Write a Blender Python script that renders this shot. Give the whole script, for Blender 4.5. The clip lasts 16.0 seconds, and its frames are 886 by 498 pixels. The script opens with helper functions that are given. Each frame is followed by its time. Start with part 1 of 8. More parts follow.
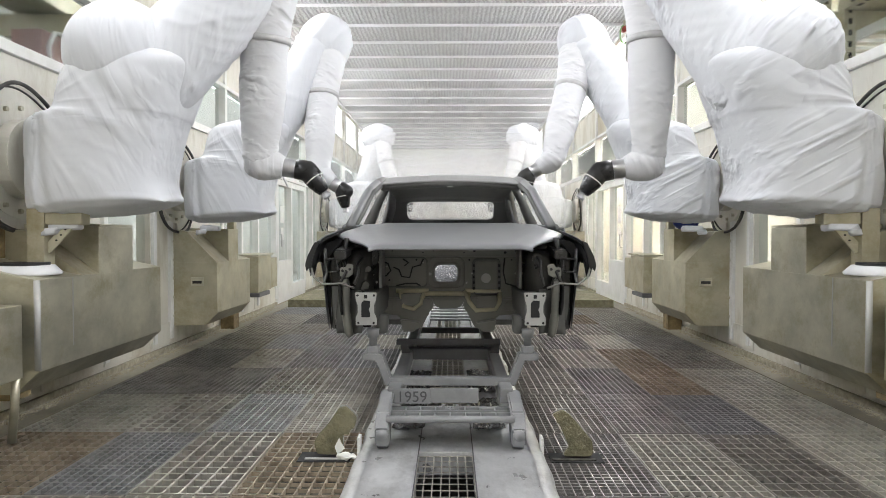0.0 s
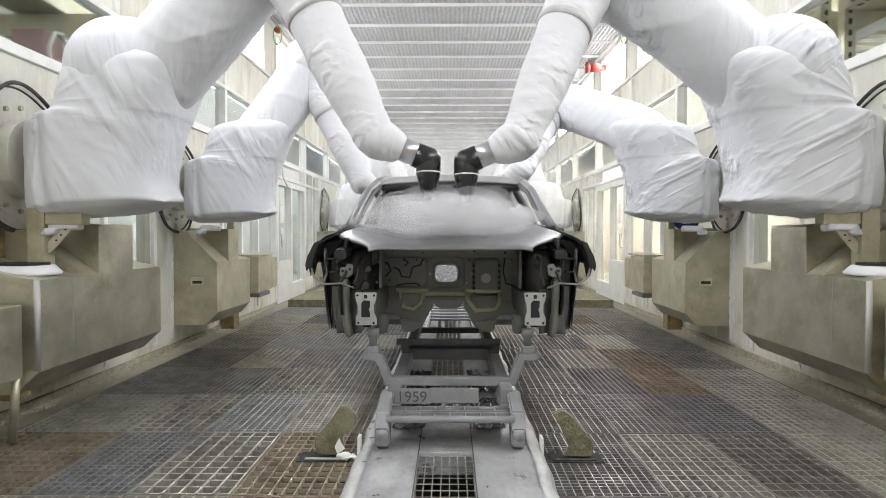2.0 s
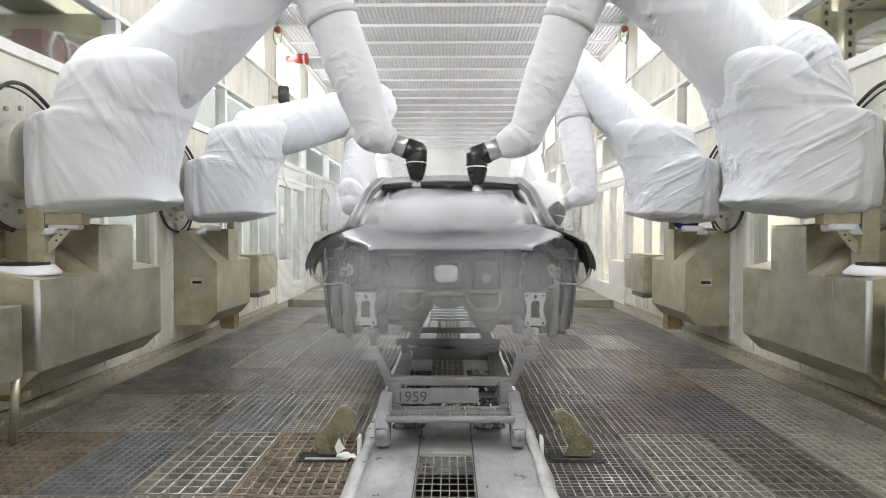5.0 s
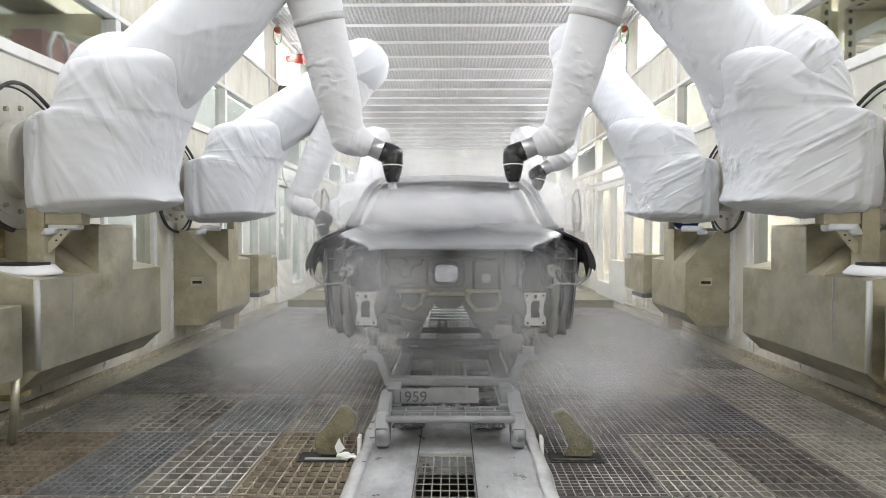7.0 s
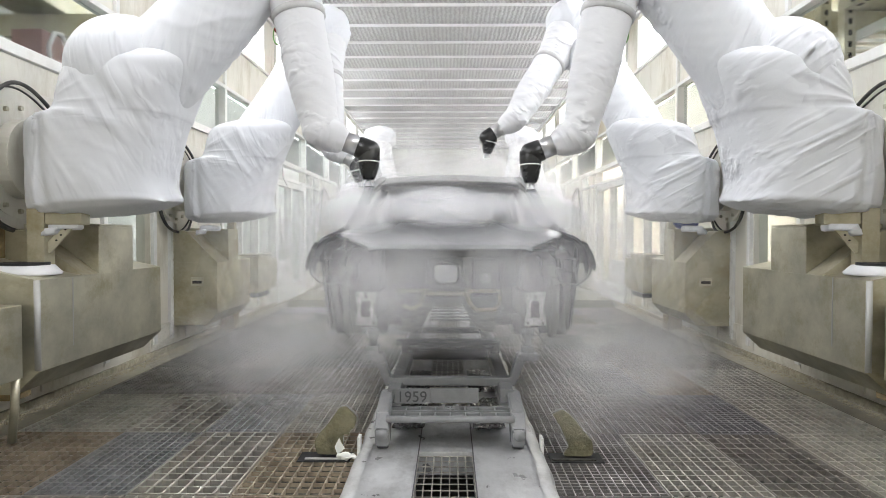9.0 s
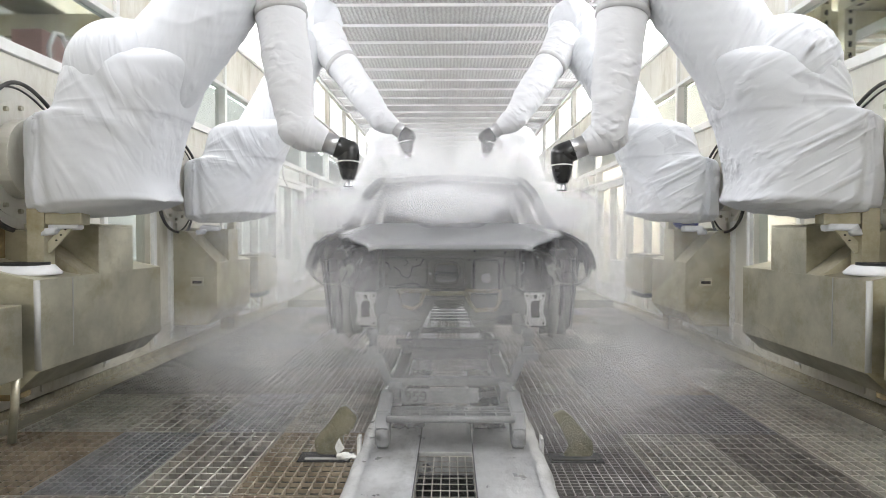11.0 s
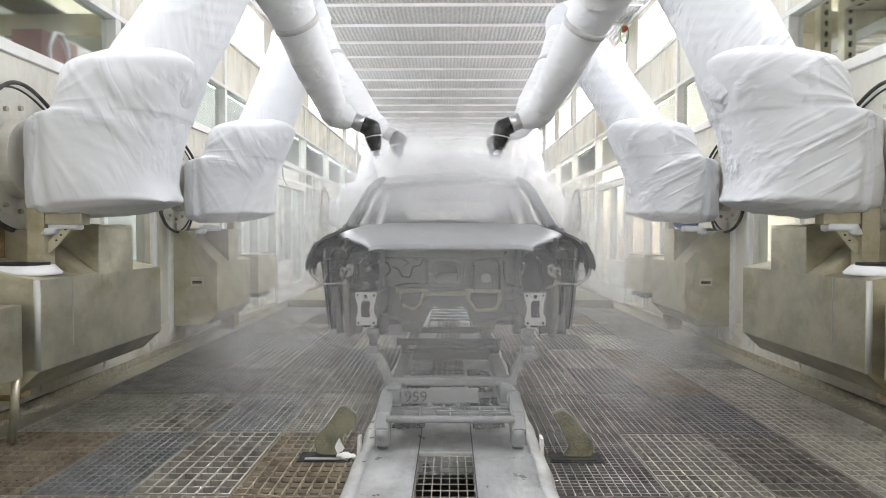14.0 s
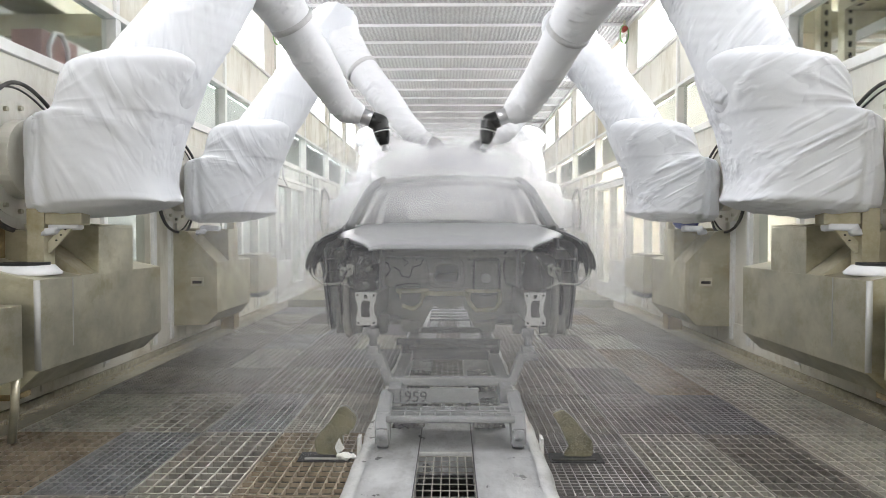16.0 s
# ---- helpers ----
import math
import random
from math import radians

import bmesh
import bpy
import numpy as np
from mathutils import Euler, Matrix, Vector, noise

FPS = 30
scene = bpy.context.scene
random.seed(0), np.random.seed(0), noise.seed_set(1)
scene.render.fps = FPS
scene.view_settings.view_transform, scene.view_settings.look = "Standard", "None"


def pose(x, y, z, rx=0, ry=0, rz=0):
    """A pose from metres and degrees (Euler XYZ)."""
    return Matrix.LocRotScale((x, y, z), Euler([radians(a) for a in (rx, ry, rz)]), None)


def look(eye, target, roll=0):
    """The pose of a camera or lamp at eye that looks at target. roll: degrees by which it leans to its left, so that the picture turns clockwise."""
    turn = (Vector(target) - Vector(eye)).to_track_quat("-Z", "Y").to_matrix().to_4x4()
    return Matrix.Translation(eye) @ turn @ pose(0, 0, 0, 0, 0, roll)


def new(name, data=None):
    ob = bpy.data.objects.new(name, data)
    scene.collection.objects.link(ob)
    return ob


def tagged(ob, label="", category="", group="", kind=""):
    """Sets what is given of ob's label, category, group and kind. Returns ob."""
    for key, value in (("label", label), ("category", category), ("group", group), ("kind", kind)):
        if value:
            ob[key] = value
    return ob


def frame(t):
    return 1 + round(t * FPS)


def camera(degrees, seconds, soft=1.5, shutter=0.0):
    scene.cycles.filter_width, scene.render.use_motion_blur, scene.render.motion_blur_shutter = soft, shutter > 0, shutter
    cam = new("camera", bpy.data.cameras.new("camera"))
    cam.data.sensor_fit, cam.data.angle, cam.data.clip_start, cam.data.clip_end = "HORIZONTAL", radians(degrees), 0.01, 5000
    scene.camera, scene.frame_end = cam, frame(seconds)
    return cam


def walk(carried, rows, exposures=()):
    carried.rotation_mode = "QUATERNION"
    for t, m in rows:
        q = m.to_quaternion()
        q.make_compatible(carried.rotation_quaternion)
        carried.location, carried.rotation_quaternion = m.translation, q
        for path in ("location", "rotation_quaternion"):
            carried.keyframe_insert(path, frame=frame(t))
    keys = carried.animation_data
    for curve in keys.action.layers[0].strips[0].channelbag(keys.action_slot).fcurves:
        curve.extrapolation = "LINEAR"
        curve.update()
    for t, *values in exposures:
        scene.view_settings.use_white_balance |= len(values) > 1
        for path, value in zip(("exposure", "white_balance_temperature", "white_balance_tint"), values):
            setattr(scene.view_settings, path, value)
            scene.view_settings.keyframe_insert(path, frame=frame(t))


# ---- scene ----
cam = camera(67.4, 16.0, 0.6, 0.4)
VIEW = look((0, 0, 1.25), (-0.01105, 1, 1.25 - 0.02466))
walk(cam, [(0, VIEW), (16, VIEW)])

# world: the dim hall around the booth
world = bpy.data.worlds.new("hall_light")
scene.world = world
world.use_nodes = True
world.node_tree.nodes["Background"].inputs[0].default_value = (0.9, 0.95, 1.0, 1)
world.node_tree.nodes["Background"].inputs[1].default_value = 0.15
scene.cycles.transparent_max_bounces = 256
scene.view_settings.exposure = 0.0
PANE_GLOW = 4.0
LAMP_WATTS = 57
WALL = 3.0
CEIL = 4.75
BACK, FAR = -2.5, 28.0


# ---- materials ----
def mat(name, base, rough=0.6, metal=0.0, vary=0.15, scale=4.0, bump=0.05, fine=60.0, stain=None, stain_amount=0.4, stain_scale=1.5,
        stretch=(1, 1, 1), random_tone=0.0, trans=0.0, alpha=1.0):
    m = bpy.data.materials.new(name)
    m.use_nodes = True
    n, l = m.node_tree.nodes, m.node_tree.links
    b = n["Principled BSDF"]
    tc = n.new("ShaderNodeTexCoord")
    mp = n.new("ShaderNodeMapping")
    mp.inputs["Scale"].default_value = stretch
    l.new(tc.outputs["Object"], mp.inputs[0])
    big = n.new("ShaderNodeTexNoise")
    big.inputs["Scale"].default_value, big.inputs["Detail"].default_value, big.inputs["Roughness"].default_value = scale, 6, 0.62
    l.new(mp.outputs[0], big.inputs["Vector"])
    ramp = n.new("ShaderNodeValToRGB")
    lo, hi = [max(0, c * (1 - vary)) for c in base], [min(1, c * (1 + vary)) for c in base]
    ramp.color_ramp.elements[0].position, ramp.color_ramp.elements[1].position = 0.3, 0.7
    ramp.color_ramp.elements[0].color, ramp.color_ramp.elements[1].color = (*lo, 1), (*hi, 1)
    l.new(big.outputs["Fac"], ramp.inputs[0])
    colour = ramp.outputs[0]
    if stain:
        s = n.new("ShaderNodeTexNoise")
        s.inputs["Scale"].default_value, s.inputs["Detail"].default_value, s.inputs["Roughness"].default_value = stain_scale, 8, 0.7
        l.new(mp.outputs[0], s.inputs["Vector"])
        r = n.new("ShaderNodeValToRGB")
        r.color_ramp.elements[0].position, r.color_ramp.elements[1].position = 0.48, 0.68
        r.color_ramp.elements[1].color = (stain_amount,) * 3 + (1,)
        l.new(s.outputs["Fac"], r.inputs[0])
        mix = n.new("ShaderNodeMix")
        mix.data_type = "RGBA"
        l.new(r.outputs[0], mix.inputs["Factor"])
        l.new(colour, mix.inputs["A"])
        mix.inputs["B"].default_value = (*stain, 1)
        colour = mix.outputs["Result"]
    if random_tone:
        info = n.new("ShaderNodeObjectInfo")
        mr = n.new("ShaderNodeMapRange")
        mr.inputs["To Min"].default_value, mr.inputs["To Max"].default_value = 1 - random_tone, 1 + random_tone
        l.new(info.outputs["Random"], mr.inputs["Value"])
        hs = n.new("ShaderNodeHueSaturation")
        l.new(mr.outputs[0], hs.inputs["Value"])
        l.new(colour, hs.inputs["Color"])
        colour = hs.outputs[0]
    l.new(colour, b.inputs["Base Color"])
    b.inputs["Metallic"].default_value = metal
    rr = n.new("ShaderNodeMapRange")
    rr.inputs["To Min"].default_value, rr.inputs["To Max"].default_value = max(0.02, rough - 0.1), min(1, rough + 0.1)
    l.new(big.outputs["Fac"], rr.inputs["Value"])
    l.new(rr.outputs[0], b.inputs["Roughness"])
    if bump:
        f = n.new("ShaderNodeTexNoise")
        f.inputs["Scale"].default_value, f.inputs["Detail"].default_value = fine, 4
        l.new(mp.outputs[0], f.inputs["Vector"])
        bp = n.new("ShaderNodeBump")
        bp.inputs["Strength"].default_value, bp.inputs["Distance"].default_value = bump, 0.01
        l.new(f.outputs["Fac"], bp.inputs["Height"])
        l.new(bp.outputs[0], b.inputs["Normal"])
    if trans:
        b.inputs["Transmission Weight"].default_value = trans
        b.inputs["IOR"].default_value = 1.1
    if alpha < 1:
        b.inputs["Alpha"].default_value = alpha
    return m


def glow_mat(name, colour, strength):
    m = bpy.data.materials.new(name)
    m.use_nodes = True
    b = m.node_tree.nodes["Principled BSDF"]
    b.inputs["Base Color"].default_value = (*colour, 1)
    b.inputs["Emission Color"].default_value = (*colour, 1)
    b.inputs["Emission Strength"].default_value = strength
    return m


def mist_mat(name, density, scale):
    """Fine white spray: mostly clear, a thin lit film with soft uneven gaps."""
    m = bpy.data.materials.new(name)
    m.use_nodes = True
    n, l = m.node_tree.nodes, m.node_tree.links
    out = n["Material Output"]
    n.remove(n["Principled BSDF"])
    tc, ns, mr = n.new("ShaderNodeTexCoord"), n.new("ShaderNodeTexNoise"), n.new("ShaderNodeMapRange")
    ns.inputs["Scale"].default_value, ns.inputs["Detail"].default_value = scale, 3
    l.new(tc.outputs["Object"], ns.inputs["Vector"])
    l.new(ns.outputs["Fac"], mr.inputs["Value"])
    mr.inputs["From Min"].default_value, mr.inputs["From Max"].default_value = 0.35, 0.7
    mr.inputs["To Min"].default_value, mr.inputs["To Max"].default_value = density * 0.25, density
    clear, d, t, add, mix = (n.new("ShaderNodeBsdfTransparent"), n.new("ShaderNodeBsdfDiffuse"), n.new("ShaderNodeBsdfTranslucent"),
                             n.new("ShaderNodeMixShader"), n.new("ShaderNodeMixShader"))
    d.inputs[0].default_value = t.inputs[0].default_value = (0.95, 0.95, 0.96, 1)
    add.inputs[0].default_value = 0.5
    l.new(d.outputs[0], add.inputs[1])
    l.new(t.outputs[0], add.inputs[2])
    l.new(mr.outputs[0], mix.inputs[0])
    l.new(clear.outputs[0], mix.inputs[1])
    l.new(add.outputs[0], mix.inputs[2])
    l.new(mix.outputs[0], out.inputs[0])
    return m


def cloth_mat(name, base, lean, strength):
    """Thin white stretch fabric with fine weave and long taut creases that run along one slant."""
    m = mat(name, base, 0.85, 0, 0.03, 2, 0.04, 180)
    n, l = m.node_tree.nodes, m.node_tree.links
    b = n["Principled BSDF"]
    b.inputs["Sheen Weight"].default_value = 0.15
    tc = n.new("ShaderNodeTexCoord")
    last = b.inputs["Normal"].links[0].from_node
    for turn, across, along, dist, depth in ((lean, 8.0, 0.5, 0.1, 0.05), (lean + 12, 19.0, 0.9, 0.1, 0.022), (lean - 22, 4.0, 0.5, 0.1, 0.025)):
        mp = n.new("ShaderNodeMapping")
        mp.vector_type = "TEXTURE"
        mp.inputs["Rotation"].default_value = (0, radians(turn), 0)
        mp.inputs["Scale"].default_value = (1 / across, 1.6 / across, 1 / along)
        l.new(tc.outputs["Object"], mp.inputs[0])
        ns = n.new("ShaderNodeTexNoise")
        ns.inputs["Scale"].default_value, ns.inputs["Detail"].default_value, ns.inputs["Distortion"].default_value = 1.0, 1.0, dist
        l.new(mp.outputs[0], ns.inputs["Vector"])
        pw = n.new("ShaderNodeMapRange")
        pw.interpolation_type = "SMOOTHSTEP"
        pw.inputs["From Min"].default_value, pw.inputs["From Max"].default_value = 0.46, 0.74
        l.new(ns.outputs["Fac"], pw.inputs["Value"])
        mask = n.new("ShaderNodeTexNoise")
        mask.inputs["Scale"].default_value = 2.2
        l.new(tc.outputs["Object"], mask.inputs["Vector"])
        ramp = n.new("ShaderNodeMapRange")
        ramp.inputs["From Min"].default_value, ramp.inputs["From Max"].default_value = 0.42, 0.62
        ramp.inputs["To Min"].default_value, ramp.inputs["To Max"].default_value = 0.12, 1.0
        l.new(mask.outputs["Fac"], ramp.inputs["Value"])
        mul = n.new("ShaderNodeMath")
        mul.operation = "MULTIPLY"
        l.new(pw.outputs[0], mul.inputs[0])
        l.new(ramp.outputs[0], mul.inputs[1])
        bp = n.new("ShaderNodeBump")
        bp.inputs["Strength"].default_value, bp.inputs["Distance"].default_value = strength, depth
        l.new(mul.outputs[0], bp.inputs["Height"])
        l.new(bp.outputs[0], last.inputs["Normal"])
        last = bp
    return m


CREAM = mat("cream_wall_panel", (0.73, 0.71, 0.63), 0.5, 0, 0.08, 2, 0.05, 40, (0.36, 0.30, 0.17), 0.7, 1.3, (1, 1, 0.35))
WHITE = mat("white_frame_paint", (0.78, 0.78, 0.75), 0.45, 0, 0.05, 5, 0.02, 80, (0.5, 0.48, 0.4), 0.3, 3)
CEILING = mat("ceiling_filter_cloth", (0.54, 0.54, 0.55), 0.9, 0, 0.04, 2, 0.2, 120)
RAILWHITE = mat("ceiling_rail_paint", (0.72, 0.72, 0.73), 0.5, 0, 0.04, 8, 0.02, 60)
STEEL = mat("brushed_stainless", (0.51, 0.49, 0.39), 0.40, 0.75, 0.3, 2.6, 0.10, 90, (0.33, 0.29, 0.17), 0.8, 3.0, (0.8, 0.8, 1.0))
STEEL_DULL = mat("dull_stainless", (0.49, 0.462, 0.35), 0.5, 0.6, 0.2, 3, 0.06, 70, (0.31, 0.255, 0.13), 0.7, 2.4)
GRATE = mat("grating_steel", (0.50, 0.475, 0.43), 0.32, 0.65, 0.3, 6, 0.2, 90, (0.20, 0.145, 0.10), 0.5, 2.2, (1, 1, 1), 0.2)
RUSTY = mat("rusty_grating", (0.43, 0.365, 0.28), 0.4, 0.45, 0.3, 8, 0.3, 80, (0.20, 0.13, 0.085), 0.6, 3, (1, 1, 1), 0.25)
GRATE_PALE = mat("pale_grating", (0.54, 0.525, 0.465), 0.35, 0.55, 0.25, 6, 0.2, 90, (0.30, 0.25, 0.18), 0.5, 2.2, (1, 1, 1), 0.2)
GRATE_BLUE = mat("blue_grey_grating", (0.42, 0.42, 0.425), 0.32, 0.6, 0.25, 6, 0.2, 90, (0.22, 0.18, 0.14), 0.4, 2.2, (1, 1, 1), 0.25)
GRATE_DARK = mat("dark_grating", (0.33, 0.315, 0.30), 0.35, 0.6, 0.3, 6, 0.2, 90, (0.13, 0.10, 0.08), 0.5, 2.2, (1, 1, 1), 0.25)
TRAY = mat("crusted_tray", (0.19, 0.185, 0.15), 0.55, 0.1, 0.4, 3, 0.4, 40, (0.07, 0.06, 0.05), 0.8, 2.4, (1, 1, 1), 0.3)
# near-black base stands for the shade down in the pit
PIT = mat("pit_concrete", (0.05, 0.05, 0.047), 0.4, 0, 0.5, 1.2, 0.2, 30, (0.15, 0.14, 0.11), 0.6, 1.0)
LEDGE = mat("painted_ledge", (0.27, 0.25, 0.19), 0.4, 0.2, 0.15, 3, 0.1, 50, (0.42, 0.38, 0.26), 0.5, 2.5)
GRIME = mat("paint_debris", (0.42, 0.385, 0.29), 0.8, 0, 0.3, 20, 0.6, 70, (0.26, 0.22, 0.14), 0.7, 9)
FOIL = mat("wrapped_rail_film", (0.74, 0.745, 0.75), 0.3, 0.55, 0.22, 5, 0.9, 11, (0.34, 0.335, 0.32), 0.7, 4.5, (1, 0.6, 1))
SKID = mat("primed_skid_steel", (0.27, 0.275, 0.28), 0.5, 0.1, 0.1, 6, 0.08, 80, (0.36, 0.36, 0.35), 0.5, 3)
SKID_DARK = mat("dark_skid_steel", (0.12, 0.12, 0.125), 0.5, 0.1, 0.2, 6, 0.08, 80)
BODY = mat("satin_grey_primer", (0.21, 0.215, 0.22), 0.32, 0.2, 0.03, 2, 0.02, 200)
BODY.node_tree.nodes["Principled BSDF"].inputs["Coat Weight"].default_value = 0.12
ROOF = mat("dark_roof_primer", (0.24, 0.24, 0.235), 0.45, 0.05, 0.05, 3, 0.02, 150)
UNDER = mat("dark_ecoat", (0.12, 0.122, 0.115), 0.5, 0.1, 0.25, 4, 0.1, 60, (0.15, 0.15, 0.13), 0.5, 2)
BAY = mat("black_gloss_ecoat", (0.032, 0.032, 0.030), 0.3, 0.1, 0.3, 6, 0.15, 40)
FIRE = mat("olive_ecoat", (0.20, 0.20, 0.178), 0.42, 0.1, 0.15, 4, 0.06, 60, (0.16, 0.16, 0.13), 0.4, 2)
# near-black, for black parts and for the shade in holes and hollows
BLACK = mat("black_and_shade", (0.012, 0.012, 0.012), 0.6, 0, 0.2, 6, 0.05)
SEAL = mat("yellow_seam_sealer", (0.52, 0.49, 0.33), 0.6, 0, 0.15, 10, 0.2, 60)
PLATE = mat("bare_grey_plate", (0.44, 0.44, 0.42), 0.4, 0.2, 0.05, 5, 0.04)
CLOTH_WEST = cloth_mat("white_stretch_cover", (0.68, 0.695, 0.725), 145, 0.28)
CLOTH_EAST = cloth_mat("white_creased_cover", (0.68, 0.695, 0.725), -130, 0.55)
CLOTH2 = cloth_mat("white_sleeve_cover", (0.70, 0.705, 0.72), 70, 0.45)
BAND = mat("grey_tape_band", (0.50, 0.50, 0.50), 0.5, 0.1, 0.1, 20, 0.05)
CHROME = mat("satin_metal_sleeve", (0.55, 0.55, 0.56), 0.3, 0.9, 0.05, 10, 0.02)
HEAD = mat("glossy_black_plastic", (0.018, 0.018, 0.018), 0.28, 0, 0.1, 6, 0.01)
CABLE = mat("black_cable", (0.035, 0.033, 0.03), 0.6, 0, 0.3, 20, 0.1, 60, (0.2, 0.19, 0.15), 0.5, 8)
RED = mat("red_sensor_paint", (0.30, 0.045, 0.03), 0.4, 0, 0.1, 8, 0.02)
GREEN = mat("green_hose", (0.22, 0.42, 0.16), 0.5, 0, 0.1, 8, 0.02)
GLASS = mat("wall_glass", (0.86, 0.90, 0.88), 0.06, 0, 0.02, 2, 0, trans=1.0)
PAD = mat("crusted_yellow_pad", (0.20, 0.185, 0.11), 0.65, 0.1, 0.35, 14, 0.6, 60, (0.42, 0.40, 0.30), 0.5, 6)
RUSTBLOCK = mat("rusted_block", (0.24, 0.18, 0.09), 0.8, 0, 0.4, 12, 0.5, 60)
ROOM = mat("hall_wall", (0.62, 0.62, 0.60), 0.8, 0, 0.1, 1, 0.05)
ROOM_WARM = mat("warm_corridor_wall", (0.86, 0.80, 0.71), 0.7, 0, 0.06, 1, 0.05)
PANE = glow_mat("lit_window_pane", (0.98, 0.99, 1.0), PANE_GLOW)
REDLAMP = glow_mat("red_signal_lamp", (1.0, 0.12, 0.08), 8)
WARM_FILL = glow_mat("warm_corridor_fill", (1.0, 0.95, 0.87), 26)
HALL_LAMP = glow_mat("hall_lamp_tube", (1.0, 0.93, 0.82), 3)
PAPER = mat("white_paper", (0.8, 0.8, 0.76), 0.7, 0, 0.03, 5, 0)
INK = mat("stamped_dark_digit", (0.10, 0.10, 0.105), 0.6, 0, 0.1, 9, 0)
BLUE = mat("blue_wrap", (0.03, 0.06, 0.30), 0.5, 0, 0.2, 8, 0.1)
MIST_DENSE = mist_mat("dense_paint_mist", 0.24, 2.0)
MIST = mist_mat("paint_mist", 0.066, 1.6)
MIST_THIN = mist_mat("thin_paint_haze", 0.021, 1.1)



def ribbed(m, pitch, depth):
    """Fine uneven pleats along y, as in filter cloth."""
    n, l = m.node_tree.nodes, m.node_tree.links
    b = n["Principled BSDF"]
    tc, w, ns = n.new("ShaderNodeTexCoord"), n.new("ShaderNodeTexWave"), n.new("ShaderNodeTexNoise")
    w.bands_direction = "X"
    w.inputs["Scale"].default_value, w.inputs["Distortion"].default_value, w.inputs["Detail"].default_value, w.inputs["Detail Scale"].default_value = 0.314 / pitch, 5.0, 3, 3.0
    l.new(tc.outputs["Object"], w.inputs["Vector"])
    l.new(tc.outputs["Object"], ns.inputs["Vector"])
    ns.inputs["Scale"].default_value = 22
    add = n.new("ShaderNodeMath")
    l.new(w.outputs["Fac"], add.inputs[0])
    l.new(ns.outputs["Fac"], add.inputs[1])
    bp = n.new("ShaderNodeBump")
    bp.inputs["Strength"].default_value, bp.inputs["Distance"].default_value = 0.9, depth
    l.new(add.outputs[0], bp.inputs["Height"])
    l.new(bp.outputs[0], b.inputs["Normal"])
    # the pleat height also darkens the colour: painted shade in the hollows
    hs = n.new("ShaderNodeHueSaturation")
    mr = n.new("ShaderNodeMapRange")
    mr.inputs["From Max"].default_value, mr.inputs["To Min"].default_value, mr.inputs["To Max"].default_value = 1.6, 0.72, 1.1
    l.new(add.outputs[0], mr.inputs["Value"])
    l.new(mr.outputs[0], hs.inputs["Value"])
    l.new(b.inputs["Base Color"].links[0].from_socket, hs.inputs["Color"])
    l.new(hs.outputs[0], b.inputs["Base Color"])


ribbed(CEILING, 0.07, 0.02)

# ---- mesh helpers ----
ORIGIN = {}


def empty(name, at, label, category, group=""):
    e = new(name)
    e.location = at
    ORIGIN[e] = Vector(at)
    return tagged(e, label, category, group)


def part(name, bm, material, parent=None, label="", smooth=False):
    """One mesh object from a bmesh given in world metres, under its thing or part."""
    me = bpy.data.meshes.new(name)
    o = ORIGIN.get(parent, Vector((0, 0, 0)))
    if parent is not None and o.length:
        bmesh.ops.translate(bm, verts=bm.verts, vec=-o)
    if smooth:
        for f in bm.faces:
            f.smooth = True
    bm.normal_update()
    bm.to_mesh(me)
    bm.free()
    me.materials.append(material)
    ob = new(name, me)
    ob.parent = parent
    ORIGIN[ob] = o
    return tagged(ob, label)


def thing(name, bm, material, label, category="", group="", kind="", smooth=False):
    return tagged(part(name, bm, material, None, label, smooth), label, category, group, kind)


def box(bm, x0, x1, y0, y1, z0, z1, bevel=0.0):
    vs = [bm.verts.new((x, y, z)) for x in (x0, x1) for y in (y0, y1) for z in (z0, z1)]
    fs = [bm.faces.new([vs[i] for i in q]) for q in ((0, 1, 3, 2), (4, 6, 7, 5), (0, 4, 5, 1), (2, 3, 7, 6), (0, 2, 6, 4), (1, 5, 7, 3))]
    if bevel:
        es = {e for f in fs for e in f.edges}
        bmesh.ops.bevel(bm, geom=list(es), offset=bevel, segments=2, affect="EDGES", profile=0.6)
    return bm


def boxes(*rows, bevel=0.0):
    bm = bmesh.new()
    for r in rows:
        box(bm, *r, bevel=bevel)
    return bm


def prism(points, axis, a, b, bevel=0.0, bm=None):
    """A polygon in the plane across the axis (0 x, 1 y, 2 z), pushed from a to b."""
    bm = bm or bmesh.new()

    def at(p, d):
        v = list(p)
        v.insert(axis, d)
        return v
    lo, hi = [bm.verts.new(at(p, a)) for p in points], [bm.verts.new(at(p, b)) for p in points]
    n = len(points)
    fs = [bm.faces.new(lo), bm.faces.new(hi[::-1])]
    fs += [bm.faces.new((lo[i], hi[i], hi[(i + 1) % n], lo[(i + 1) % n])) for i in range(n)]
    bmesh.ops.recalc_face_normals(bm, faces=fs)
    if bevel:
        bmesh.ops.bevel(bm, geom=list({e for f in fs for e in f.edges}), offset=bevel, segments=2, affect="EDGES")
    return bm


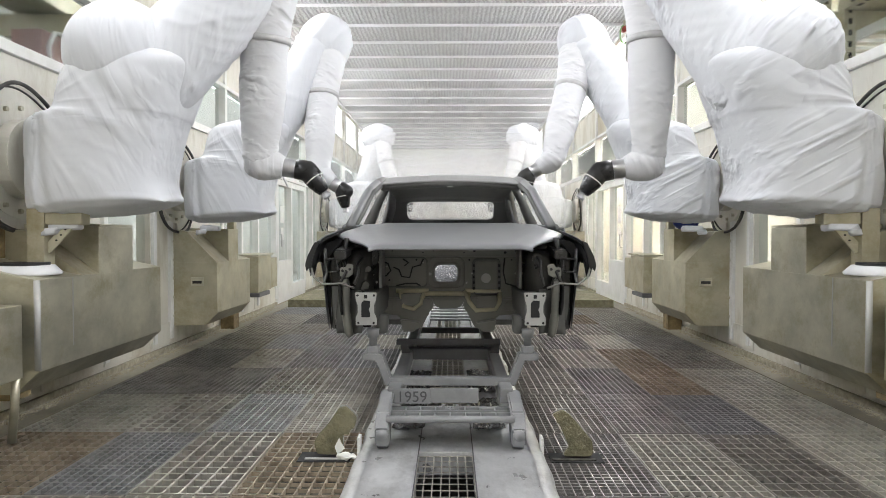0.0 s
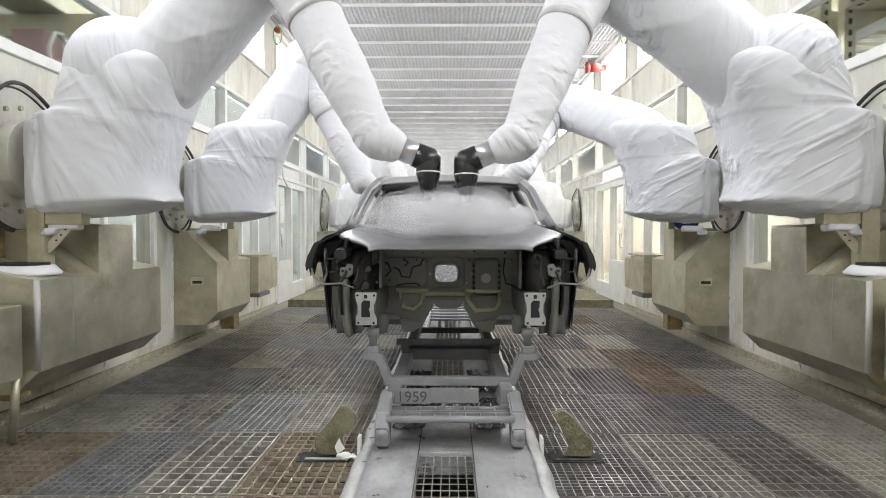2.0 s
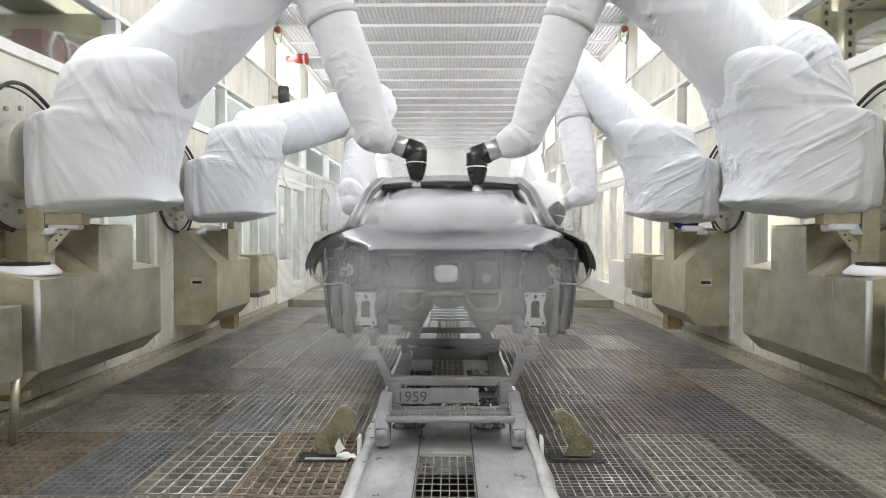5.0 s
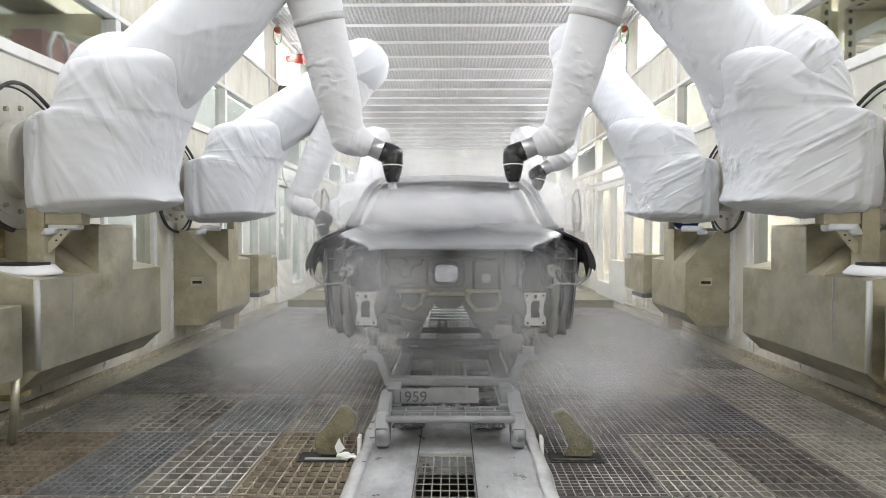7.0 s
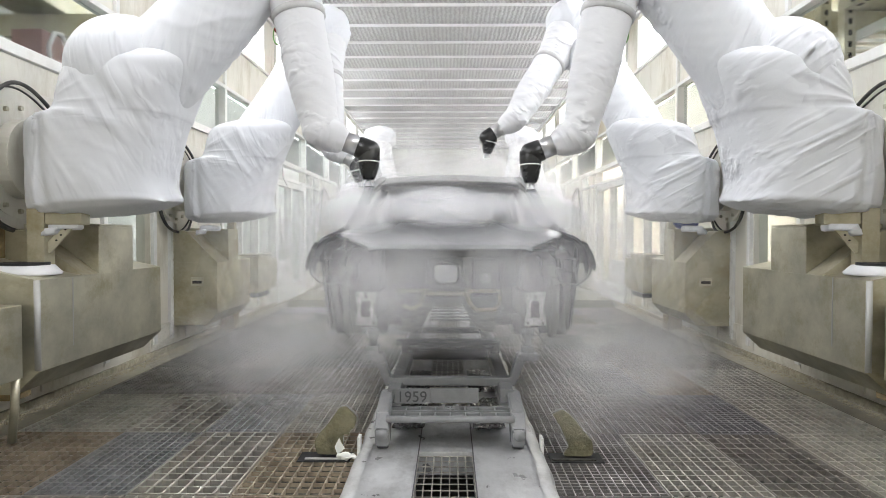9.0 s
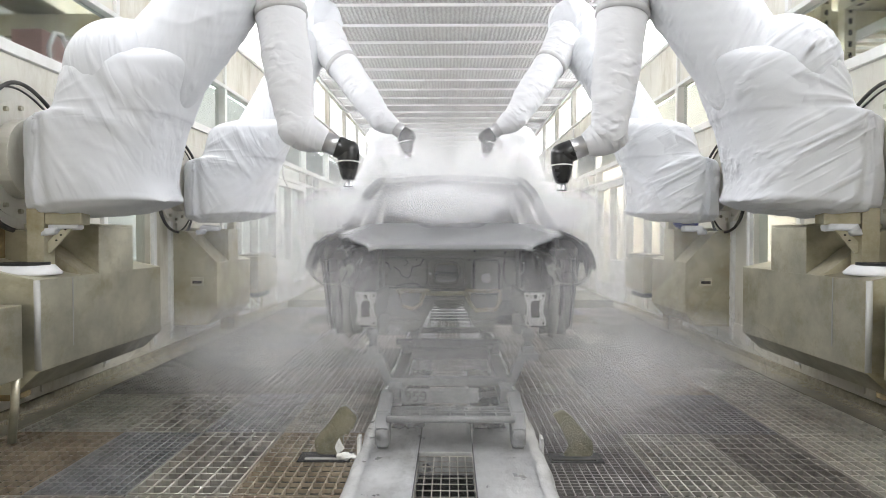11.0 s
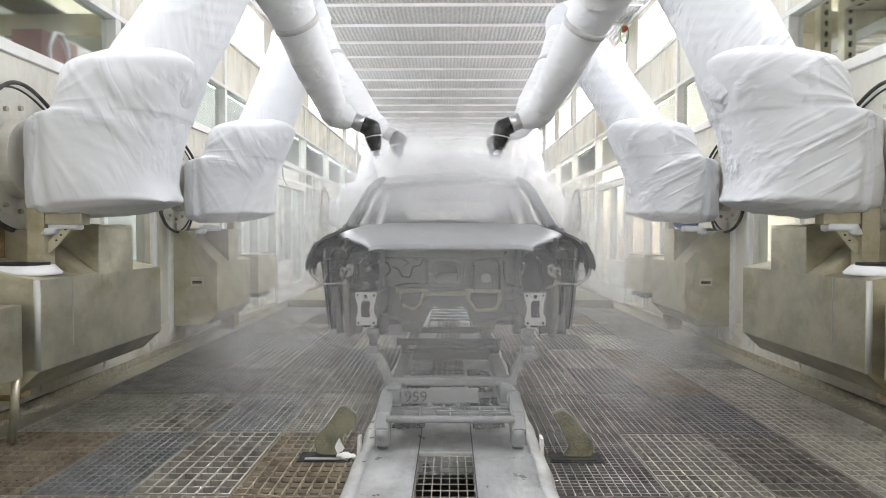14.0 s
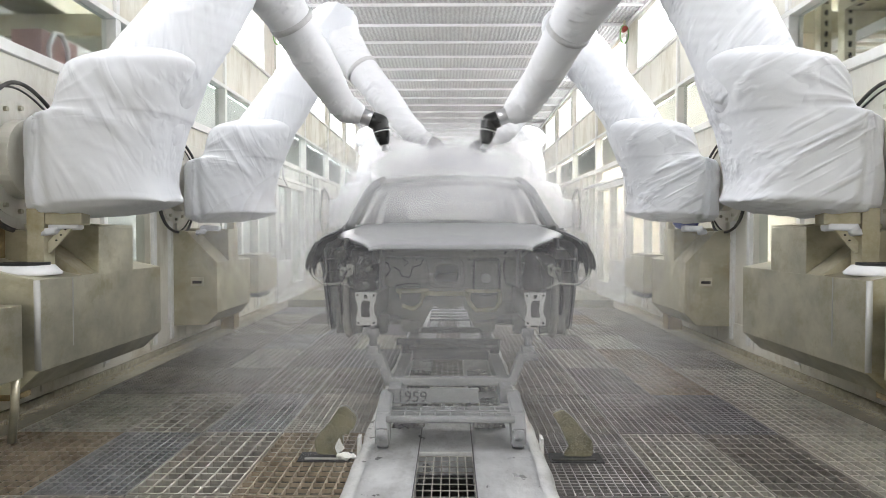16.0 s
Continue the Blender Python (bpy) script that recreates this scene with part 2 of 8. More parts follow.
def skin(rings, bm=None, cap=True, closed=True):
    """A surface through rings of equally many points."""
    bm = bm or bmesh.new()
    vs = [[bm.verts.new(p) for p in r] for r in rings]
    n = len(rings[0])
    fs = []
    for a, b in zip(vs, vs[1:]):
        for i in range(n if closed else n - 1):
            j = (i + 1) % n
            fs.append(bm.faces.new((a[i], a[j], b[j], b[i])))
    if cap:
        fs += [bm.faces.new(vs[0][::-1]), bm.faces.new(vs[-1])]
    bmesh.ops.recalc_face_normals(bm, faces=fs)
    return bm


def tube(points, radius, sides=10, bm=None, closed=False):
    """A round bar along points."""
    pts = [Vector(p) for p in points]
    rings = []
    side = None
    for i, p in enumerate(pts):
        d = (pts[min(i + 1, len(pts) - 1)] - pts[max(i - 1, 0)])
        if closed:
            d = pts[(i + 1) % len(pts)] - pts[i - 1]
        d.normalize()
        ref = side if side is not None else (Vector((0, 0, 1)) if abs(d.z) < 0.9 else Vector((1, 0, 0)))
        a = d.cross(ref).normalized()
        b = a.cross(d).normalized()
        side = b
        r = radius[i] if isinstance(radius, (list, tuple)) else radius
        rings.append([p + r * (math.cos(t) * a + math.sin(t) * b) for t in [2 * math.pi * k / sides for k in range(sides)]])
    if closed:
        rings.append(rings[0])
    return skin(rings, bm, cap=not closed)


def sweep(profile, sides=24, bm=None, squash=1.0, shift=None):
    """A turned body along local z: rows of (z, radius)."""
    rings = []
    for k, (z, r) in enumerate(profile):
        cx, cy = shift(z) if shift else (0, 0)
        rings.append([(cx + r * math.cos(t), cy + squash * r * math.sin(t), z) for t in [2 * math.pi * i / sides for i in range(sides)]])
    return skin(rings, bm)


def thicken(bm, thick):
    """A second skin behind every face, joined along the open edges."""
    bm.normal_update()
    faces, verts = bm.faces[:], bm.verts[:]
    order = []
    for e in bm.edges:
        if len(e.link_faces) == 1:
            lp = e.link_loops[0]
            order.append((lp.vert, lp.link_loop_next.vert))
    twin = {v: bm.verts.new(v.co - v.normal * thick) for v in verts}
    for f in faces:
        bm.faces.new([twin[v] for v in reversed(f.verts[:])])
    for a, b in order:
        bm.faces.new((b, a, twin[a], twin[b]))
    return bm


def sheet(grid, thick=0.0, bm=None):
    """A panel from a grid of points, with a thickness."""
    bm = bm or bmesh.new()
    vs = [[bm.verts.new(p) for p in r] for r in grid]
    fs = []
    for a, b in zip(vs, vs[1:]):
        for i in range(len(a) - 1):
            fs.append(bm.faces.new((a[i], a[i + 1], b[i + 1], b[i])))
    if thick:
        thicken(bm, abs(thick))
    return bm


def crumple(bm, amount, size, seed=0.0, lean=(1, 1, 1)):
    bm.normal_update()
    for v in bm.verts:
        p = Vector((v.co.x * lean[0] + seed, v.co.y * lean[1], v.co.z * lean[2])) / size
        w = noise.noise(p) + 0.5 * (abs(noise.noise(p * 2.1)) - 0.25) * 1.6
        v.co += v.normal * (amount * w)
    return bm

# ---- the booth ----
def lerp(a, b, t):
    return a + (b - a) * t


PANES = [(-1.35, 0.4), (1.2, 2.95), (3.75, 5.5), (6.3, 8.05), (8.85, 10.6), (11.4, 13.15), (13.95, 15.7), (16.5, 18.25), (19.05, 20.8), (21.6, 23.35), (24.15, 25.9)]
POSTS = [-2.4, 0.15, 3.05, 5.95, 8.8, 11.0, 13.65, 16.2, 18.7, 21.2, 23.7, 26.2]


def booth_wall(s, name):
    """One long side: s is -1 or 1."""
    x0, x1 = sorted((s * WALL, s * (WALL + 0.14)))
    rows = []
    # solid lower panels, with a glazed slot between the robots and glazing beyond them
    for a, b in ((BACK, 5.75), (6.6, 8.7), (15.0, FAR)):
        rows.append((x0, x1, a, b, 0, 2.46))
    rows.append((x0, x1, 5.75, 6.6, 0, 0.9))
    for a, b in ((8.7, 11.35), (13.55, 15.0)):
        rows.append((x0, x1, a, b, 0, 0.45))
    # panel above the middle windows, beam above the lit panes
    rows.append((x0, x1, BACK, FAR, 3.2, 3.86))
    rows.append((x0, x1, BACK, FAR, 4.62, CEIL))
    edges = [BACK] + [e for p in PANES for e in p] + [FAR]
    for a, b in zip(edges[0::2], edges[1::2]):
        rows.append((x0, x1, a, b, 3.86, 4.62))
    wall = thing(name, boxes(*rows), CREAM, "stained cream sheet-metal booth wall with glazed openings", "wall", kind="structure")
    f0, f1 = sorted((s * (WALL - 0.035), s * (WALL + 0.10)))

    def strip(a, b, z0, z1, nm="trim"):
        part(nm, boxes((f0, f1, a, b, z0, z1), bevel=0.006), WHITE, wall)
    strip(BACK, FAR, 2.463, 2.545)
    strip(BACK, FAR, 3.15, 3.197)
    strip(BACK, FAR, 3.80, 3.852)
    for p in POSTS:
        strip(p - 0.045, p + 0.045, 2.548, 3.147, "post")
        strip(p - 0.03, p + 0.03, 3.2, 3.797, "post")
    for a, b in PANES:
        strip(a - 0.05, a - 0.004, 3.855, 4.615, "post")
        strip(b + 0.004, b + 0.05, 3.855, 4.615, "post")
    # cover strips of the lower sheet panels
    for d in (3.0, 5.7, 6.65, 7.05, 8.65, 9.45, 10.25, 11.3, 13.6, 14.3, 15.0, 17.5, 20, 22.5):
        strip(d - 0.035, d + 0.035, 0.12, 2.46, "post")
    strip(8.69, 15.0, 2.19, 2.25)
    g0, g1 = sorted((s * (WALL + 0.05), s * (WALL + 0.058)))
    for a, b in zip(POSTS, POSTS[1:]):
        part("pane", boxes((g0, g1, a + 0.045, b - 0.045, 2.545, 3.15)), GLASS, wall, "clear grey window pane").visible_shadow = False
    for a, b in ((5.75, 6.6), (8.7, 9.41), (9.49, 10.21), (10.29, 11.26), (13.64, 14.26), (14.34, 14.96)):
        z0 = 0.9 if a < 6 else 0.45
        part("pane", boxes((g0, g1, a, b, z0, 2.44)), GLASS, wall, "tall clear glass pane").visible_shadow = False
    for a, b in PANES:
        part("lit_pane", boxes((g0, g1, a, b, 3.86, 4.62)), PANE, wall, "brightly lit white window pane")
    # the lamps behind those panes throw their light inwards and down
    for a, b in PANES[:8]:
        la = bpy.data.lights.new("window_light", "AREA")
        la.shape, la.size, la.size_y, la.energy, la.color, la.spread = "RECTANGLE", b - a - 0.05, 0.6, LAMP_WATTS * (1.0 if a < 11 else 0.7), (0.945, 0.953, 1.0), radians(150)
        lo = new("window_light", la)
        lo.matrix_basis = look((s * (WALL - 0.06), (a + b) / 2, 4.24), (s * (WALL - 1.06), (a + b) / 2, 4.24 - 0.75))
    # the door bay: fixed light, frame and a half-glazed door
    door = tagged(part("door_1" if s < 0 else "door_2", boxes((f0, f1, 11.36, 11.46, 0.02, 2.18), (f0, f1, 12.36, 12.46, 0.02, 2.18), (f0, f1, 13.44, 13.54, 0.02, 2.18),
                                                            (f0, f1, 11.46, 12.36, 2.08, 2.18), (f0, f1, 12.46, 13.44, 2.08, 2.18), (f0, f1, 12.46, 13.44, 0.02, 0.3),
                                                            (f0, f1, 11.46, 12.36, 0.02, 0.75), bevel=0.005), WHITE, None),
                  "cream framed half-glazed booth door beside the robots", "door", kind="structure")
    part("pane", boxes((g0, g1, 11.46, 12.36, 0.75, 2.08)), GLASS, door).visible_shadow = False
    part("pane", boxes((g0, g1, 12.46, 13.44, 0.3, 2.08)), GLASS, door).visible_shadow = False
    h = s * (WALL - 0.07)
    part("handle", tube([(s * (WALL - 0.03), 11.52, 1.0), (h, 11.52, 1.0), (h, 11.52, 1.22), (s * (WALL - 0.03), 11.52, 1.22)], 0.012, 8), CHROME, door, "steel pull handle")
    part("notice", boxes((s * (WALL - 0.002) - 0.002, s * (WALL - 0.002) + 0.002, 11.7, 11.92, 1.42, 1.72)), PAPER, door, "white paper notice")
    part("notice", boxes((s * (WALL - 0.002) - 0.002, s * (WALL - 0.002) + 0.002, 11.72, 11.9, 1.12, 1.34)), PAPER, door, "white paper notice")
    # crusted foot of the wall
    bm = bmesh.new()
    k0, k1 = sorted((s * (WALL - 0.03), s * (WALL + 0.02)))
    box(bm, k0, k1, BACK, FAR, 0.0, 0.055)
    thing("baseboard", bm, GRIME, "paint-crusted kerb at the foot of the booth wall", "baseboard", kind="structure")
    return wall


booth_wall(-1, "wall_west")
booth_wall(1, "wall_east")
thing("wall_north", boxes((-WALL - 0.14, WALL + 0.14, FAR, FAR + 0.15, 0, CEIL)), WHITE, "white end wall of the booth", "wall", kind="structure")
# end wall added out of view, closing the booth behind the camera
thing("wall_south", boxes((-WALL - 0.14, WALL + 0.14, BACK - 0.15, BACK, 0, CEIL)), CREAM, "cream wall added unseen behind the camera to close the booth", "wall", kind="structure")


def ceiling():
    rows = [(-WALL - 0.14, WALL + 0.14, BACK - 0.15, FAR + 0.15, CEIL, CEIL + 0.1)]
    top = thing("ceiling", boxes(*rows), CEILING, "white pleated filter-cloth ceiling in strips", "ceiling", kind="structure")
    y = 10.24 - 13
    while y < FAR:
        part("rail", boxes((-WALL + 0.06, WALL - 0.06, y - 0.02, y + 0.02, CEIL - 0.04, CEIL - 0.002)), RAILWHITE, top)
        y += 1.0
    for x in (-WALL + 0.03, WALL - 0.03):
        part("edge_rail", boxes((x - 0.025, x + 0.025, BACK, FAR, CEIL - 0.055, CEIL - 0.003)), RAILWHITE, top)


ceiling()

# hall behind the glass
for s, nm, m in ((-1, "backdrop_west", ROOM), (1, "backdrop_east", ROOM)):
    x0, x1 = sorted((s * 6.2, s * 6.3))
    thing(nm, boxes((x0, x1, BACK - 1, FAR, -0.1, 6.5)), m, "plain wall of the hall beyond the glass", "backdrop", kind="structure")
    x0, x1 = sorted((s * (WALL + 0.2), s * 6.2))
    thing("hall_floor", boxes((x0, x1, BACK - 1, FAR, -0.12, -0.01)), ROOM, "grey floor of the side hall", "floor", kind="structure")
    thing("hall_roof", boxes((x0, x1, BACK - 1, FAR, 5.6, 5.7)), ROOM, "grey roof of the side hall", "ceiling", kind="structure")
    # glowing strips added out of sight to brighten the corridors behind the glass
    thing("corridor_fill", boxes((min(s * 3.142, s * 3.36), max(s * 3.142, s * 3.36), 8.8, 25.0, 3.3, 3.36), bevel=0.01), WARM_FILL if s > 0 else glow_mat("cool_corridor_fill", (0.9, 0.96, 1.0), 14),
                 "long glowing strip added unseen behind the booth wall to light the corridor", "lamp", "strip lamps")
    thing("partition", boxes((min(s * 4.9, s * 5.0), max(s * 4.9, s * 5.0), 5.5, 27.5, 0, 3.4)), ROOM_WARM if s > 0 else ROOM, "plain corridor partition behind the glass", "wall", kind="structure")

# perforated steel posts and pipes behind the window
for y in (5.98, 6.36, 7.9):
    bm = boxes((3.5, 3.6, y, y + 0.1, 0, 4.6))
    post = thing("strut_post", bm, STEEL, "galvanised slotted steel post in the hall", "post", "strut posts")
    for k in range(22):
        part("slot", boxes((3.535, 3.565, y - 0.003, y - 0.0005, 2.4 + k * 0.1, 2.45 + k * 0.1)), BLACK, post)
for s in (-1, 1):
    for y in (1.0, 3.4, 5.6, 7.6):
        thing("hall_beam", boxes((min(s * 3.9, s * 6.2), max(s * 3.9, s * 6.2), y, y + 0.12, 3.5, 3.75), bevel=0.006), STEEL_DULL, "pale steel cross beam in the side hall", "beam", "hall beams")
    thing("hall_duct", boxes((min(s * 4.4, s * 5.0), max(s * 4.4, s * 5.0), BACK, 10.0, 3.76, 4.3), bevel=0.02), STEEL, "long galvanised duct on the hall beams", "duct", "hall ducts")
    # hall lamps stand out of view; the west ones are added to light the hall
    for y in (2.2, 4.6, 6.9):
        thing("hall_lamp", boxes((s * 5.3 - 0.1, s * 5.3 + 0.1, y - 0.6, y + 0.6, 5.5, 5.598), bevel=0.01), HALL_LAMP, "warm glowing lamp out of view under the hall roof", "lamp", "hall lamps")
tray = empty("cable_tray", (4.0, 4.5, 3.05), "pale cable tray with rungs hung in the side hall", "cable tray")
for x in (3.72, 4.3):
    part("side_rail", boxes((x - 0.012, x + 0.012, 1.0, 9.0, 3.0, 3.09), bevel=0.003), ROOM, tray)
for k in range(32):
    part("rung", boxes((3.733, 4.287, 1.1 + 0.25 * k, 1.15 + 0.25 * k, 3.02, 3.045)), ROOM_WARM, tray)
for y in (1.06, 3.46, 5.66, 7.66):
    part("hanger", boxes((4.276, 4.288, y - 0.01, y + 0.01, 3.09, 3.5)), STEEL, tray)
channel = thing("strut_channel", boxes((3.48, 3.60, 1.0, 5.97, 3.22, 3.30), bevel=0.004), STEEL, "galvanised slotted channel along the hall", "channel")
for k in range(40):
    part("slot", boxes((3.52, 3.56, 1.1 + 0.12 * k, 1.17 + 0.12 * k, 3.216, 3.2195)), BLACK, channel)
    part("slot", boxes((3.4765, 3.4795, 1.1 + 0.12 * k, 1.17 + 0.12 * k, 3.245, 3.275)), BLACK, channel)
for x, z, m in ((3.622, 2.80, RED), (3.478, 2.70, STEEL)):
    thing("hall_pipe", tube([(x, 1.0, z), (x, 9.5, z)], 0.022, 10), m, "thin service pipe behind the glass", "pipe", "hall pipes", smooth=True)
hose_box = empty("hose_cabinet", (-4.0, 6.5, 2.8), "dull red hose cabinet with a pale hose behind the glass", "cabinet")
part("body", boxes((-4.2, -3.9, 6.35, 6.95, 2.62, 3.2), bevel=0.01), mat("dull_red_cabinet", (0.30, 0.18, 0.165), 0.5, 0, 0.15, 4, 0.05), hose_box)
part("stand", boxes((-4.1, -4.0, 6.6, 6.7, -0.01, 2.62)), STEEL, hose_box)
part("hose", tube([(-3.88, 6.75, 2.9), (-3.87, 6.72, 3.1), (-3.87, 6.62, 3.22), (-3.87, 6.5, 3.2), (-3.88, 6.42, 3.05), (-3.88, 6.45, 2.85)], 0.022, 8), RAILWHITE, hose_box, "pale looped hose", True)
for z, m in ((2.9, RED), (3.1, STEEL), (3.35, STEEL_DULL)):
    thing("hall_pipe", tube([(6.14, BACK, z), (6.14, 14, z)], 0.05, 10), m, "long service pipe along the hall wall", "pipe", "hall pipes", smooth=True)


# ---- floor ----
def grating_mesh(name, w, l, nx, ny, bar, material, deep=0.026):
    bm = bmesh.new()
    for i in range(nx + 1):
        x = w * i / nx
        b = bar * (1.6 if i in (0, nx) else 1)
        box(bm, x - b if i else x, x + b if i < nx else x, 0, l, -deep, 0)
    for j in range(ny + 1):
        y = l * j / ny
        b = bar * (1.6 if j in (0, ny) else 1)
        box(bm, 0.004, w - 0.004, y - b if j else y, y + b if j < ny else y, -deep + 0.004, -0.002)
    me = bpy.data.meshes.new(name)
    bm.to_mesh(me)
    bm.free()
    me.materials.append(material)
    return me


def floor():
    thing("ground", boxes((-WALL - 0.1, WALL + 0.1, BACK, FAR, -0.75, -0.65)), PIT, "pit concrete below the gratings, coloured near-black for its shade", "pit floor", kind="structure")
    rows = [(s * 2.745, s * 3.0, BACK, FAR, -0.6, 0.002) for s in (-1, 1)]
    rows = [(min(a, b), max(a, b), *r) for a, b, *r in rows]
    led = thing("ledge", boxes(*rows), LEDGE, "grey-olive painted steel ledge along the walls", "ledge", kind="structure")
    fl = thing("floor", boxes(*[(x - 0.03, x + 0.03, BACK, FAR, -0.2, -0.032) for x in (-2.72, -2.05, -1.55, -1.05, 1.05, 1.55, 2.05, 2.72)],
                              *[(a, b, 3.13 + k - 0.02, 3.13 + k + 0.02, -0.15, -0.034) for k in range(-6, 9) for a, b in ((-2.72, -0.5), (0.5, 2.72))]),
               GRATE, "walkway of rusty steel grating panels on beams", "floor", kind="structure")
    rnd = random.Random(4)
    cols = ((0.51, 1.045), (1.055, 1.545), (1.555, 2.045), (2.055, 2.735))
    kinds = {}
    for ci, (a, b) in enumerate(cols):
        w = b - a
        n = max(1, round(w / 0.5))
        kinds[ci] = [grating_mesh("grating_fine", w, 0.985, round(w / 0.05), 22, 0.0028, GRATE),
                     grating_mesh("grating_wide", w, 0.985, round(w / 0.058), 11, 0.0032, GRATE),
                     grating_mesh("grating_rust", w, 0.985, round(w / 0.062), 13, 0.0027, RUSTY),
                     grating_mesh("grating_coarse", w, 0.985, round(w / 0.08), 11, 0.006, GRATE, 0.034),
                     grating_mesh("grating_blue", w, 0.985, round(w / 0.05), 20, 0.003, GRATE_BLUE, 0.034),
                     grating_mesh("grating_dark", w, 0.985, round(w / 0.045), 24, 0.003, GRATE_DARK),
                     grating_mesh("grating_pale", w, 0.985, round(w / 0.055), 14, 0.004, GRATE_PALE)]
    for k in range(-6, 8):
        for s in (-1, 1):
            for ci, (a, b) in enumerate(cols):
                pick = rnd.choice((0, 0, 1, 1, 2, 4, 4, 5, 6))
                pick = {(0, -1): (2, 3, 4, 2), (1, -1): (0, 4, 3, 6), (2, -1): (0, 1, 5, 5), (0, 1): (5, 6, 1, 6), (1, 1): (0, 5, 4, 6), (2, 1): (1, 5, 2, 6), (-1, -1): (2, 6, 3, 6), (-1, 1): (5, 1, 4, 3)}.get((k, s), (pick,) * 4)[ci]
                ob = new("grating", kinds[ci][pick])
                ob.parent = fl
                ob.location = (a if s > 0 else -b, 3.135 + k, rnd.uniform(-0.004, 0.002))
                ob.rotation_euler = (0, 0, rnd.uniform(-0.003, 0.003))
    tray = bpy.data.meshes.new("tray")
    bm = crumple(sheet([[(0.60 * p / 10, 0.9 * q / 14, 0.0) for p in range(11)] for q in range(15)], 0.004), 0.008, 0.1)
    bm.to_mesh(tray)
    bm.free()
    tray.materials.append(TRAY)
    for k in range(-2, 7):
        for s in (-1, 1):
            for a in (0.56, 1.12, 1.68, 2.1):
                if rnd.random() < 0.72:
                    ob = new("catch_tray", tray)
                    ob.parent, ob.location = fl, (a if s > 0 else -a - 0.6, 3.17 + k, -0.30 + rnd.uniform(-0.03, 0.03))
    for s in (-1, 1):
        y = 0.4
        while y < 14:
            part("kick_panel", boxes((min(s * 2.985, s * 3.0), max(s * 2.985, s * 3.0), y, y + 0.86, 0.085, 0.30), bevel=0.004), CREAM, led, "cream sheet panel at the wall foot")
            y += 0.88
    # far floor and the low step across it
    thing("far_step", boxes((-2.74, 2.74, 11.15, 11.35, -0.03, 0.12), (-2.74, -0.5, 11.36, 13.0, 0.08, 0.12), (0.5, 2.74, 11.36, 13.0, 0.08, 0.12), bevel=0.008), PAD, "yellowed steel step across the booth floor", "step", kind="structure")
    thing("far_floor", boxes((-2.74, 2.74, 13.0, FAR, -0.03, 0.06)), GRATE, "grey floor at the far end of the booth", "floor", kind="structure")
    return fl


floor()


def debris():
    """Dried paint flakes swept against the walls."""
    bm = bmesh.new()
    rnd = random.Random(8)
    for s in (-1, 1):
        for k in range(2600):
            y = rnd.uniform(2.2, 11)
            d = abs(rnd.gauss(0, 0.05))
            x = s * (2.95 - d)
            r = rnd.uniform(0.002, 0.012) * (1 if d < 0.1 else 0.6)
            v = [bm.verts.new((x + r * rnd.uniform(0.6, 1.5) * math.cos(t), y + r * 1.6 * math.sin(t), 0.003)) for t in (0, 1.3, 2.5, 3.8, 5.1)]
            top = bm.verts.new((x, y, 0.004 + r * rnd.uniform(0.3, 1.0)))
            for i in range(5):
                bm.faces.new((v[i], v[(i + 1) % 5], top))
    thing("paint_flakes", bm, GRIME, "dried paint flakes and dust along the wall foot", "debris", kind="stuff")


debris()


# ---- conveyor track under the body ----
def track():
    t = thing("track", boxes((-0.49, -0.175, BACK, 10.9, -0.1, 0.035), (0.125, 0.49, BACK, 10.9, -0.1, 0.035), (-0.175, 0.125, 3.66, 4.35, -0.1, 0.033),
                             (-0.175, 0.125, BACK, 2.2, -0.1, 0.033), bevel=0.006), FOIL, "conveyor track plates wrapped in scuffed grey film", "conveyor track", kind="structure")
    for s in (-1, 1):
        bm = sheet([[(s * (0.49 + 0.02 * noise.noise((y * 3, s, 0)) + dx), y, z + 0.006 * noise.noise((y * 7, z * 9, s)))
                     for dx, z in ((-0.05, 0.045), (0.01, 0.042), (0.035, 0.0), (0.04, -0.06))] for y in [2.2 + 0.05 * k for k in range(150)]])
        part("film_edge", bm, FOIL, t, "crinkled protective film hanging over the edge", True)
        part("side_rail", boxes((s * 0.36 - 0.02, s * 0.36 + 0.02, 4.3, 10.9, 0.036, 0.07), bevel=0.004), FOIL, t)
    part("seam", boxes((-0.178, -0.172, 2.2, 4.4, 0.035, 0.037), (0.122, 0.128, 2.2, 4.4, 0.035, 0.037)), SKID_DARK, t)
    me = grating_mesh("drain_grating", 0.30, 1.46, 7, 18, 0.003, GRATE, 0.010)
    ob = new("drain_grating", me)
    ob.parent, ob.location = t, (-0.175, 2.2, 0.01)
    me = grating_mesh("drain_grating_far", 0.30, 5.0, 6, 40, 0.005, GRATE)
    ob = new("drain_grating", me)
    ob.parent, ob.location = t, (-0.175, 4.36, 0.0)
    # crumpled foil sheets on the plates below the skid
    for x0, y0, sd in ((-0.36, 4.05, 1.0), (0.14, 4.05, 5.0), (-0.36, 5.0, 9.0), (0.14, 5.0, 13.0)):
        bm = sheet([[(x0 + 0.2 * i / 12, y0 + 0.75 * j / 24, 0.05 + 0.02 * noise.noise((i * 0.9 + sd, j * 0.9, sd)) + 0.015 * noise.noise((i * 2.1, j * 2.3, sd))) for i in range(13)] for j in range(25)])
        thing("foil_sheet", bm, mat("crumpled_foil", (0.7, 0.7, 0.7), 0.18, 0.95, 0.05, 8, 0.1), "crumpled silver foil sheet on the track", "foil", "foil sheets")


track()


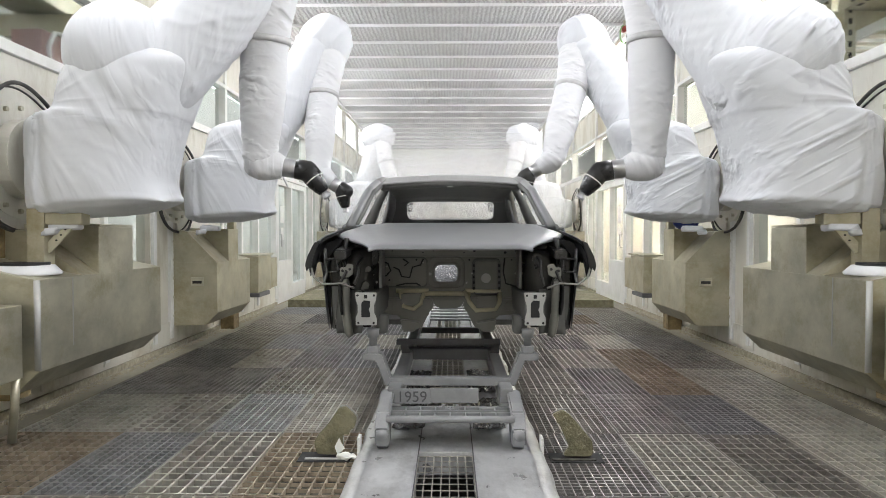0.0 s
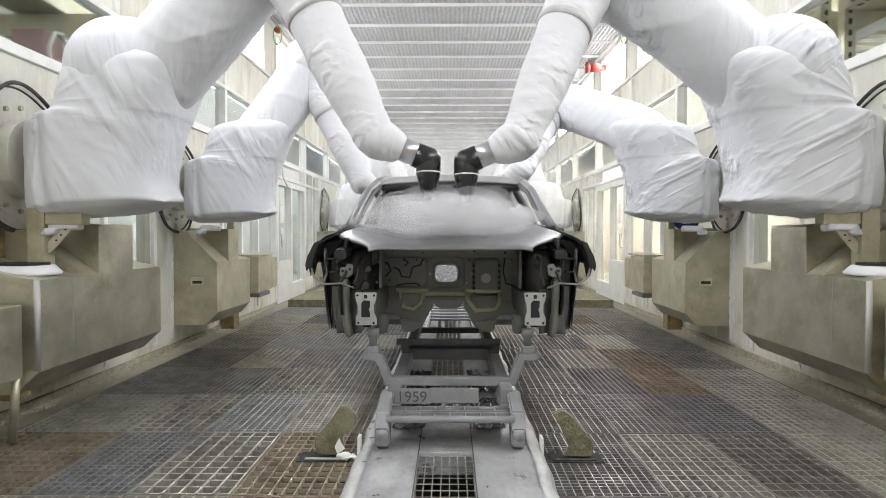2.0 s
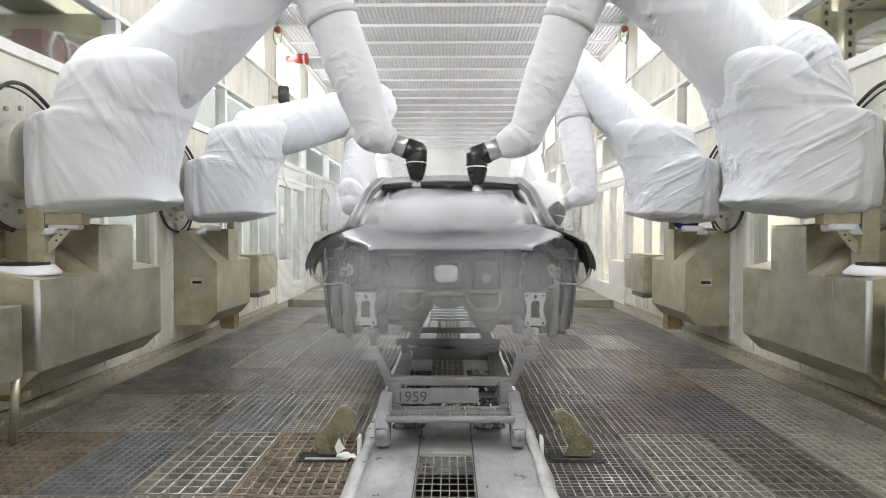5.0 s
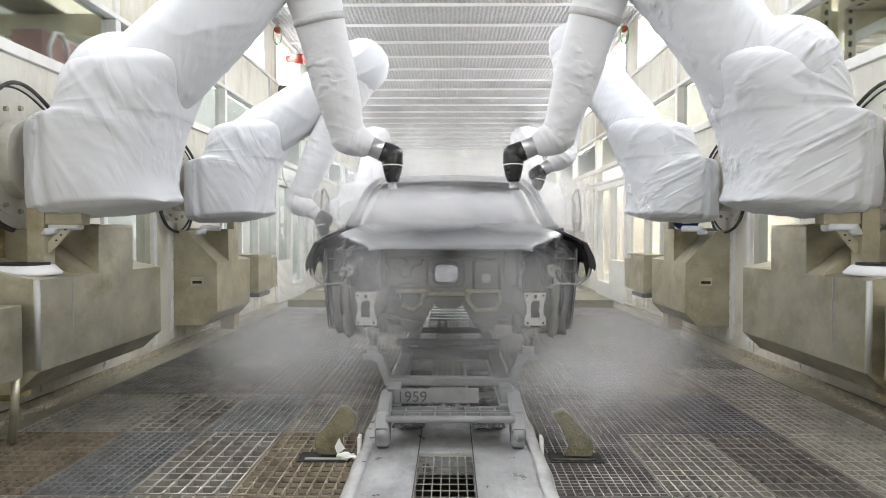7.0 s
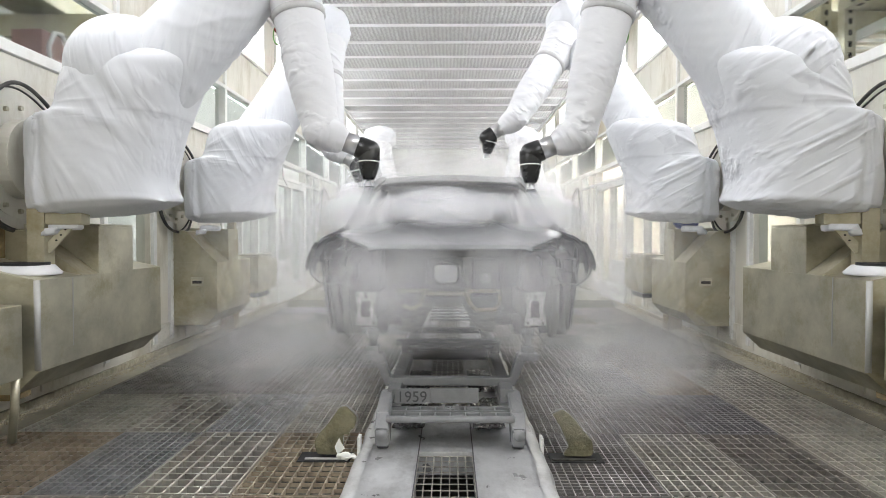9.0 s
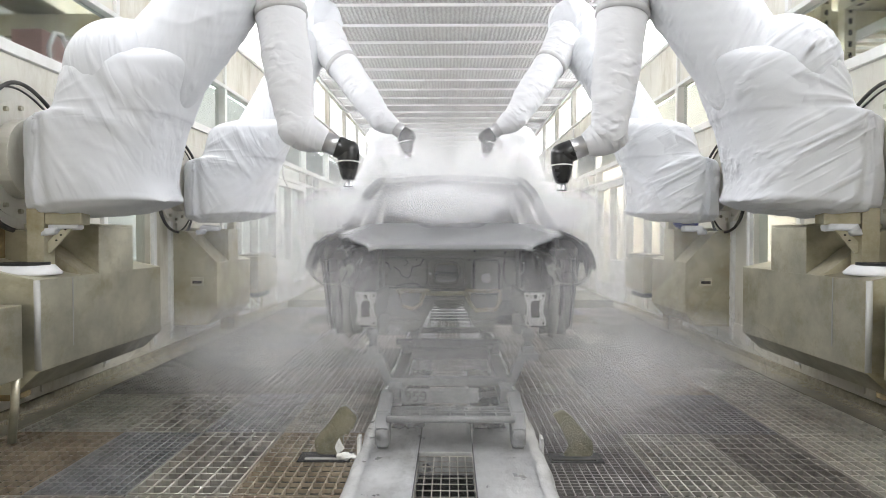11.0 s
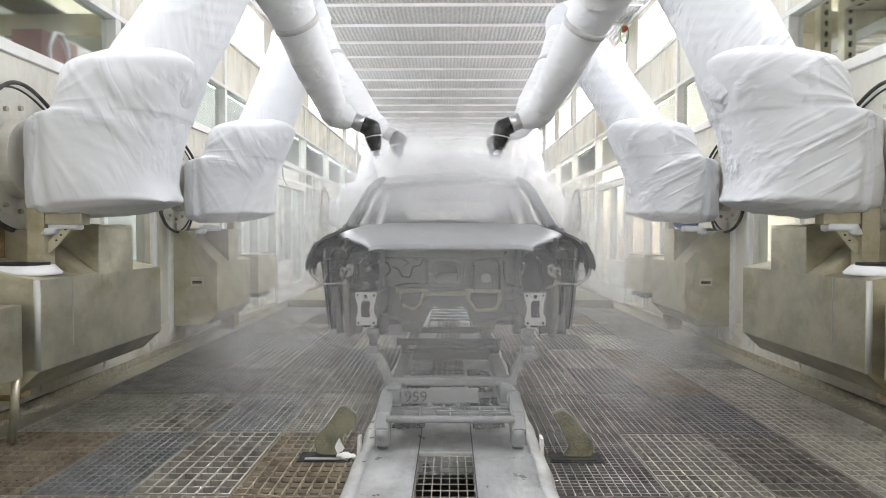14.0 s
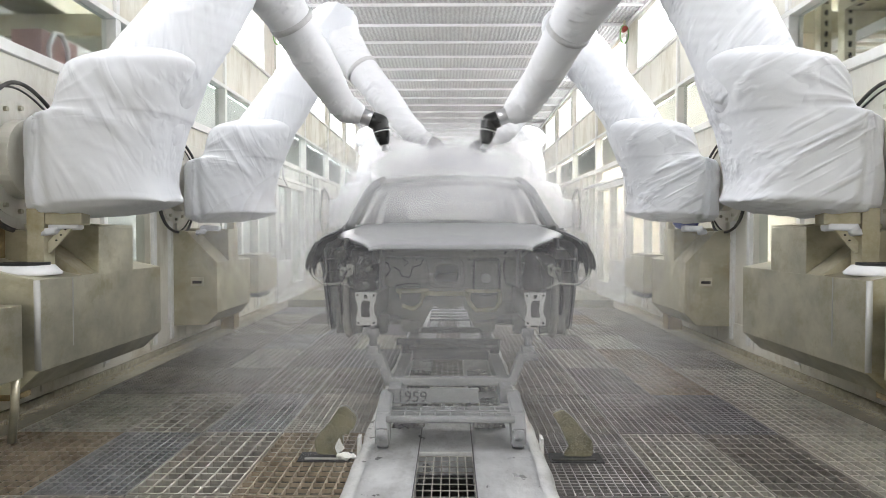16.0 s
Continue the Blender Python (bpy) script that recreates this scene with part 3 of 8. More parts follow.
def guide_pad(s):
    """A bent, crusted guide plate leaning beside the track; the two differ in their lower lobe."""
    e = empty("guide_pad", (s * 0.66, 3.67, 0), "paint-crusted yellowish bent guide plate leaning beside the track" if s < 0 else "paint-crusted olive guide strip leaning over a dark slot", "guide plate", "guide plates")
    if s < 0:
        pts = [(-0.615, 0.278), (-0.578, 0.281), (-0.519, 0.225), (-0.534, 0.166), (-0.599, 0.123), (-0.596, 0.064), (-0.615, 0.016), (-0.742, 0.016), (-0.758, 0.085), (-0.733, 0.129), (-0.683, 0.182)]
    else:
        pts = [(0.565, 0.241), (0.624, 0.269), (0.671, 0.234), (0.789, 0.092), (0.789, 0.010), (0.624, 0.010), (0.661, 0.064), (0.640, 0.107), (0.602, 0.197)]
    ring = []
    for k in range(len(pts)):
        a, b = Vector(pts[k - 1]), Vector(pts[k])
        c = Vector(pts[(k + 1) % len(pts)])
        ring += [b.lerp(a, 0.22), b.lerp(a, 0.07).lerp(b.lerp(c, 0.07), 0.5), b.lerp(c, 0.22)]
    mid = sum(ring, Vector((0, 0))) / len(ring)
    part("plate", prism([tuple(p) for p in ring], 1, 3.655, 3.685, 0.004), PAD, e)
    part("rim", prism([tuple(mid + (p - mid) * 1.03) for p in ring], 1, 3.6855, 3.697, 0.002), PLATE, e, "paler worn plate edge")
    bm = bmesh.new()
    rnd = random.Random(31 + s)
    for k in range(26):
        f = rnd.random()
        q = Vector(pts[rnd.randrange(len(pts))]).lerp(mid, 0.25 + 0.65 * f)
        w, h = rnd.uniform(0.008, 0.022), rnd.uniform(0.01, 0.03)
        prism([(q.x + w * math.cos(t) * rnd.uniform(0.7, 1.1), max(0.012, q.y + h * math.sin(t) * rnd.uniform(0.7, 1.1))) for t in (0, 1, 2, 3, 4, 5.2)], 1, 3.6545 - rnd.uniform(0.002, 0.007), 3.6548, 0, bm)
    tagged(part("crust", bm, PAD, e, "dried paint crust"), kind="stuff")
    if s < 0:
        part("flap", prism([(-0.625, 0.02), (-0.64, 0.065), (-0.615, 0.115), (-0.60, 0.08), (-0.585, 0.055)], 1, 3.642, 3.646), PAPER, e, "torn pale film")
    part("foot", boxes((min(s * 0.56, s * 0.80), max(s * 0.56, s * 0.80), 3.61, 3.63, 0.001, 0.010), bevel=0.003), PLATE if s < 0 else CABLE, e, "guide rail")
    # flat black strip stands for the shaded hole of the guide slot
    part("slot_shade", boxes((min(s * 0.55, s * 0.84), max(s * 0.55, s * 0.84), 3.585, 3.74, -0.003, 0.002)), BLACK, e, "black strip standing for the shade in the guide slot")
    part("clip", boxes((s * 0.505 - 0.008, s * 0.505 + 0.008, 3.62, 3.7, 0, 0.12), bevel=0.003), WHITE, e, "white upright clip")
    if s < 0:
        c = bmesh.new()
        bmesh.ops.create_icosphere(c, subdivisions=3, radius=0.03)
        for v in c.verts:
            v.co = Vector((v.co.x * 1.6 - 0.57, v.co.y + 3.62, max(0.008, v.co.z * 0.5 + 0.02)))
        part("paint_lump", crumple(c, 0.02, 0.03), PAPER, e, "dried white paint lump", True)


guide_pad(-1)
guide_pad(1)


# ---- skid that carries the body ----
def skid():
    e = empty("skid", (0, 5.6, 0.036), "grey primed steel conveyor skid that carries the car body", "skid")
    for s in (-1, 1):
        part("long_beam", boxes((s * 0.34 - 0.04, s * 0.34 + 0.04, 3.98, 8.0, 0.22, 0.31), bevel=0.008), SKID, e)
        # raised arms with posts that hold the body
        for y in (4.2, 7.2):
            part("arm", prism([(s * 0.36, 0.285), (s * 0.41, 0.285), (s * 0.47, 0.445), (s * 0.555, 0.445), (s * 0.555, 0.49), (s * 0.43, 0.49), (s * 0.375, 0.335), (s * 0.36, 0.335)], 1, y - 0.045, y + 0.045, 0.006), SKID, e)
            part("rest_block", boxes((s * 0.49 - 0.038, s * 0.49 + 0.038, y - 0.04, y + 0.04, 0.49, 0.535), bevel=0.006), SKID, e)
            part("rest_post", tube([(s * 0.49, y, 0.535), (s * 0.49, y, 0.585), (s * 0.49, y, 0.587), (s * 0.49, y, 0.64)], [0.024, 0.024, 0.036, 0.04], 16), SKID, e, "", True)
        part("fork_leg", prism([(3.66, 0.06), (3.78, 0.06), (3.86, 0.23), (4.02, 0.25), (4.02, 0.30), (3.72, 0.24), (3.64, 0.16)], 0, s * 0.38 - 0.04, s * 0.38 + 0.04, 0.01), SKID, e)
        w = part("wheel", tube([(s * 0.38 - 0.03, 3.72, 0.09), (s * 0.38 + 0.03, 3.72, 0.09)], 0.054, 20), SKID_DARK, e, "dark skid roller", True)
        part("axle_cap", tube([(s * 0.38, 3.635, 0.13), (s * 0.38, 3.66, 0.13)], 0.032, 16), SKID, w, "", True)
    part("cross_beam", boxes((-0.385, 0.385, 4.16, 4.24, 0.285, 0.335), bevel=0.008), SKID, e)
    part("cross_beam", boxes((-0.42, 0.39, 5.15, 5.20, 0.375, 0.42), bevel=0.006), SKID_DARK, e)
    part("cross_beam", boxes((-0.34, 0.34, 5.28, 5.36, 0.235, 0.325), bevel=0.008), SKID_DARK, e)
    part("cross_beam", boxes((-0.38, 0.38, 6.3, 6.4, 0.16, 0.219), bevel=0.01), SKID_DARK, e)
    part("cross_beam", boxes((-0.38, 0.38, 7.16, 7.24, 0.16, 0.22), bevel=0.01), SKID_DARK, e)
    for s in (-1, 1):
        part("strut", prism([(s * 0.31, 0.31), (s * 0.38, 0.31), (s * 0.385, 0.376), (s * 0.34, 0.376)], 1, 5.16, 5.19), SKID_DARK, e)
    # front deck with two slotted treads
    part("front_bar", tube([(-0.36, 3.69, 0.205), (0.36, 3.69, 0.205)], 0.02, 12), SKID, e, "", True)
    part("deck", boxes((-0.40, 0.40, 3.70, 3.98, 0.195, 0.206), bevel=0.003), SKID, e)
    for y in (3.735, 3.845):
        tread = part("tread", boxes((-0.345, 0.345, y - 0.04, y - 0.033, 0.206, 0.224), (-0.345, 0.345, y + 0.033, y + 0.04, 0.206, 0.224),
                                    *[(-0.345 + 0.69 * k / 8 - 0.004, -0.345 + 0.69 * k / 8 + 0.004, y - 0.033, y + 0.033, 0.206, 0.224) for k in range(9)]), SKID, e)
        for k in range(8):
            for q in range(3):
                x = -0.345 + 0.69 * (k + 0.5) / 8
                part("slot", boxes((x - 0.037, x + 0.037, y - 0.026 + q * 0.02, y - 0.015 + q * 0.02, 0.2065, 0.208)), SKID_DARK, tread)
    part("latch", boxes((-0.05, -0.03, 3.83, 3.86, 0.2, 0.25), (0.03, 0.05, 3.83, 3.86, 0.2, 0.25), (-0.03, 0.03, 3.835, 3.855, 0.2, 0.225), bevel=0.003), SKID, e)
    part("rear_plate", boxes((-0.12, 0.17, 3.97, 3.985, 0.225, 0.315), bevel=0.003), SKID, e)
    plate = part("number_plate", boxes((-0.335, -0.12, 3.955, 3.965, 0.225, 0.315), bevel=0.003), SKID, e, "grey plate with stamped number")
    cu = bpy.data.curves.new("digits", "FONT")
    cu.body, cu.size, cu.extrude = "1959", 0.092, 0.002
    cu.materials.append(INK)
    tmp = new("digits", cu)
    deps = bpy.context.evaluated_depsgraph_get()
    me = bpy.data.meshes.new_from_object(tmp.evaluated_get(deps))
    bpy.data.objects.remove(tmp)
    ob = new("digits", me)
    ob.parent = plate
    ob.rotation_euler = (math.pi / 2, 0, 0)
    ob.location = Vector((-0.322, 3.952, 0.237)) - ORIGIN[e]
    # simplified front deck of the next skid, placed behind this one
    for k in range(8):
        part("next_skid_tread", boxes((-0.26, 0.26, 8.5 + 0.15 * k, 8.6 + 0.15 * k, 0.12 + 0.02 * k, 0.14 + 0.02 * k), bevel=0.003), SKID, e)
    for x in (-0.27, -0.09, 0.09, 0.27):
        part("next_skid_stringer", boxes((x - 0.012, x + 0.012, 7.9, 9.75, 0.06, 0.115), bevel=0.003), SKID, e)


skid()


# ---- car body ----
def smooth01(t):
    t = max(0.0, min(1.0, t))
    return t * t * (3 - 2 * t)


def car():
    e = empty("car_body", (0, 6.0, 0.64), "bare grey-primed car body shell without wheels on the skid", "car body")

    # bonnet
    def hood_point(u, v):
        k = abs(u)
        half = 0.50 + 0.30 * smooth01(v / 0.75) ** 0.8 - 0.06 * smooth01((v - 0.72) / 0.28)
        x = half * u
        y = lerp(4.0, 4.96, v) + 0.02 * k ** 3 * (1 - v)
        s = max(0.0, (y - 4.0) / 0.96)
        z = 1.165 + 0.148 * s ** 0.85
        z -= 0.055 * max(0.0, (k - 0.80) / 0.20) ** 2 * (0.3 + 0.7 * v)
        z += 0.009 * smooth01((0.70 - k) / 0.05) * smooth01(v * 3)
        z -= 0.012 * max(0.0, 1 - v / 0.04)
        return (math.copysign(abs(x), u) if u else 0.0, y, z)
    part("bonnet", sheet([[hood_point(-1 + i / 24, j / 24) for i in range(49)] for j in range(25)], -0.012), BODY, e, "satin grey bonnet with a raised centre", True)
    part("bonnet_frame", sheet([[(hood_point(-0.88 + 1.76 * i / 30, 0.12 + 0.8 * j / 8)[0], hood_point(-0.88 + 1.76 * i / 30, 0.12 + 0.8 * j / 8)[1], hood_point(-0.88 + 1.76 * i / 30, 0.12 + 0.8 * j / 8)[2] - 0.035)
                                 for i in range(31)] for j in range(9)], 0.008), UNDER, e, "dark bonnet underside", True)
    # cowl below the windscreen
    part("cowl", sheet([[(0.74 * u, 4.965 + 0.10 * f - 0.05 * u * u * 0, 1.305 + 0.012 * (1 - u * u) - 0.03 * math.sin(math.pi * f)) for u in [k / 12 - 1 for k in range(25)]] for f in (0, 0.3, 0.6, 1)], 0.01), BODY, e, "", True)
    for s in (-1, 1):
        # front wing: top flank and side skin, cut out round the wheel, shade painted black inside
        rows, inner = [], []
        for j in range(19):
            v = j / 18
            y = lerp(4.25, 5.04, v)
            low = lerp(0.97, 0.52, smooth01((v - 0.35) / 0.65)) + 0.16 * math.sin(math.pi * v)
            prof = [(0.78 + 0.0 * v, 1.235 + 0.045 * v), (0.82, 1.215 + 0.04 * v), (0.862, 1.18 + 0.03 * v), (0.892, 1.13 + 0.02 * v), (0.905, 1.06), (0.902, lerp(1.06, low, 0.5)), (0.893, low)]
            rows.append([(s * (x + 0.025 * v), y, z) for x, z in prof])
            inner.append([(s * (x + 0.025 * v - 0.016), y + 0.004, z - 0.012) for x, z in prof])
        part("front_wing", sheet(rows, 0.006), BODY, e, "grey front wing cut away at the wheel", True)
        part("wing_inside", sheet(inner, 0.004), BLACK, e, "inside of the front wing, black for its shade", True)
        part("wing_claw", prism([(s * 0.835, 1.20), (s * 0.872, 1.185), (s * 0.915, 1.10), (s * 0.93, 1.045), (s * 0.922, 1.0), (s * 0.905, 1.03), (s * 0.895, 0.985), (s * 0.885, 1.04), (s * 0.875, 1.10), (s * 0.85, 1.16)], 1, 4.235, 4.26, 0.004), BLACK, e, "torn front end of the wing, black for its shaded inside")
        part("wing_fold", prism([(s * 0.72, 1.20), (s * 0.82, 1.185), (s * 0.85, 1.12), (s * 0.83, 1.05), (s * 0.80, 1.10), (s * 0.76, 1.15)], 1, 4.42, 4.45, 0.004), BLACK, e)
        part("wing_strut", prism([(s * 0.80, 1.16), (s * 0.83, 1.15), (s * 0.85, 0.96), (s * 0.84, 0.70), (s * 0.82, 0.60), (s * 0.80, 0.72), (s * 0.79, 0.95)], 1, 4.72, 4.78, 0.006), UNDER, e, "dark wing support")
        # wheelhouse and splash wall take near-black in place of shade
        part("wheelhouse", crumple(sheet([[(s * (0.70 + 0.02 * math.sin(z * 9)), y, z) for z in [0.72 + 0.055 * k for k in range(10)]] for y in [4.26 + 0.075 * k for k in range(11)]], 0.012), 0.01, 0.1), BLACK, e, "inner wheelhouse, black for the shade under the wing", True)
        part("splash_wall", crumple(sheet([[(s * x, 4.99 + 0.04 * math.sin(z * 6), z) for z in [0.54 + 0.065 * k for k in range(11)]] for x in [0.60 + 0.045 * k for k in range(7)]], 0.012), 0.012, 0.1), BLACK, e, "splash wall behind the wheel, black for its shade", True)
        part("splash_edge", tube([(s * 0.885, 4.96, 1.18), (s * 0.89, 4.95, 0.95), (s * 0.875, 4.95, 0.75), (s * 0.86, 4.95, 0.56)], 0.016, 8), UNDER, e, "", True)
        part("wing_brace", tube([(s * 0.895, 4.25, 1.03), (s * 0.87, 4.22, 0.965), (s * 0.80, 4.16, 0.925), (s * 0.68, 4.12, 0.935), (s * 0.60, 4.12, 0.905)], 0.007, 8), FIRE, e, "", True)
        part("wing_brace", tube([(s * 0.80, 4.2, 0.935), (s * 0.80, 4.3, 1.0), (s * 0.83, 4.4, 1.14)], 0.008, 8), UNDER, e, "", True)
        part("upper_rail", prism([(4.2, 1.08), (4.95, 1.14), (4.95, 1.20), (4.2, 1.14)], 0, min(s * 0.66, s * 0.74), max(s * 0.66, s * 0.74), 0.008), BAY, e)
        part("apron", crumple(sheet([[(s * x, 4.60 - 0.10 * (x - 0.46), z) for z in [0.88 + 0.035 * k for k in range(10)]] for x in [0.46 + 0.04 * k for k in range(10)]], 0.01), 0.012, 0.08), BAY, e, "glossy black pressed apron panel", True)
        part("lamp_bracket", prism([(s * 0.615, 1.045), (s * 0.655, 1.055), (s * 0.665, 1.03), (s * 0.70, 1.03), (s * 0.702, 0.975), (s * 0.66, 0.962), (s * 0.618, 0.985)], 1, 4.2, 4.215, 0.004), FIRE, e, "olive lamp bracket with two holes")
        for x, z in ((0.637, 1.018), (0.683, 1.008)):
            part("bolt_hole", tube([(s * x, 4.1995, z), (s * x, 4.196, z)], 0.009, 10), BLACK, e)
        for pts in (((0.80, 1.15), (0.80, 1.0), (0.72, 1.0)), ((0.72, 1.12), (0.72, 1.02), (0.65, 0.955), (0.652, 0.905)), ((0.80, 1.08), (0.72, 1.085))):
            part("lamp_frame", tube([(s * x, 4.22, z) for x, z in pts], 0.007, 6), BAY, e, "thin pressed lamp frame", True)
        rnd = random.Random(5 if s < 0 else 6)
        for k in range(7):
            x, y, z = s * rnd.uniform(0.50, 0.60), rnd.uniform(4.35, 4.55), rnd.uniform(0.90, 1.10)
            a, b = rnd.uniform(0.015, 0.03), rnd.uniform(0.02, 0.06)
            part("bay_bracket", crumple(prism([(x - a, z - b), (x + a * 0.6, z - b * 0.8), (x + a, z + b * 0.3), (x + a * 0.2, z + b), (x - a * 0.7, z + b * 0.5)], 1, y, y + rnd.uniform(0.01, 0.05), 0.003), 0.006, 0.03), HEAD if k % 2 else UNDER, e)
        for k in range(6):
            x, z = s * rnd.uniform(0.48, 0.60), rnd.uniform(0.90, 1.12)
            part("weld_bolt", tube([(x, 4.50, z), (x, 4.47, z)], 0.007, 8), PLATE, e)
        part("edge_post", boxes((min(s * 0.455, s * 0.475), max(s * 0.455, s * 0.475), 4.42, 4.62, 0.88, 1.15), bevel=0.006), UNDER, e, "dark upright flange beside the bulkhead")
        # strut tower, with folds
        part("strut_tower", crumple(skin([[(s * (0.62 + r * math.cos(t)), 4.55 + 1.15 * r * math.sin(t), z) for t in [2 * math.pi * k / 28 for k in range(28)]]
                                          for z, r in ((0.70, 0.125), (0.76, 0.135), (0.83, 0.14), (0.90, 0.135), (0.96, 0.13), (1.02, 0.135), (1.08, 0.125), (1.12, 0.11), (1.14, 0.07))]), 0.035, 0.07), BAY, e, "black pressed strut tower", True)
        # front rail with its flange plate
        rail = part("front_rail", boxes((min(s * 0.455, s * 0.575), max(s * 0.455, s * 0.575), 4.05, 4.95, 0.70, 0.86), bevel=0.012), UNDER, e)
        plate = bmesh.new()
        outer = [(-0.062, 0.685), (-0.062, 0.73), (-0.05, 0.76), (-0.05, 0.81), (-0.062, 0.84), (-0.066, 0.885), (0.066, 0.885), (0.062, 0.84), (0.05, 0.81), (0.05, 0.76), (0.066, 0.73), (0.066, 0.685)]
        prism([(s * 0.515 + x, z) for x, z in outer], 1, 4.03, 4.045, 0.003, plate)
        part("flange_plate", plate, PLATE, rail, "light grey flange plate with bolt holes")
        part("opening", prism([(s * 0.515 + x, z) for x, z in ((-0.026, 0.735), (0.026, 0.735), (0.026, 0.765), (0.018, 0.78), (0.026, 0.80), (0.026, 0.835), (-0.012, 0.838), (-0.026, 0.82))], 1, 4.022, 4.0285), BLACK, rail, "dark hole")
        for dx, z in ((-0.045, 0.70), (0.048, 0.70), (-0.05, 0.868), (0.05, 0.868)):
            part("bolt_hole", tube([(s * 0.515 + dx, 4.0285, z), (s * 0.515 + dx, 4.024, z)], 0.007, 10), BLACK, rail)
        part("bolt", boxes((s * 0.515 - 0.01, s * 0.515 + 0.01, 4.018, 4.03, 0.85, 0.872), bevel=0.003), BLACK, rail)
        part("crash_can", tube([(s * 0.645, 4.30, 0.575), (s * 0.66, 4.30, 0.60), (s * 0.672, 4.30, 0.68), (s * 0.676, 4.30, 0.72), (s * 0.676, 4.30, 0.725), (s * 0.678, 4.30, 0.80), (s * 0.679, 4.30, 0.805), (s * 0.68, 4.30, 0.93), (s * 0.68, 4.30, 0.95)], [0.022, 0.027, 0.029, 0.029, 0.025, 0.025, 0.029, 0.028, 0.02], 18), FIRE, e, "olive ribbed crash post", True)
        part("lower_skirt", crumple(sheet([[(s * x, 4.33 + 0.3 * (x - 0.58), z - 0.06 * (x - 0.58)) for z in (0.59, 0.63, 0.68, 0.74, 0.80, 0.88)] for x in [0.58 + 0.025 * k for k in range(8)]], 0.008), 0.012, 0.06), UNDER, e, "ragged dark lower skirt", True)
        part("rail_foot", crumple(skin([[(s * 0.45 + r * math.cos(t) * 0.9, 4.3 + r * math.sin(t), z) for t in [2 * math.pi * k / 16 for k in range(16)]] for z, r in ((0.60, 0.04), (0.61, 0.05), (0.72, 0.06))]), 0.004, 0.05), UNDER, e, "", True)
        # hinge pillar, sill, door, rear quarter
        # hinge pillar in near-black, as the shade behind the wing
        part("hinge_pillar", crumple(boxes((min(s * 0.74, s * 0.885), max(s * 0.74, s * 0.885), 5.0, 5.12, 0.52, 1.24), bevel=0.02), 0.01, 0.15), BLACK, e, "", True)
        part("sill", boxes((min(s * 0.76, s * 0.90), max(s * 0.76, s * 0.90), 5.0, 7.0, 0.52, 0.66), bevel=0.02), UNDER, e)
        rows = [[(s * (0.90 + 0.03 * math.sin(math.pi * f) - 0.03 * f), y, lerp(0.62, 1.285, f)) for f in [k / 8 for k in range(9)]] for y in (5.13, 5.5, 6.0, 6.4, 6.55)]
        d = part("door", sheet(rows, 0.012), BODY, e, "grey door skin", True)
        part("handle", boxes((s * 0.935 - 0.012, s * 0.935 + 0.012, 6.25, 6.45, 1.08, 1.11), bevel=0.006), BODY, d)
        rows = []
        for j in range(25):
            y = lerp(6.57, 8.25, j / 24)
            arch = (0.36 ** 2 - (y - 7.3) ** 2) ** 0.5 if abs(y - 7.3) < 0.36 else 0.0
            low = max(0.62 + 0.1 * max(0, (y - 7.7)), 0.68 + arch)
            tail = 0.10 * max(0, (y - 7.7) / 0.55) ** 2
            rows.append([(s * (0.90 + 0.03 * math.sin(math.pi * f) - 0.05 * f - tail), y, lerp(low, 1.30 - 0.02 * tail, f)) for f in [k / 8 for k in range(9)]])
        part("rear_quarter", sheet(rows, 0.012), BODY, e, "grey rear quarter panel with wheel arch", True)
        # near-black stands for the shade inside the rear arch
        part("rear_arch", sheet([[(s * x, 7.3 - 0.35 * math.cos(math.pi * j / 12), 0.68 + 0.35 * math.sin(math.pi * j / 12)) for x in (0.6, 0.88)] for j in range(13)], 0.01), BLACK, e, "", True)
        # pillars and roof rail
        part("windscreen_pillar", tube([(s * 0.75, 4.97, 1.29), (s * 0.715, 5.13, 1.41), (s * 0.665, 5.38, 1.58), (s * 0.62, 5.62, 1.665)], [0.04, 0.036, 0.034, 0.036], 10), BODY, e, "slanted windscreen pillar", True)
        part("windscreen_flange", tube([(s * 0.715, 4.99, 1.30), (s * 0.68, 5.14, 1.40), (s * 0.63, 5.39, 1.57), (s * 0.585, 5.62, 1.65)], [0.022] * 4, 8), UNDER, e, "", True)
        part("roof_rail", tube([(s * 0.62, 5.62, 1.665), (s * 0.605, 5.95, 1.715), (s * 0.60, 6.4, 1.735), (s * 0.60, 6.9, 1.68), (s * 0.66, 7.3, 1.50), (s * 0.74, 7.65, 1.32)], [0.036, 0.036, 0.036, 0.04, 0.06, 0.06], 10), ROOF, e, "", True)
        part("centre_pillar", tube([(s * 0.82, 6.52, 0.62), (s * 0.82, 6.52, 1.28), (s * 0.70, 6.52, 1.55), (s * 0.61, 6.5, 1.71)], [0.07, 0.06, 0.04, 0.035], 10), UNDER, e, "", True)
        part("window_sill", tube([(s * 0.80, 5.1, 1.285), (s * 0.81, 6.0, 1.29), (s * 0.80, 7.4, 1.30)], 0.035, 8), BODY, e, "", True)
        part("rear_pillar", sheet([[(s * lerp(0.60, 0.66, f), lerp(6.85, 7.3, f), lerp(1.70, 1.48, f)), (s * lerp(0.66, 0.76, f), lerp(7.15, 7.65, f), lerp(1.48, 1.31, f)), (s * lerp(0.69, 0.78, f), lerp(6.95, 7.4, f), lerp(1.32, 1.30, f))] for f in (0, 0.5, 1)], 0.03), ROOF, e, "", True)
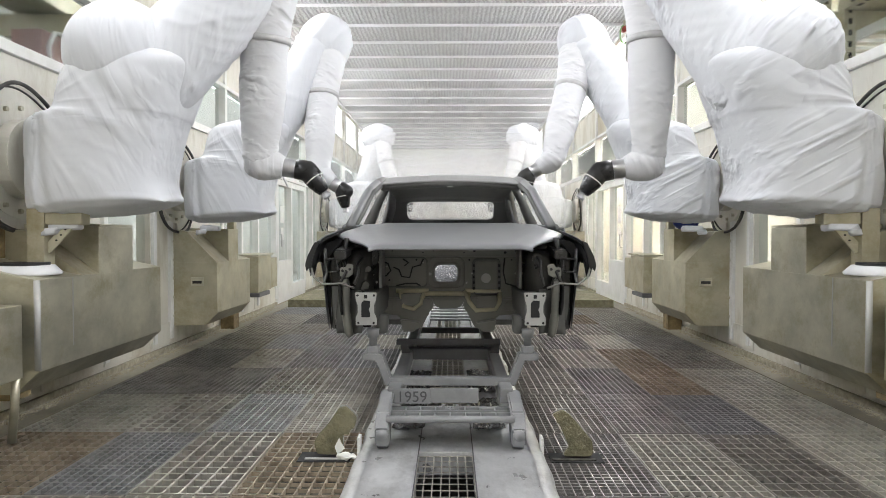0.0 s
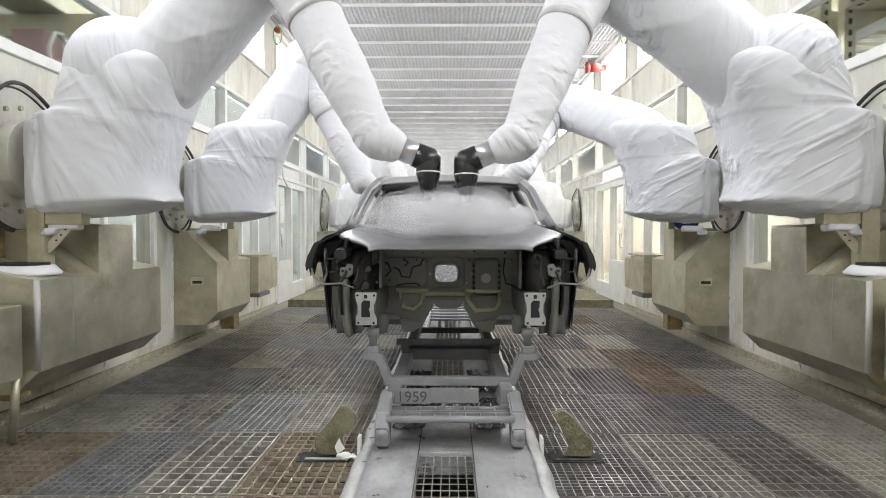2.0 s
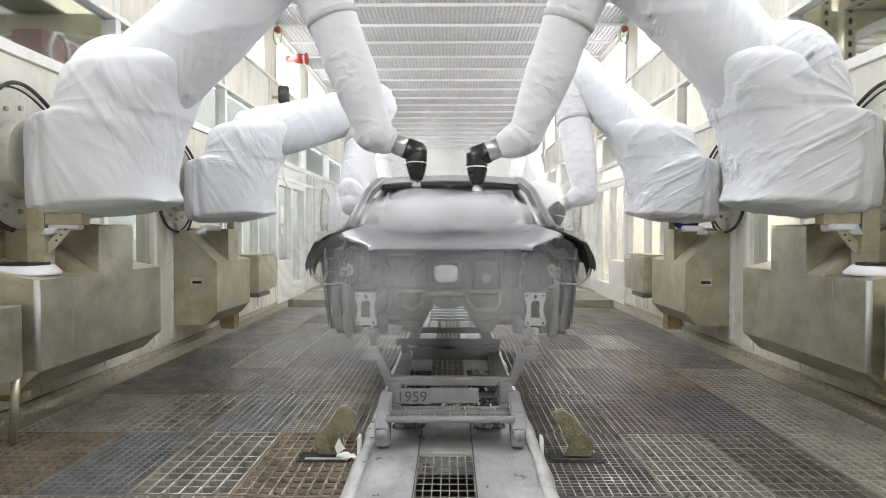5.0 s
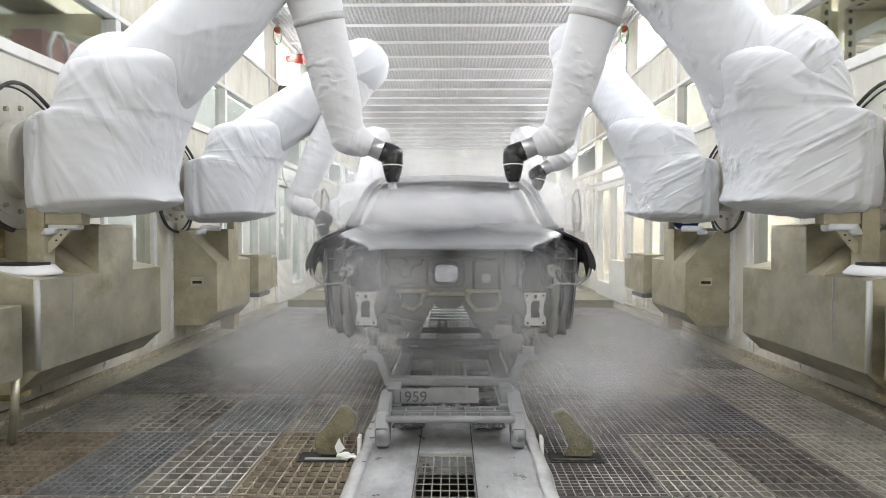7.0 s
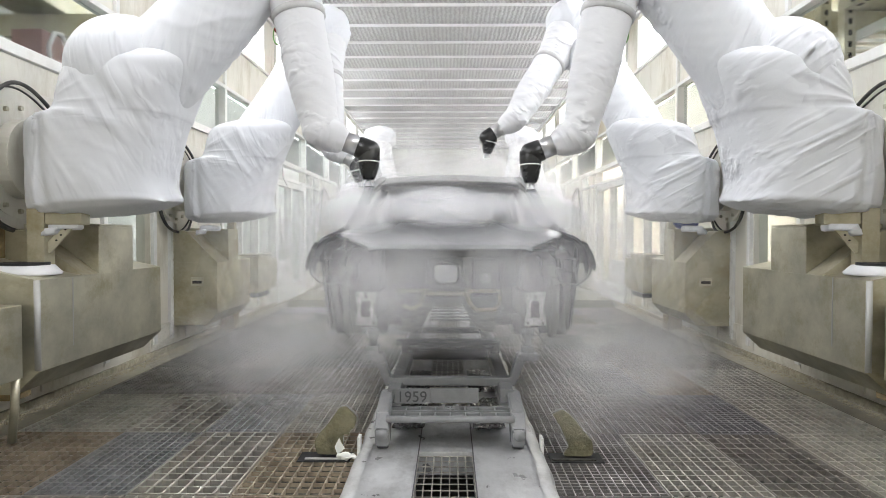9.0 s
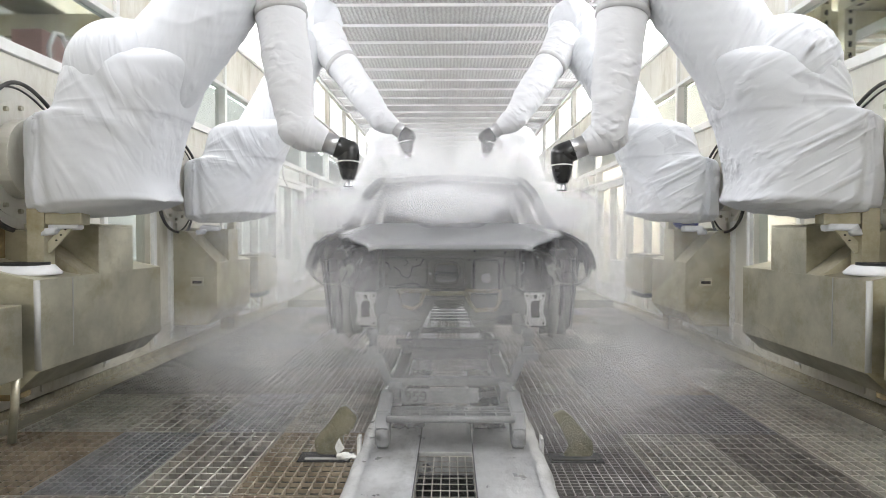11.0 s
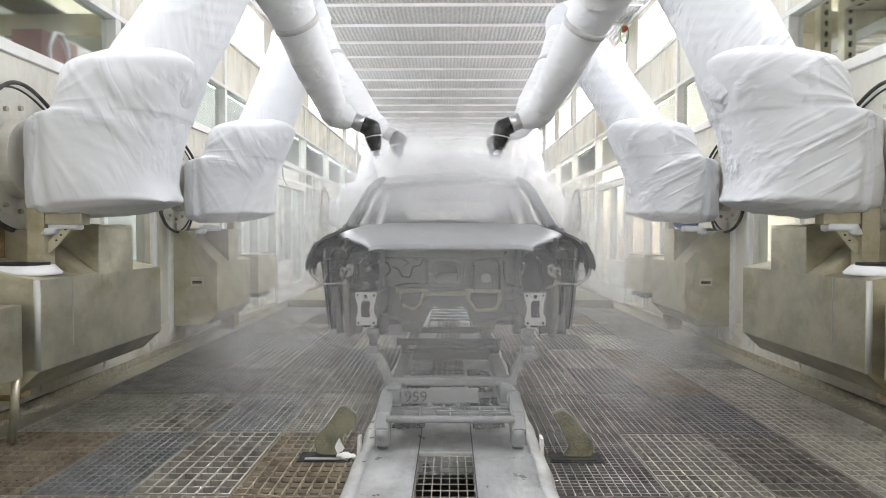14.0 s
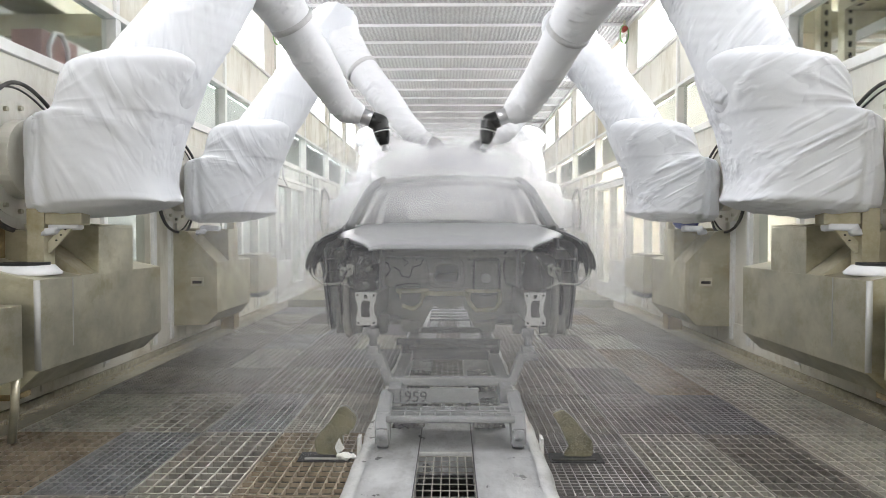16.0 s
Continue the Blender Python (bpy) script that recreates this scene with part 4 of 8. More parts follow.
    # roof and windscreen header
    part("roof", sheet([[(0.605 * u, lerp(5.60, 6.95, v) - 0.05 * (1 - u * u) * (1 - v), 1.648 + 0.025 * (1 - u * u) + 0.135 * math.sin(math.pi * (0.02 + 0.62 * v)) - 0.075 * max(0.0, 2 * v - 1) ** 2) for u in [k / 14 - 1 for k in range(29)]] for v in [k / 20 for k in range(21)]], -0.012), ROOF, e, "dark grey primed roof skin", True)
    part("header", sheet([[(0.585 * u, 5.56 + 0.06 * u * u + d, 1.635 + 0.025 * (1 - u * u) + z) for u in [k / 10 - 1 for k in range(21)]] for d, z in ((0.0, 0.012), (0.012, -0.016), (0.12, -0.02), (0.2, 0.01))], 0.006), UNDER, e, "", True)
    part("mirror_mount", boxes((-0.025, 0.02, 5.55, 5.57, 1.628, 1.64), bevel=0.003), PLATE, e, "light mirror mount")
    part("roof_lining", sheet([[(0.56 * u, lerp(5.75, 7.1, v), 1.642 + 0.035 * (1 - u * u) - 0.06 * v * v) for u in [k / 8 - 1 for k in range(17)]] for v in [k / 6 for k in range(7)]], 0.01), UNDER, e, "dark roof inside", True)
    # rear panel with the rear window opening
    def rear(x, f):
        return (x, 7.1 + 0.5 * f, lerp(1.66, 1.30, f))
    def loop(hw, f0, f1, r):
        pts = []
        rf = r / 0.62
        for cx, cf, a0 in ((hw - r, f0 + rf, 270), (hw - r, f1 - rf, 0), (-hw + r, f1 - rf, 90), (-hw + r, f0 + rf, 180)):
            for k in range(7):
                a = radians(a0 + 15 * k)
                pts.append(rear(cx + r * math.cos(a), cf + rf * math.sin(a)))
        return pts
    bm = skin([loop(0.69, 0.0, 1.0, 0.05), loop(0.52, 0.13, 0.76, 0.09), loop(0.475, 0.17, 0.70, 0.075)], None, False)
    thicken(bm, 0.02)
    part("rear_screen_frame", bm, ROOF, e, "dark frame round the open rear window")
    part("boot_deck", sheet([[(0.78 * u, lerp(7.6, 8.3, v), 1.30 - 0.03 * v * v) for u in (-1, -0.5, 0, 0.5, 1)] for v in (0, 0.33, 0.66, 1)], 0.012), BODY, e, "", True)
    part("tail_panel", sheet([[(0.80 * u, 8.32 - 0.06 * u * u, lerp(1.27, 0.66, v)) for u in (-1, -0.5, 0, 0.5, 1)] for v in (0, 0.3, 0.6, 1)], 0.012), BODY, e, "", True)
    part("parcel_shelf", boxes((-0.66, 0.66, 7.0, 7.55, 1.24, 1.255)), UNDER, e)
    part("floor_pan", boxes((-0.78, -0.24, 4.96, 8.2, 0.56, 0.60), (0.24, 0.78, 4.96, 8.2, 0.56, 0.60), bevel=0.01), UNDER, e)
    # bulkhead, cut round the tunnel and its openings
    bm = bmesh.new()
    y0, y1 = 4.90, 4.925
    for r in ((-0.60, -0.115, 0.76, 1.17), (0.055, 0.60, 0.76, 1.17), (-0.115, 0.055, 0.76, 0.885), (-0.115, 0.055, 1.015, 1.17)):
        box(bm, r[0], r[1], y0, y1, r[2], r[3])
    part("bulkhead", bm, FIRE, e, "olive-grey bulkhead panel with openings")
    for s, m in ((-1, -0.015), (1, -0.015)):
        part("tunnel_side", prism([(m + s * 0.58, 0.77), (m + s * 0.12, 0.77), (m + s * 0.105, 0.70), (m + s * 0.13, 0.68), (m + s * 0.20, 0.545), (m + s * 0.33, 0.56), (m + s * 0.36, 0.64), (m + s * 0.58, 0.66)], 1, 4.86, 4.92, 0.01), FIRE, e, "olive toe panel beside the tunnel")
        part("tunnel_foot", prism([(m + s * 0.20, 0.60), (m + s * 0.24, 0.53), (m + s * 0.33, 0.53), (m + s * 0.35, 0.62)], 1, 4.80, 4.88, 0.01), FIRE, e)
    part("tunnel_brow", prism([(-0.134, 0.768), (0.104, 0.768), (0.088, 0.72), (0.06, 0.697), (-0.09, 0.697), (-0.118, 0.72)], 1, 4.862, 4.918, 0.008), FIRE, e, "pressed brow over the tunnel mouth")
    part("tunnel", sheet([[(-0.015 + x, y, z) for x, z in ((-0.235, 0.56), (-0.19, 0.70), (-0.13, 0.755), (0.13, 0.755), (0.19, 0.70), (0.235, 0.56))] for y in (4.93, 5.6, 6.6, 8.1)], 0.01), FIRE, e, "pressed transmission tunnel")
    part("cowl_beam", boxes((-0.58, 0.58, 4.85, 4.90, 1.075, 1.165), bevel=0.008), FIRE, e, "drilled cross beam above the bulkhead")
    for k in range(14):
        x = -0.5 + k * 0.075
        part("bolt_hole", tube([(x, 4.851, 1.105 + 0.012 * (k % 4)), (x, 4.846, 1.105 + 0.012 * (k % 4))], 0.005 + 0.005 * (k % 3 == 0), 8), BLACK, e)
    # bright room seen through the openings stays; rims and pressed ribs
    def ring(x0, x1, z0, z1, r, w, y, name, m, lab=""):
        pts = []
        for cx, cz, a0 in ((x1 - r, z1 - r, 0), (x0 + r, z1 - r, 90), (x0 + r, z0 + r, 180), (x1 - r, z0 + r, 270)):
            for k in range(5):
                a = radians(a0 + 22.5 * k)
                pts.append((cx + r * math.cos(a), y, cz + r * math.sin(a)))
        part(name, tube(pts, w, 8, closed=True), m, e, lab, True)
    ring(-0.125, 0.065, 0.875, 1.025, 0.05, 0.013, 4.897, "opening_rim", FIRE, "pressed rim of the bulkhead opening")
    ring(-0.165, 0.10, 0.84, 1.066, 0.05, 0.008, 4.898, "pressed_rib", FIRE)
    ring(0.17, 0.36, 0.80, 1.05, 0.03, 0.012, 4.895, "pressed_rib", UNDER)
    ring(0.20, 0.33, 0.83, 1.02, 0.03, 0.006, 4.897, "pressed_rib", UNDER)
    ring(-0.55, -0.17, 0.85, 1.066, 0.04, 0.006, 4.898, "pressed_rib", UNDER)
    part("blower_recess", boxes((0.18, 0.35, 4.885, 4.899, 0.82, 1.04), bevel=0.006), FIRE, e, "dark recessed blower panel")
    for k in range(5):
        part("notch", boxes((0.165, 0.18, 4.882, 4.894, 0.83 + 0.042 * k, 0.85 + 0.042 * k), bevel=0.003), BLACK, e)
        part("notch", boxes((0.352, 0.367, 4.882, 4.894, 0.83 + 0.042 * k, 0.85 + 0.042 * k), bevel=0.003), BLACK, e)
    for x0, x1, z0, z1 in ((-0.52, -0.42, 0.675, 0.745), (0.40, 0.46, 0.68, 0.74), (0.20, 0.34, 0.70, 0.79), (-0.36, -0.22, 0.72, 0.80)):
        part("toe_pressing", boxes((x0, x1, 4.848, 4.862, z0, z1), bevel=0.006), FIRE, e, "shallow pressed field")
    # pale patches stand for the brightness seen through small holes
    part("round_hole", tube([(0.262, 4.884, 0.915), (0.262, 4.88, 0.915)], 0.036, 20), PLATE, e, "pale disc painted as light through a round hole")
    part("round_hole", tube([(-0.15, 4.898, 0.945), (-0.15, 4.893, 0.945)], 0.011, 12), PLATE, e)
    part("side_hole", prism([(0.505, 0.90), (0.54, 0.89), (0.545, 1.0), (0.52, 1.02)], 1, 4.89, 4.8985), PLATE, e)
    # pressed lines drawn in black, as the shade along the pressings
    for pts in (((-0.52, 1.08), (-0.46, 1.05), (-0.44, 0.99), (-0.47, 0.95), (-0.53, 0.93)),
                ((-0.42, 1.02), (-0.38, 1.0), (-0.36, 0.94), (-0.30, 0.93), (-0.28, 1.02), (-0.22, 1.04), (-0.20, 1.09)),
                ((-0.40, 0.86), (-0.33, 0.88), (-0.25, 0.88), (-0.22, 0.86)), ((-0.35, 1.09), (-0.31, 1.06), (-0.34, 1.03)),
                ((0.40, 1.10), (0.39, 0.98), (0.41, 0.88), (0.47, 0.86)), ((-0.54, 0.97), (-0.50, 0.98))):
        part("pressed_rib", tube([(x, 4.897, 0.84 + 0.86 * (z - 0.84)) for x, z in pts], 0.006, 6), BLACK, e, "", True)
    for pts in (((-0.40, 0.82), (-0.16, 0.82)), ((0.11, 0.82), (0.37, 0.82)), ((-0.37, 0.82), (-0.34, 0.71), (-0.27, 0.69), (-0.22, 0.73), (-0.19, 0.81)), ((0.11, 0.82), (0.14, 0.74), (0.19, 0.68), (0.33, 0.69), (0.36, 0.74), (0.365, 0.81)), ((-0.20, 0.80), (0.15, 0.80))):
        part("seam_sealer", tube([(x, 4.858 if z < 0.77 else 4.897, z) for x, z in pts], 0.017, 8), SEAL, e, "yellowish seam sealer bead", True)
    for k, (x, z) in enumerate(((-0.53, 1.05), (-0.47, 1.0), (-0.25, 1.05), (-0.2, 1.03), (0.14, 1.05), (0.16, 0.95), (0.45, 1.05), (0.48, 0.95), (-0.12, 1.08), (0.1, 1.08), (-0.45, 0.90), (0.12, 0.88))):
        part("stud", tube([(x, 4.90, z), (x, 4.885, z)], 0.007, 8), PLATE if k % 2 else BLACK, e)
    for k, pts in enumerate((((-0.58, 4.5, 1.10), (-0.60, 4.3, 1.05), (-0.585, 4.2, 0.98), (-0.60, 4.15, 0.93)), ((0.57, 4.5, 1.10), (0.58, 4.3, 1.07), (0.575, 4.22, 0.98), (0.585, 4.15, 0.92)),
                             ((-0.70, 4.3, 1.1), (-0.66, 4.2, 1.0), (-0.70, 4.15, 0.92)), ((0.70, 4.3, 1.1), (0.67, 4.2, 1.0), (0.70, 4.15, 0.92)))):
        part("edge_fold", tube(pts, 0.010, 8), BAY, e, "", True)


car()


# ---- robots ----
def fold_cloth(bm, amount, pitch, direction, seed, calm=-9.0):
    """Taut creases that run along a direction, gathered in places, with soft hollows between."""
    bm.normal_update()
    d = Vector(direction).normalized()
    off = Vector((seed, seed * 0.7, 0))
    moves = []
    for v in bm.verts:
        p, n = v.co, v.normal
        a = d.cross(Vector((0, 1, 0)) if abs(d.y) < 0.9 else Vector((1, 0, 0))).normalized()
        b = d.cross(a)
        q = p.dot(a) + 0.8 * p.dot(b)
        warp = 0.14 * noise.noise(p * 1.1 + off) + 0.02 * noise.noise(p * 4.0 + off)
        ph = (q + warp) / pitch
        crease = (1 - abs(math.sin(math.pi * ph))) ** 3
        ph2 = (q * 0.8 - 0.5 * p.dot(d) * 0.4 - 1.3 * warp) / (pitch * 2.3) + 0.4
        crease2 = (1 - abs(math.sin(math.pi * ph2))) ** 3
        mask = smooth01(0.45 + 1.8 * noise.noise(p * 1.2 + off * 1.7))
        mask2 = smooth01(0.55 + 1.7 * noise.noise(p * 1.1 - off))
        soft = noise.noise(p * 1.4 - off)
        moves.append(n * amount * smooth01((p.z - calm) / 0.4) * (0.8 * crease * mask + 1.1 * crease2 * mask2 + 1.4 * soft))
    for v, m in zip(bm.verts, moves):
        v.co += m
    return bm


def fan_cloth(bm, amount, centre, seed):
    """Creases that fan out from one taut point over the shoulder."""
    bm.normal_update()
    c = Vector(centre)
    off = Vector((seed, seed * 0.7, 0))
    moves = []
    for v in bm.verts:
        p = v.co - c
        r = math.hypot(p.x, p.z)
        ang = math.atan2(p.z, abs(p.x) + 0.001) + 0.35 * p.y + 0.22 * noise.noise(v.co * 1.3 + off) + 0.05 * noise.noise(v.co * 4 - off)
        fine = (1 - abs(math.sin(ang * 11))) ** 3
        wide = (1 - abs(math.sin(ang * 4.3 + seed))) ** 3
        mask = smooth01((r - 0.05) / 0.2) * smooth01((1.25 - r) / 0.6) * smooth01((0.72 - abs(p.x)) / 0.3)
        patch = smooth01(0.45 + 1.6 * noise.noise(v.co * 1.4 - off))
        fade = smooth01((2.5 - v.co.z) / 0.3)
        moves.append(v.normal * amount * fade * ((0.9 * fine * patch + 1.1 * wide) * mask + 0.5 * noise.noise(v.co * 1.3 + off)))
    for v, m in zip(bm.verts, moves):
        v.co += m
    return bm


def super_ring(cx, cy, z, hx, hy, n, power=2.6, tilt=0.0):
    pts = []
    for k in range(n):
        t = 2 * math.pi * k / n
        c, s = math.cos(t), math.sin(t)
        x = cx + hx * math.copysign(abs(c) ** (2 / power), c)
        pts.append((x, cy + hy * math.copysign(abs(s) ** (2 / power), s), z + tilt * (x - cx)))
    return pts


def between(rows, n):
    """Smooth rows between given rows of numbers."""
    out = []
    for i in range(len(rows) - 1):
        p0, p1, p2, p3 = rows[max(i - 1, 0)], rows[i], rows[i + 1], rows[min(i + 2, len(rows) - 1)]
        for k in range(n):
            t = k / n
            out.append([0.5 * (2 * b + (c - a) * t + (2 * a - 5 * b + 4 * c - d) * t * t + (3 * b - a - 3 * c + d) * t ** 3) for a, b, c, d in zip(p0, p1, p2, p3)])
    out.append(list(rows[-1]))
    return out


def robot(s, d0, label, seed, near=1.0):
    """A wall-mounted paint robot in white covers; s is the side. Local x runs along the wall's normal."""
    e = empty("paint_robot", (s * WALL, d0, 0), label, "robot", "paint robots")
    i = -s
    CLOTH = CLOTH_WEST if s < 0 else CLOTH_EAST
    parts = {}
    local = Matrix.Translation(ORIGIN[e])

    def add(name, bm, material, parent, lab="", smooth=True):
        bm.transform(local)
        ob = part(name, bm, material, parent, lab, smooth)
        return ob
    # turntable on the wall with its cable loop
    flange = add("turntable", tube([(0, 0, 1.75), (i * 0.035, 0, 1.75), (i * 0.036, 0, 1.75), (i * 0.13, 0, 1.75)], [0.40, 0.40, 0.27, 0.27], 40), CREAM, e, "round stained cream flange on the wall", False)
    add("cable_loop", tube([(i * (0.07 + 0.02 * math.sin(3 * a)), (0.51 + 0.012 * math.sin(5 * a)) * math.cos(a), 1.75 + (0.51 + 0.012 * math.sin(5 * a)) * math.sin(a)) for a in [2 * math.pi * k / 60 for k in range(60)]], 0.014, 8, closed=True), CABLE, flange, "black cable loop")
    add("cable_loop", tube([(i * (0.05 + 0.02 * math.cos(2 * a)), (0.485 + 0.01 * math.sin(4 * a)) * math.cos(a), 1.75 + (0.485 + 0.01 * math.sin(4 * a)) * math.sin(a)) for a in [2 * math.pi * k / 60 for k in range(60)]], 0.008, 6, closed=True), CABLE, flange, "black cable loop")
    for k in range(14):
        a = 2 * math.pi * k / 14 + 0.2
        add("bolt", tube([(i * 0.034, 0.355 * math.cos(a), 1.75 + 0.355 * math.sin(a)), (i * 0.058, 0.355 * math.cos(a), 1.75 + 0.355 * math.sin(a))], 0.018, 6), STEEL, flange, "", False)
    for z0, z1 in ((1.50, 1.72), (1.80, 2.04)):
        clamp = add("clamp_plate", boxes((min(i * 0.05, i * 0.115), max(i * 0.05, i * 0.115), -0.44, -0.40, z0, z1), bevel=0.004), STEEL, flange, "bolted steel clamp plate", False)
        for z in (z0 + 0.04, (z0 + z1) / 2, z1 - 0.04):
            add("bolt", tube([(i * 0.085, -0.44, z), (i * 0.085, -0.458, z)], 0.012, 6), CABLE, clamp, "", False)
    # draped base: round housing by the wall, body, and the cover's taut inner corner
    def drape(rows, power, tilt):
        return skin([super_ring(i * (a + b) / 2, 0, z, max(0.015, (b - a) / 2), max(0.015, hy), 150, power, i * tilt * smooth01((1.75 - z) / 0.35)) for a, b, hy, z in between(rows, 9)])
    bm = drape([(0.47, 0.62, 0.05, 1.355), (0.36, 0.82, 0.25, 1.368), (0.26, 0.99, 0.36, 1.398), (0.205, 1.085, 0.40, 1.43), (0.19, 1.105, 0.42, 1.455), (0.187, 1.085, 0.425, 1.50), (0.185, 1.068, 0.43, 1.58), (0.185, 1.075, 0.43, 1.68), (0.185, 1.10, 0.43, 1.80),
                (0.19, 1.135, 0.43, 1.93), (0.205, 1.155, 0.425, 1.98), (0.26, 1.17, 0.42, 2.01), (0.37, 1.185, 0.415, 2.035), (0.41, 1.205, 0.41, 2.09), (0.425, 1.235, 0.405, 2.16), (0.445, 1.275, 0.395, 2.24), (0.475, 1.305, 0.38, 2.31),
                (0.515, 1.315, 0.36, 2.35), (0.58, 1.31, 0.33, 2.38), (0.69, 1.28, 0.29, 2.41), (0.83, 1.21, 0.21, 2.435), (0.98, 1.1, 0.1, 2.45), (1.03, 1.06, 0.02, 2.455)], 3.0, 0.07)
    rest = math.tan(radians(5 if d0 < 6 else 2))
    for v in bm.verts:
        v.co.y -= rest * max(0.0, v.co.z - 1.8)
        r = math.hypot(abs(v.co.x) - 1.02, v.co.z - 2.30)
        v.co.y += math.copysign(0.03 * smooth01((0.30 - r) / 0.2), v.co.y) * smooth01(abs(v.co.y) / 0.15)
    tip = Vector((i * (1.14 - 0.08 * (1 - near) / 0.2), -0.22, 1.445))
    for v in bm.verts:
        u = abs(v.co.x)
        if v.co.z < 2.06:
            v.co.y *= 1 - 0.11 * math.exp(-((u - 0.40 - 0.10 * max(0.0, 1.75 - v.co.z)) / 0.05) ** 2) * smooth01((2.06 - v.co.z) / 0.1)
            if u < 0.36:
                v.co.y *= 0.90
        d = tip - v.co
        v.co += d * (0.86 * math.exp(-(Vector((d.x, 0.6 * d.y, 1.2 * d.z)).length / 0.13) ** 2))
    fan_cloth(bm, 0.006 if s < 0 else 0.012, (i * 0.36, 0, 2.06), seed)
    parts["shoulder"] = add("shoulder_cover", bm, CLOTH, e, "taut white fabric base cover with a pulled corner")
    add("tie_knot", crumple(boxes((min(i * 0.40, i * 0.60), max(i * 0.40, i * 0.60), -0.30, -0.22, 1.27, 1.32), bevel=0.015), 0.02, 0.05), CLOTH, parts["shoulder"], "knotted tie of the cover")
    add("tie_end", crumple(boxes((min(i * 0.36, i * 0.46), max(i * 0.36, i * 0.46), -0.31, -0.27, 1.235, 1.28), bevel=0.012), 0.025, 0.04), CLOTH, parts["shoulder"], "loose end of the tie")
    # the cloth over the shoulder drive, which rises as the arm leans inwards
    bm = sweep([(0.36 * math.sin(a), max(0.01, 0.375 * math.cos(a))) for a in [radians(-90 + 4 * k) for k in range(46)]], 90, None, 0.98)
    fold_cloth(bm, 0.006 if s < 0 else 0.012, 0.12, (0.6 * i, 0.1, 0.8), seed + 5)
    parts["hump"] = add("shoulder_hump", bm, CLOTH, e, "taut white fabric bulge over the shoulder drive")
    # lower arm, local z from shoulder joint to elbow
    g = 0.9 + 0.1 * (near - 0.8) / 0.2
    prof = between([(-0.31, 0.04), (-0.28, 0.14), (-0.20, 0.245), (-0.08, 0.295 * g), (0.08, 0.305 * g), (0.25, 0.30 * g), (0.42, 0.295 * g), (0.65, 0.29 * g), (0.95, 0.285 * g), (1.15, 0.26), (1.26, 0.17), (1.29, 0.05)], 9)
    bm = sweep([(z, max(0.02, r)) for z, r in prof], 150, None, 1.04, lambda z: (0.02 * math.sin(z * 3), 0))
    fold_cloth(bm, 0.013, 0.11, (1, 0.05, 0.30 if s < 0 else -0.35), seed + 4, 0.12)
    parts["lower_arm"] = add("lower_arm", bm, CLOTH, e, "white fabric-covered lower arm with folds", True)
    prof = between([(-0.26, 0.05), (-0.2, 0.16), (-0.05, 0.26), (0.12, 0.285), (0.3, 0.27), (0.46, 0.18), (0.52, 0.05)], 9)
    bm = sweep([(z, max(0.02, r)) for z, r in prof], 100)
    fold_cloth(bm, 0.013, 0.07, (0.2, 0.5, 0.8), seed + 7)
    parts["elbow_cover"] = add("elbow_cover", bm, CLOTH, e, "gathered white fabric elbow cover")
    # forearm sleeve, local z from elbow to cuff
    prof = between([(-0.30, 0.04), (-0.26, 0.14), (-0.14, 0.235), (0.0, 0.255), (0.25, 0.225), (0.5, 0.185), (0.8, 0.165), (1.0, 0.165), (1.2, 0.15), (1.36, 0.13), (1.47, 0.125), (1.53, 0.10), (1.565, 0.05)], 10)
    bm = sweep([(z, max(0.015, r)) for z, r in prof], 90)
    fold_cloth(bm, 0.006, 0.13, (0.75, 0.35, 0.45), seed + 9)
    fore = parts["forearm"] = add("forearm", bm, CLOTH2, e, "white sleeve-covered forearm", True)
    add("band", sweep([(0.60, 0.17), (0.602, 0.186), (0.648, 0.184), (0.65, 0.17)], 40), BAND, fore, "grey tape band", True)
    # wrist: cuff, metal sleeve, black knuckle
    prof = between([(-0.11, 0.03), (-0.09, 0.085), (0.0, 0.122), (0.08, 0.115), (0.15, 0.088), (0.175, 0.075)], 5)
    bm = sweep([(z, max(0.02, r)) for z, r in prof], 40)
    fold_cloth(bm, 0.005, 0.03, (0.3, 0.2, 0.9), seed + 2)
    wrist = parts["wrist"] = add("wrist", bm, CLOTH2, e, "white gathered wrist cuff", True)
    add("metal_sleeve", sweep([(0.15, 0.069), (0.152, 0.071), (0.262, 0.071), (0.265, 0.068)], 32), CHROME, wrist, "satin metal wrist sleeve", True)
    add("knuckle", sweep([(0.263, 0.068), (0.265, 0.0745), (0.33, 0.078), (0.36, 0.077), (0.39, 0.068), (0.412, 0.048), (0.422, 0.02)], 32), HEAD, wrist, "glossy black wrist knuckle", True)
    # spray head: black cone, white ring, bell
    head = parts["spray_head"] = add("spray_head", sweep([(-0.075, 0.02), (-0.066, 0.045), (-0.04, 0.068), (0.0, 0.077), (0.06, 0.075), (0.10, 0.071), (0.16, 0.056), (0.195, 0.043), (0.20, 0.03)], 32), HEAD, e, "glossy black spray head", True)
    add("ring_seal", sweep([(0.074, 0.0745), (0.075, 0.077), (0.081, 0.0765), (0.082, 0.074)], 32), PAPER, head, "thin white ring", True)
    add("bell_cup", sweep([(0.197, 0.015), (0.21, 0.018), (0.245, 0.034), (0.247, 0.034), (0.243, 0.02)], 24), CHROME, head, "metal spray bell", True)
    for k in range(6):
        a = math.pi * k / 3
        add("needle", tube([(0.02 * math.cos(a), 0.02 * math.sin(a), 0.2), (0.036 * math.cos(a), 0.036 * math.sin(a), 0.236)], 0.003, 5), CHROME, head, "", False)
    return parts


